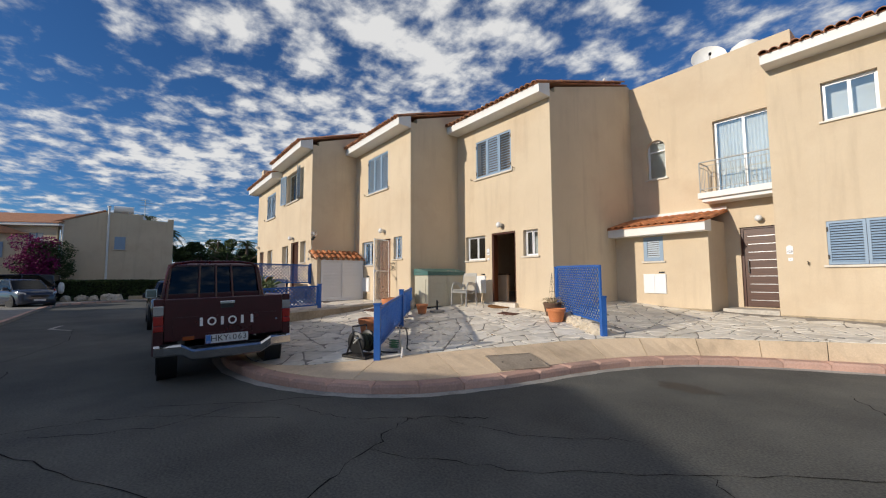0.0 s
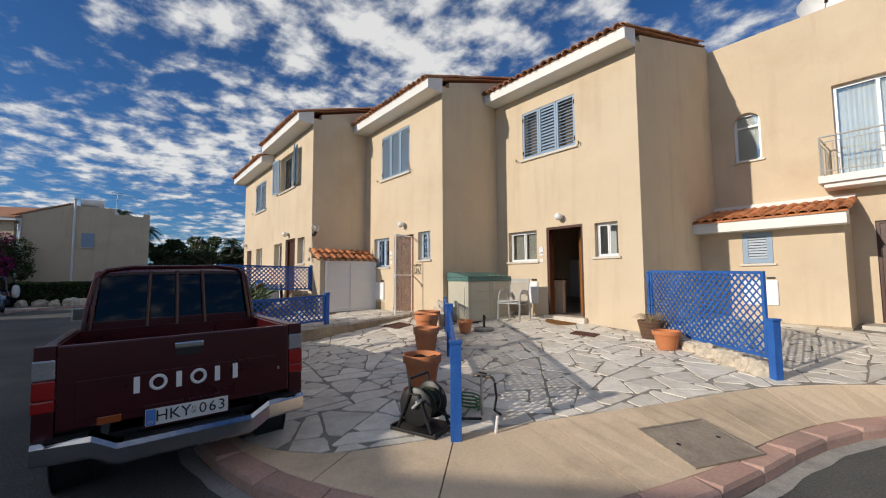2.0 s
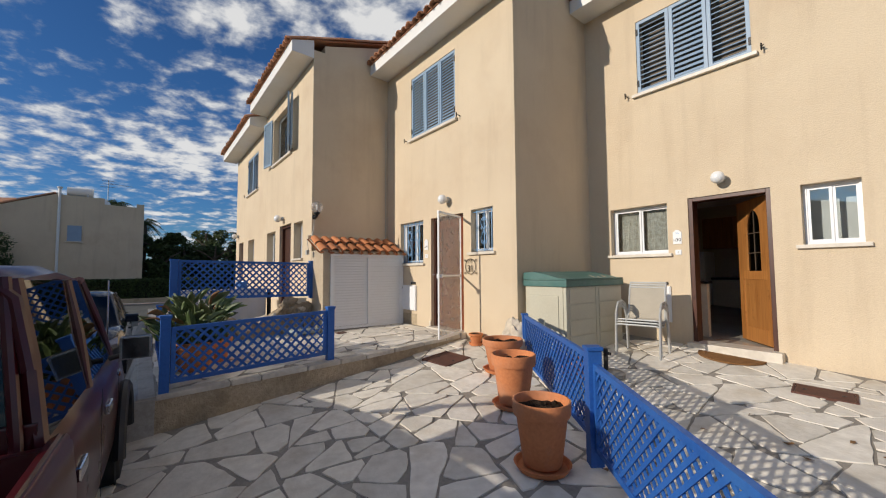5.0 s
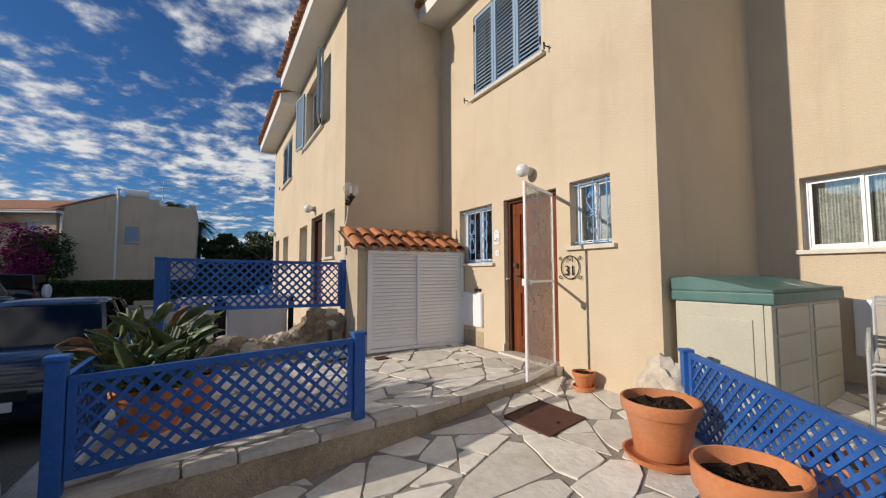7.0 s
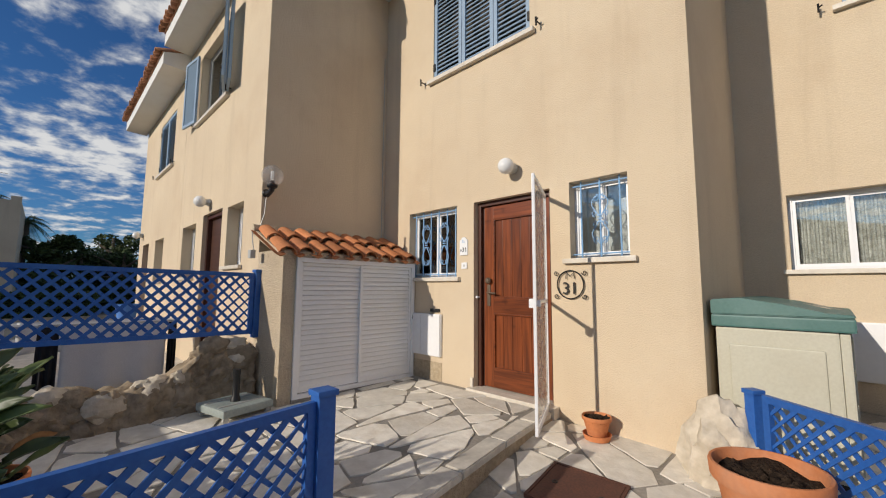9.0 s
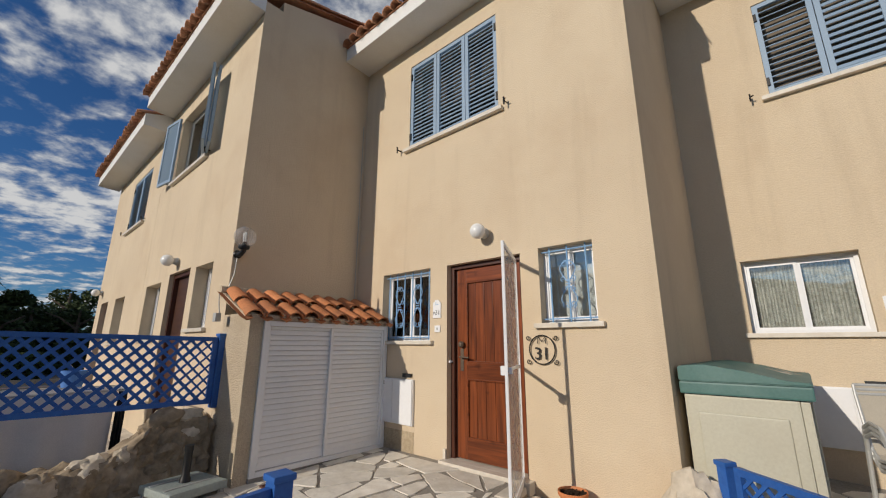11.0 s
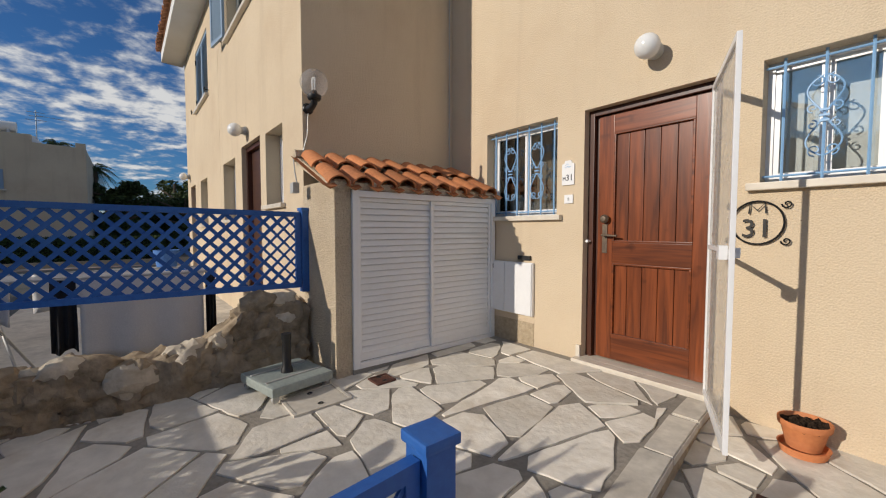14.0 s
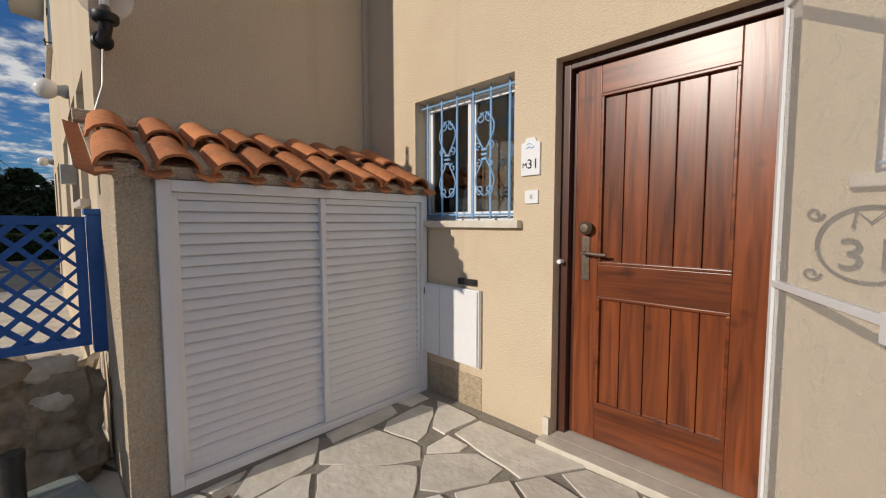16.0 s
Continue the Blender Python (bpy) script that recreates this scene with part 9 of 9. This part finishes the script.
    based(t, (-27.8, -8, 5.05))
    t = thing("water_tank", "round white rooftop water tank", "water tank")
    part("body", lathe(bmesh.new(), [(0.55, 0.0), (0.55, 0.9), (0.35, 1.2), (0.0, 1.25)], 24, (-28.2, -6.9, 5.06)), WHITE, t, "", True)
    part("lid", lathe(bmesh.new(), [(0.2, 1.2), (0.2, 1.28), (0.0, 1.3)], 16, (-28.2, -6.9, 5.06)), WHITE, t)
    based(t, (-28.2, -6.9, 5.06))
    a = thing("television_aerial", "thin metal rooftop television aerial", "aerial")
    part("mast", tube(bmesh.new(), [(-28, -6.5, 5.05), (-28, -6.5, 7.6)], 0.025, 6), STEEL, a)
    for z, l in ((7.5, 0.35), (7.3, 0.25), (7.1, 0.4)):
        part("rod", tube(bmesh.new(), [(-28, -6.5 - l, z), (-28, -6.5 + l, z)], 0.014, 5), STEEL, a)
    part("boom", tube(bmesh.new(), [(-28, -6.5, 7.35), (-28, -5.2, 7.25)], 0.012, 5), STEEL, a)
    based(a, (-28, -6.5, 5.05))
    b = thing("terraced_house", "beige house with a clay tile roof further along", "house", "houses across the road")
    part("wall", boxes(((-36, -20, ROAD_Z), (-28, -13.2, 4.3)), soft=0.02), STUCCO, b)
    part("roof", prism(bmesh.new(), [(-27.6, -20.3, 4.3), (-27.6, -13.0, 4.3), (-27.6, -16.6, 5.6)], (-9, 0, 0)), OLD_TILE, b)
    w = part("window", boxes(((-28.0, -15.2, 2.6), (-27.95, -14.3, 3.7))), SHUTTER, b)
    based(b, (-32, -16, ROAD_Z))


far_house()


def bougainvillea():
    r = random.Random(9)
    b = thing("bougainvillea_bush", "large bougainvillea bush covered in magenta flowers", "bush")
    x, y = -25.6, -11.7
    part("stem", limbs((x, y, ROAD_Z), (x, y, 2.4), r, 10, 0.9, 0.12), BARK, b)
    g, f = bmesh.new(), bmesh.new()
    for i in range(9):
        c = (x + r.uniform(-0.6, 0.7), y + r.uniform(-1.1, 1.0), r.uniform(1.3, 3.1))
        leaf_cloud(g, c, (0.95, 1.0, 0.8), 500, 0.085, r)
    for i in range(12):
        c = (x + r.uniform(-0.4, 0.8), y - 0.2 + r.uniform(-1.2, 0.9), r.uniform(1.0, 3.6))
        leaf_cloud(f, c, (0.85, 0.95, 0.75), 620, 0.07, r)
    part("leaves", g, FOLIAGE, b, fix=False)
    part("blossom", f, MAGENTA, b, "magenta flower bracts", fix=False)
    based(b, (x, y, ROAD_Z))


bougainvillea()
# dark belt of trees behind the row's end, and the taller ones over the roofs
rt = random.Random(50)
for i in range(11):
    tree("dense dark green garden tree beyond the houses", -30 - 3 * (i % 3) - rt.uniform(0, 5), -3.2 + i * 1.35 + rt.uniform(-.4, .4), rt.uniform(5.0, 6.4), rt.uniform(2.3, 3.0), 100 + i, FOLIAGE, 0.17, 6000, low=-0.15)
tree("pale feathery tree beyond the houses", -39, 0.6, 7.2, 2.0, 140, PALEFOLIAGE, 0.14, 5200)
tree("pale feathery tree beyond the houses", -40, -9.6, 8.6, 3.2, 141, PALEFOLIAGE, 0.14, 6000)
tree("pale feathery tree beyond the houses", -42, 4.2, 5.4, 2.2, 142, PALEFOLIAGE, 0.14, 4200)
tree("tall dark conifer behind the corner house", 11.7, 15.5, 12.6, 2.2, 150, FOLIAGE, 0.16, 5200)
palm(-34, -6.3, 7.3, 3, fl=1.5)
palm(-33.5, -4.5, 5.9, 5, fl=1.6)
palm(-38, 3.2, 5.6, 8)
# pavement, kerb and rocks on the far side of the road
FAR_KERB = catmull([(14.0, -11.2), (4.0, -10.9), (-6.0, -10.4), (-14.0, -10.6), (-19.0, -10.4), (-21.6, -8.8), (-22.3, -6.0), (-22.4, -1.0), (-22.4, 8.0)])
far_kerb = kerb_run("far_kerb", FAR_KERB, 0.9, 0.16, KERB, ROAD_Z + 0.11, "weathered kerb stones on the far side of the road", -1)
bm = bmesh.new()
prism(bm, [(p.x, p.y, ROAD_Z + 0.10) for p in offset(FAR_KERB, -0.165)] + [(-24, 8.0, ROAD_Z + 0.10), (-24, -30, ROAD_Z + 0.10), (14, -30, ROAD_Z + 0.10)], (0, 0, -0.2))
setting("far_pavement", bm, CONCRETE, "grey pavement and parking bays across the road", "pavement")
for i, (x, y, s) in enumerate(((-22.9, -9.6, 0.4), (-22.7, -9.0, 0.32), (-22.9, -8.3, 0.5), (-23.0, -7.8, 0.38), (-22.9, -10.4, 0.35), (-8.6, -11.2, 0.45))):
    boulder("garden_rock", "pale limestone rock beside the far pavement", (x, y, ROAD_Z + 0.2), (s, s * 0.8, s * 0.8), 80 + i, None, 0.5, "rocks along the hedge")
bm = boxes(((-23.6, -7.2, ROAD_Z), (-23.3, 6.0, ROAD_Z + 0.35)), soft=0.02)
setting("garden_wall", bm, PLINTH, "low plaster garden wall at the hedge", "wall")

# the neighbouring house behind the road, whose gables shade the street
n = thing("neighbour_house", "plain stucco house with two low gables behind the road", "house", "houses across the road")
gab = [(-16, ROAD_Z), (13.5, ROAD_Z), (13.5, 2.6), (11.0, 3.4), (9.0, 4.2), (6.5, 4.75), (4.7, 4.0), (1.6, 4.6), (-1.0, 4.62), (-3.0, 5.0), (-16, 5.2)]
part("wall", prism(bmesh.new(), [(x, -16, z) for x, z in gab], (0, -0.3, 0)), STUCCO, n)
part("roof", prism(bmesh.new(), [(x, -16.3, z) for x, z in gab[2:]] + [(x, -16.3, z - 0.12) for x, z in gab[:1:-1]], (0, -6, 0)), OLD_TILE, n)
part("back_wall", boxes(((-16, -22.3, ROAD_Z), (13.5, -22, 2.4))), STUCCO, n)
based(n, (-2, -18, ROAD_Z))
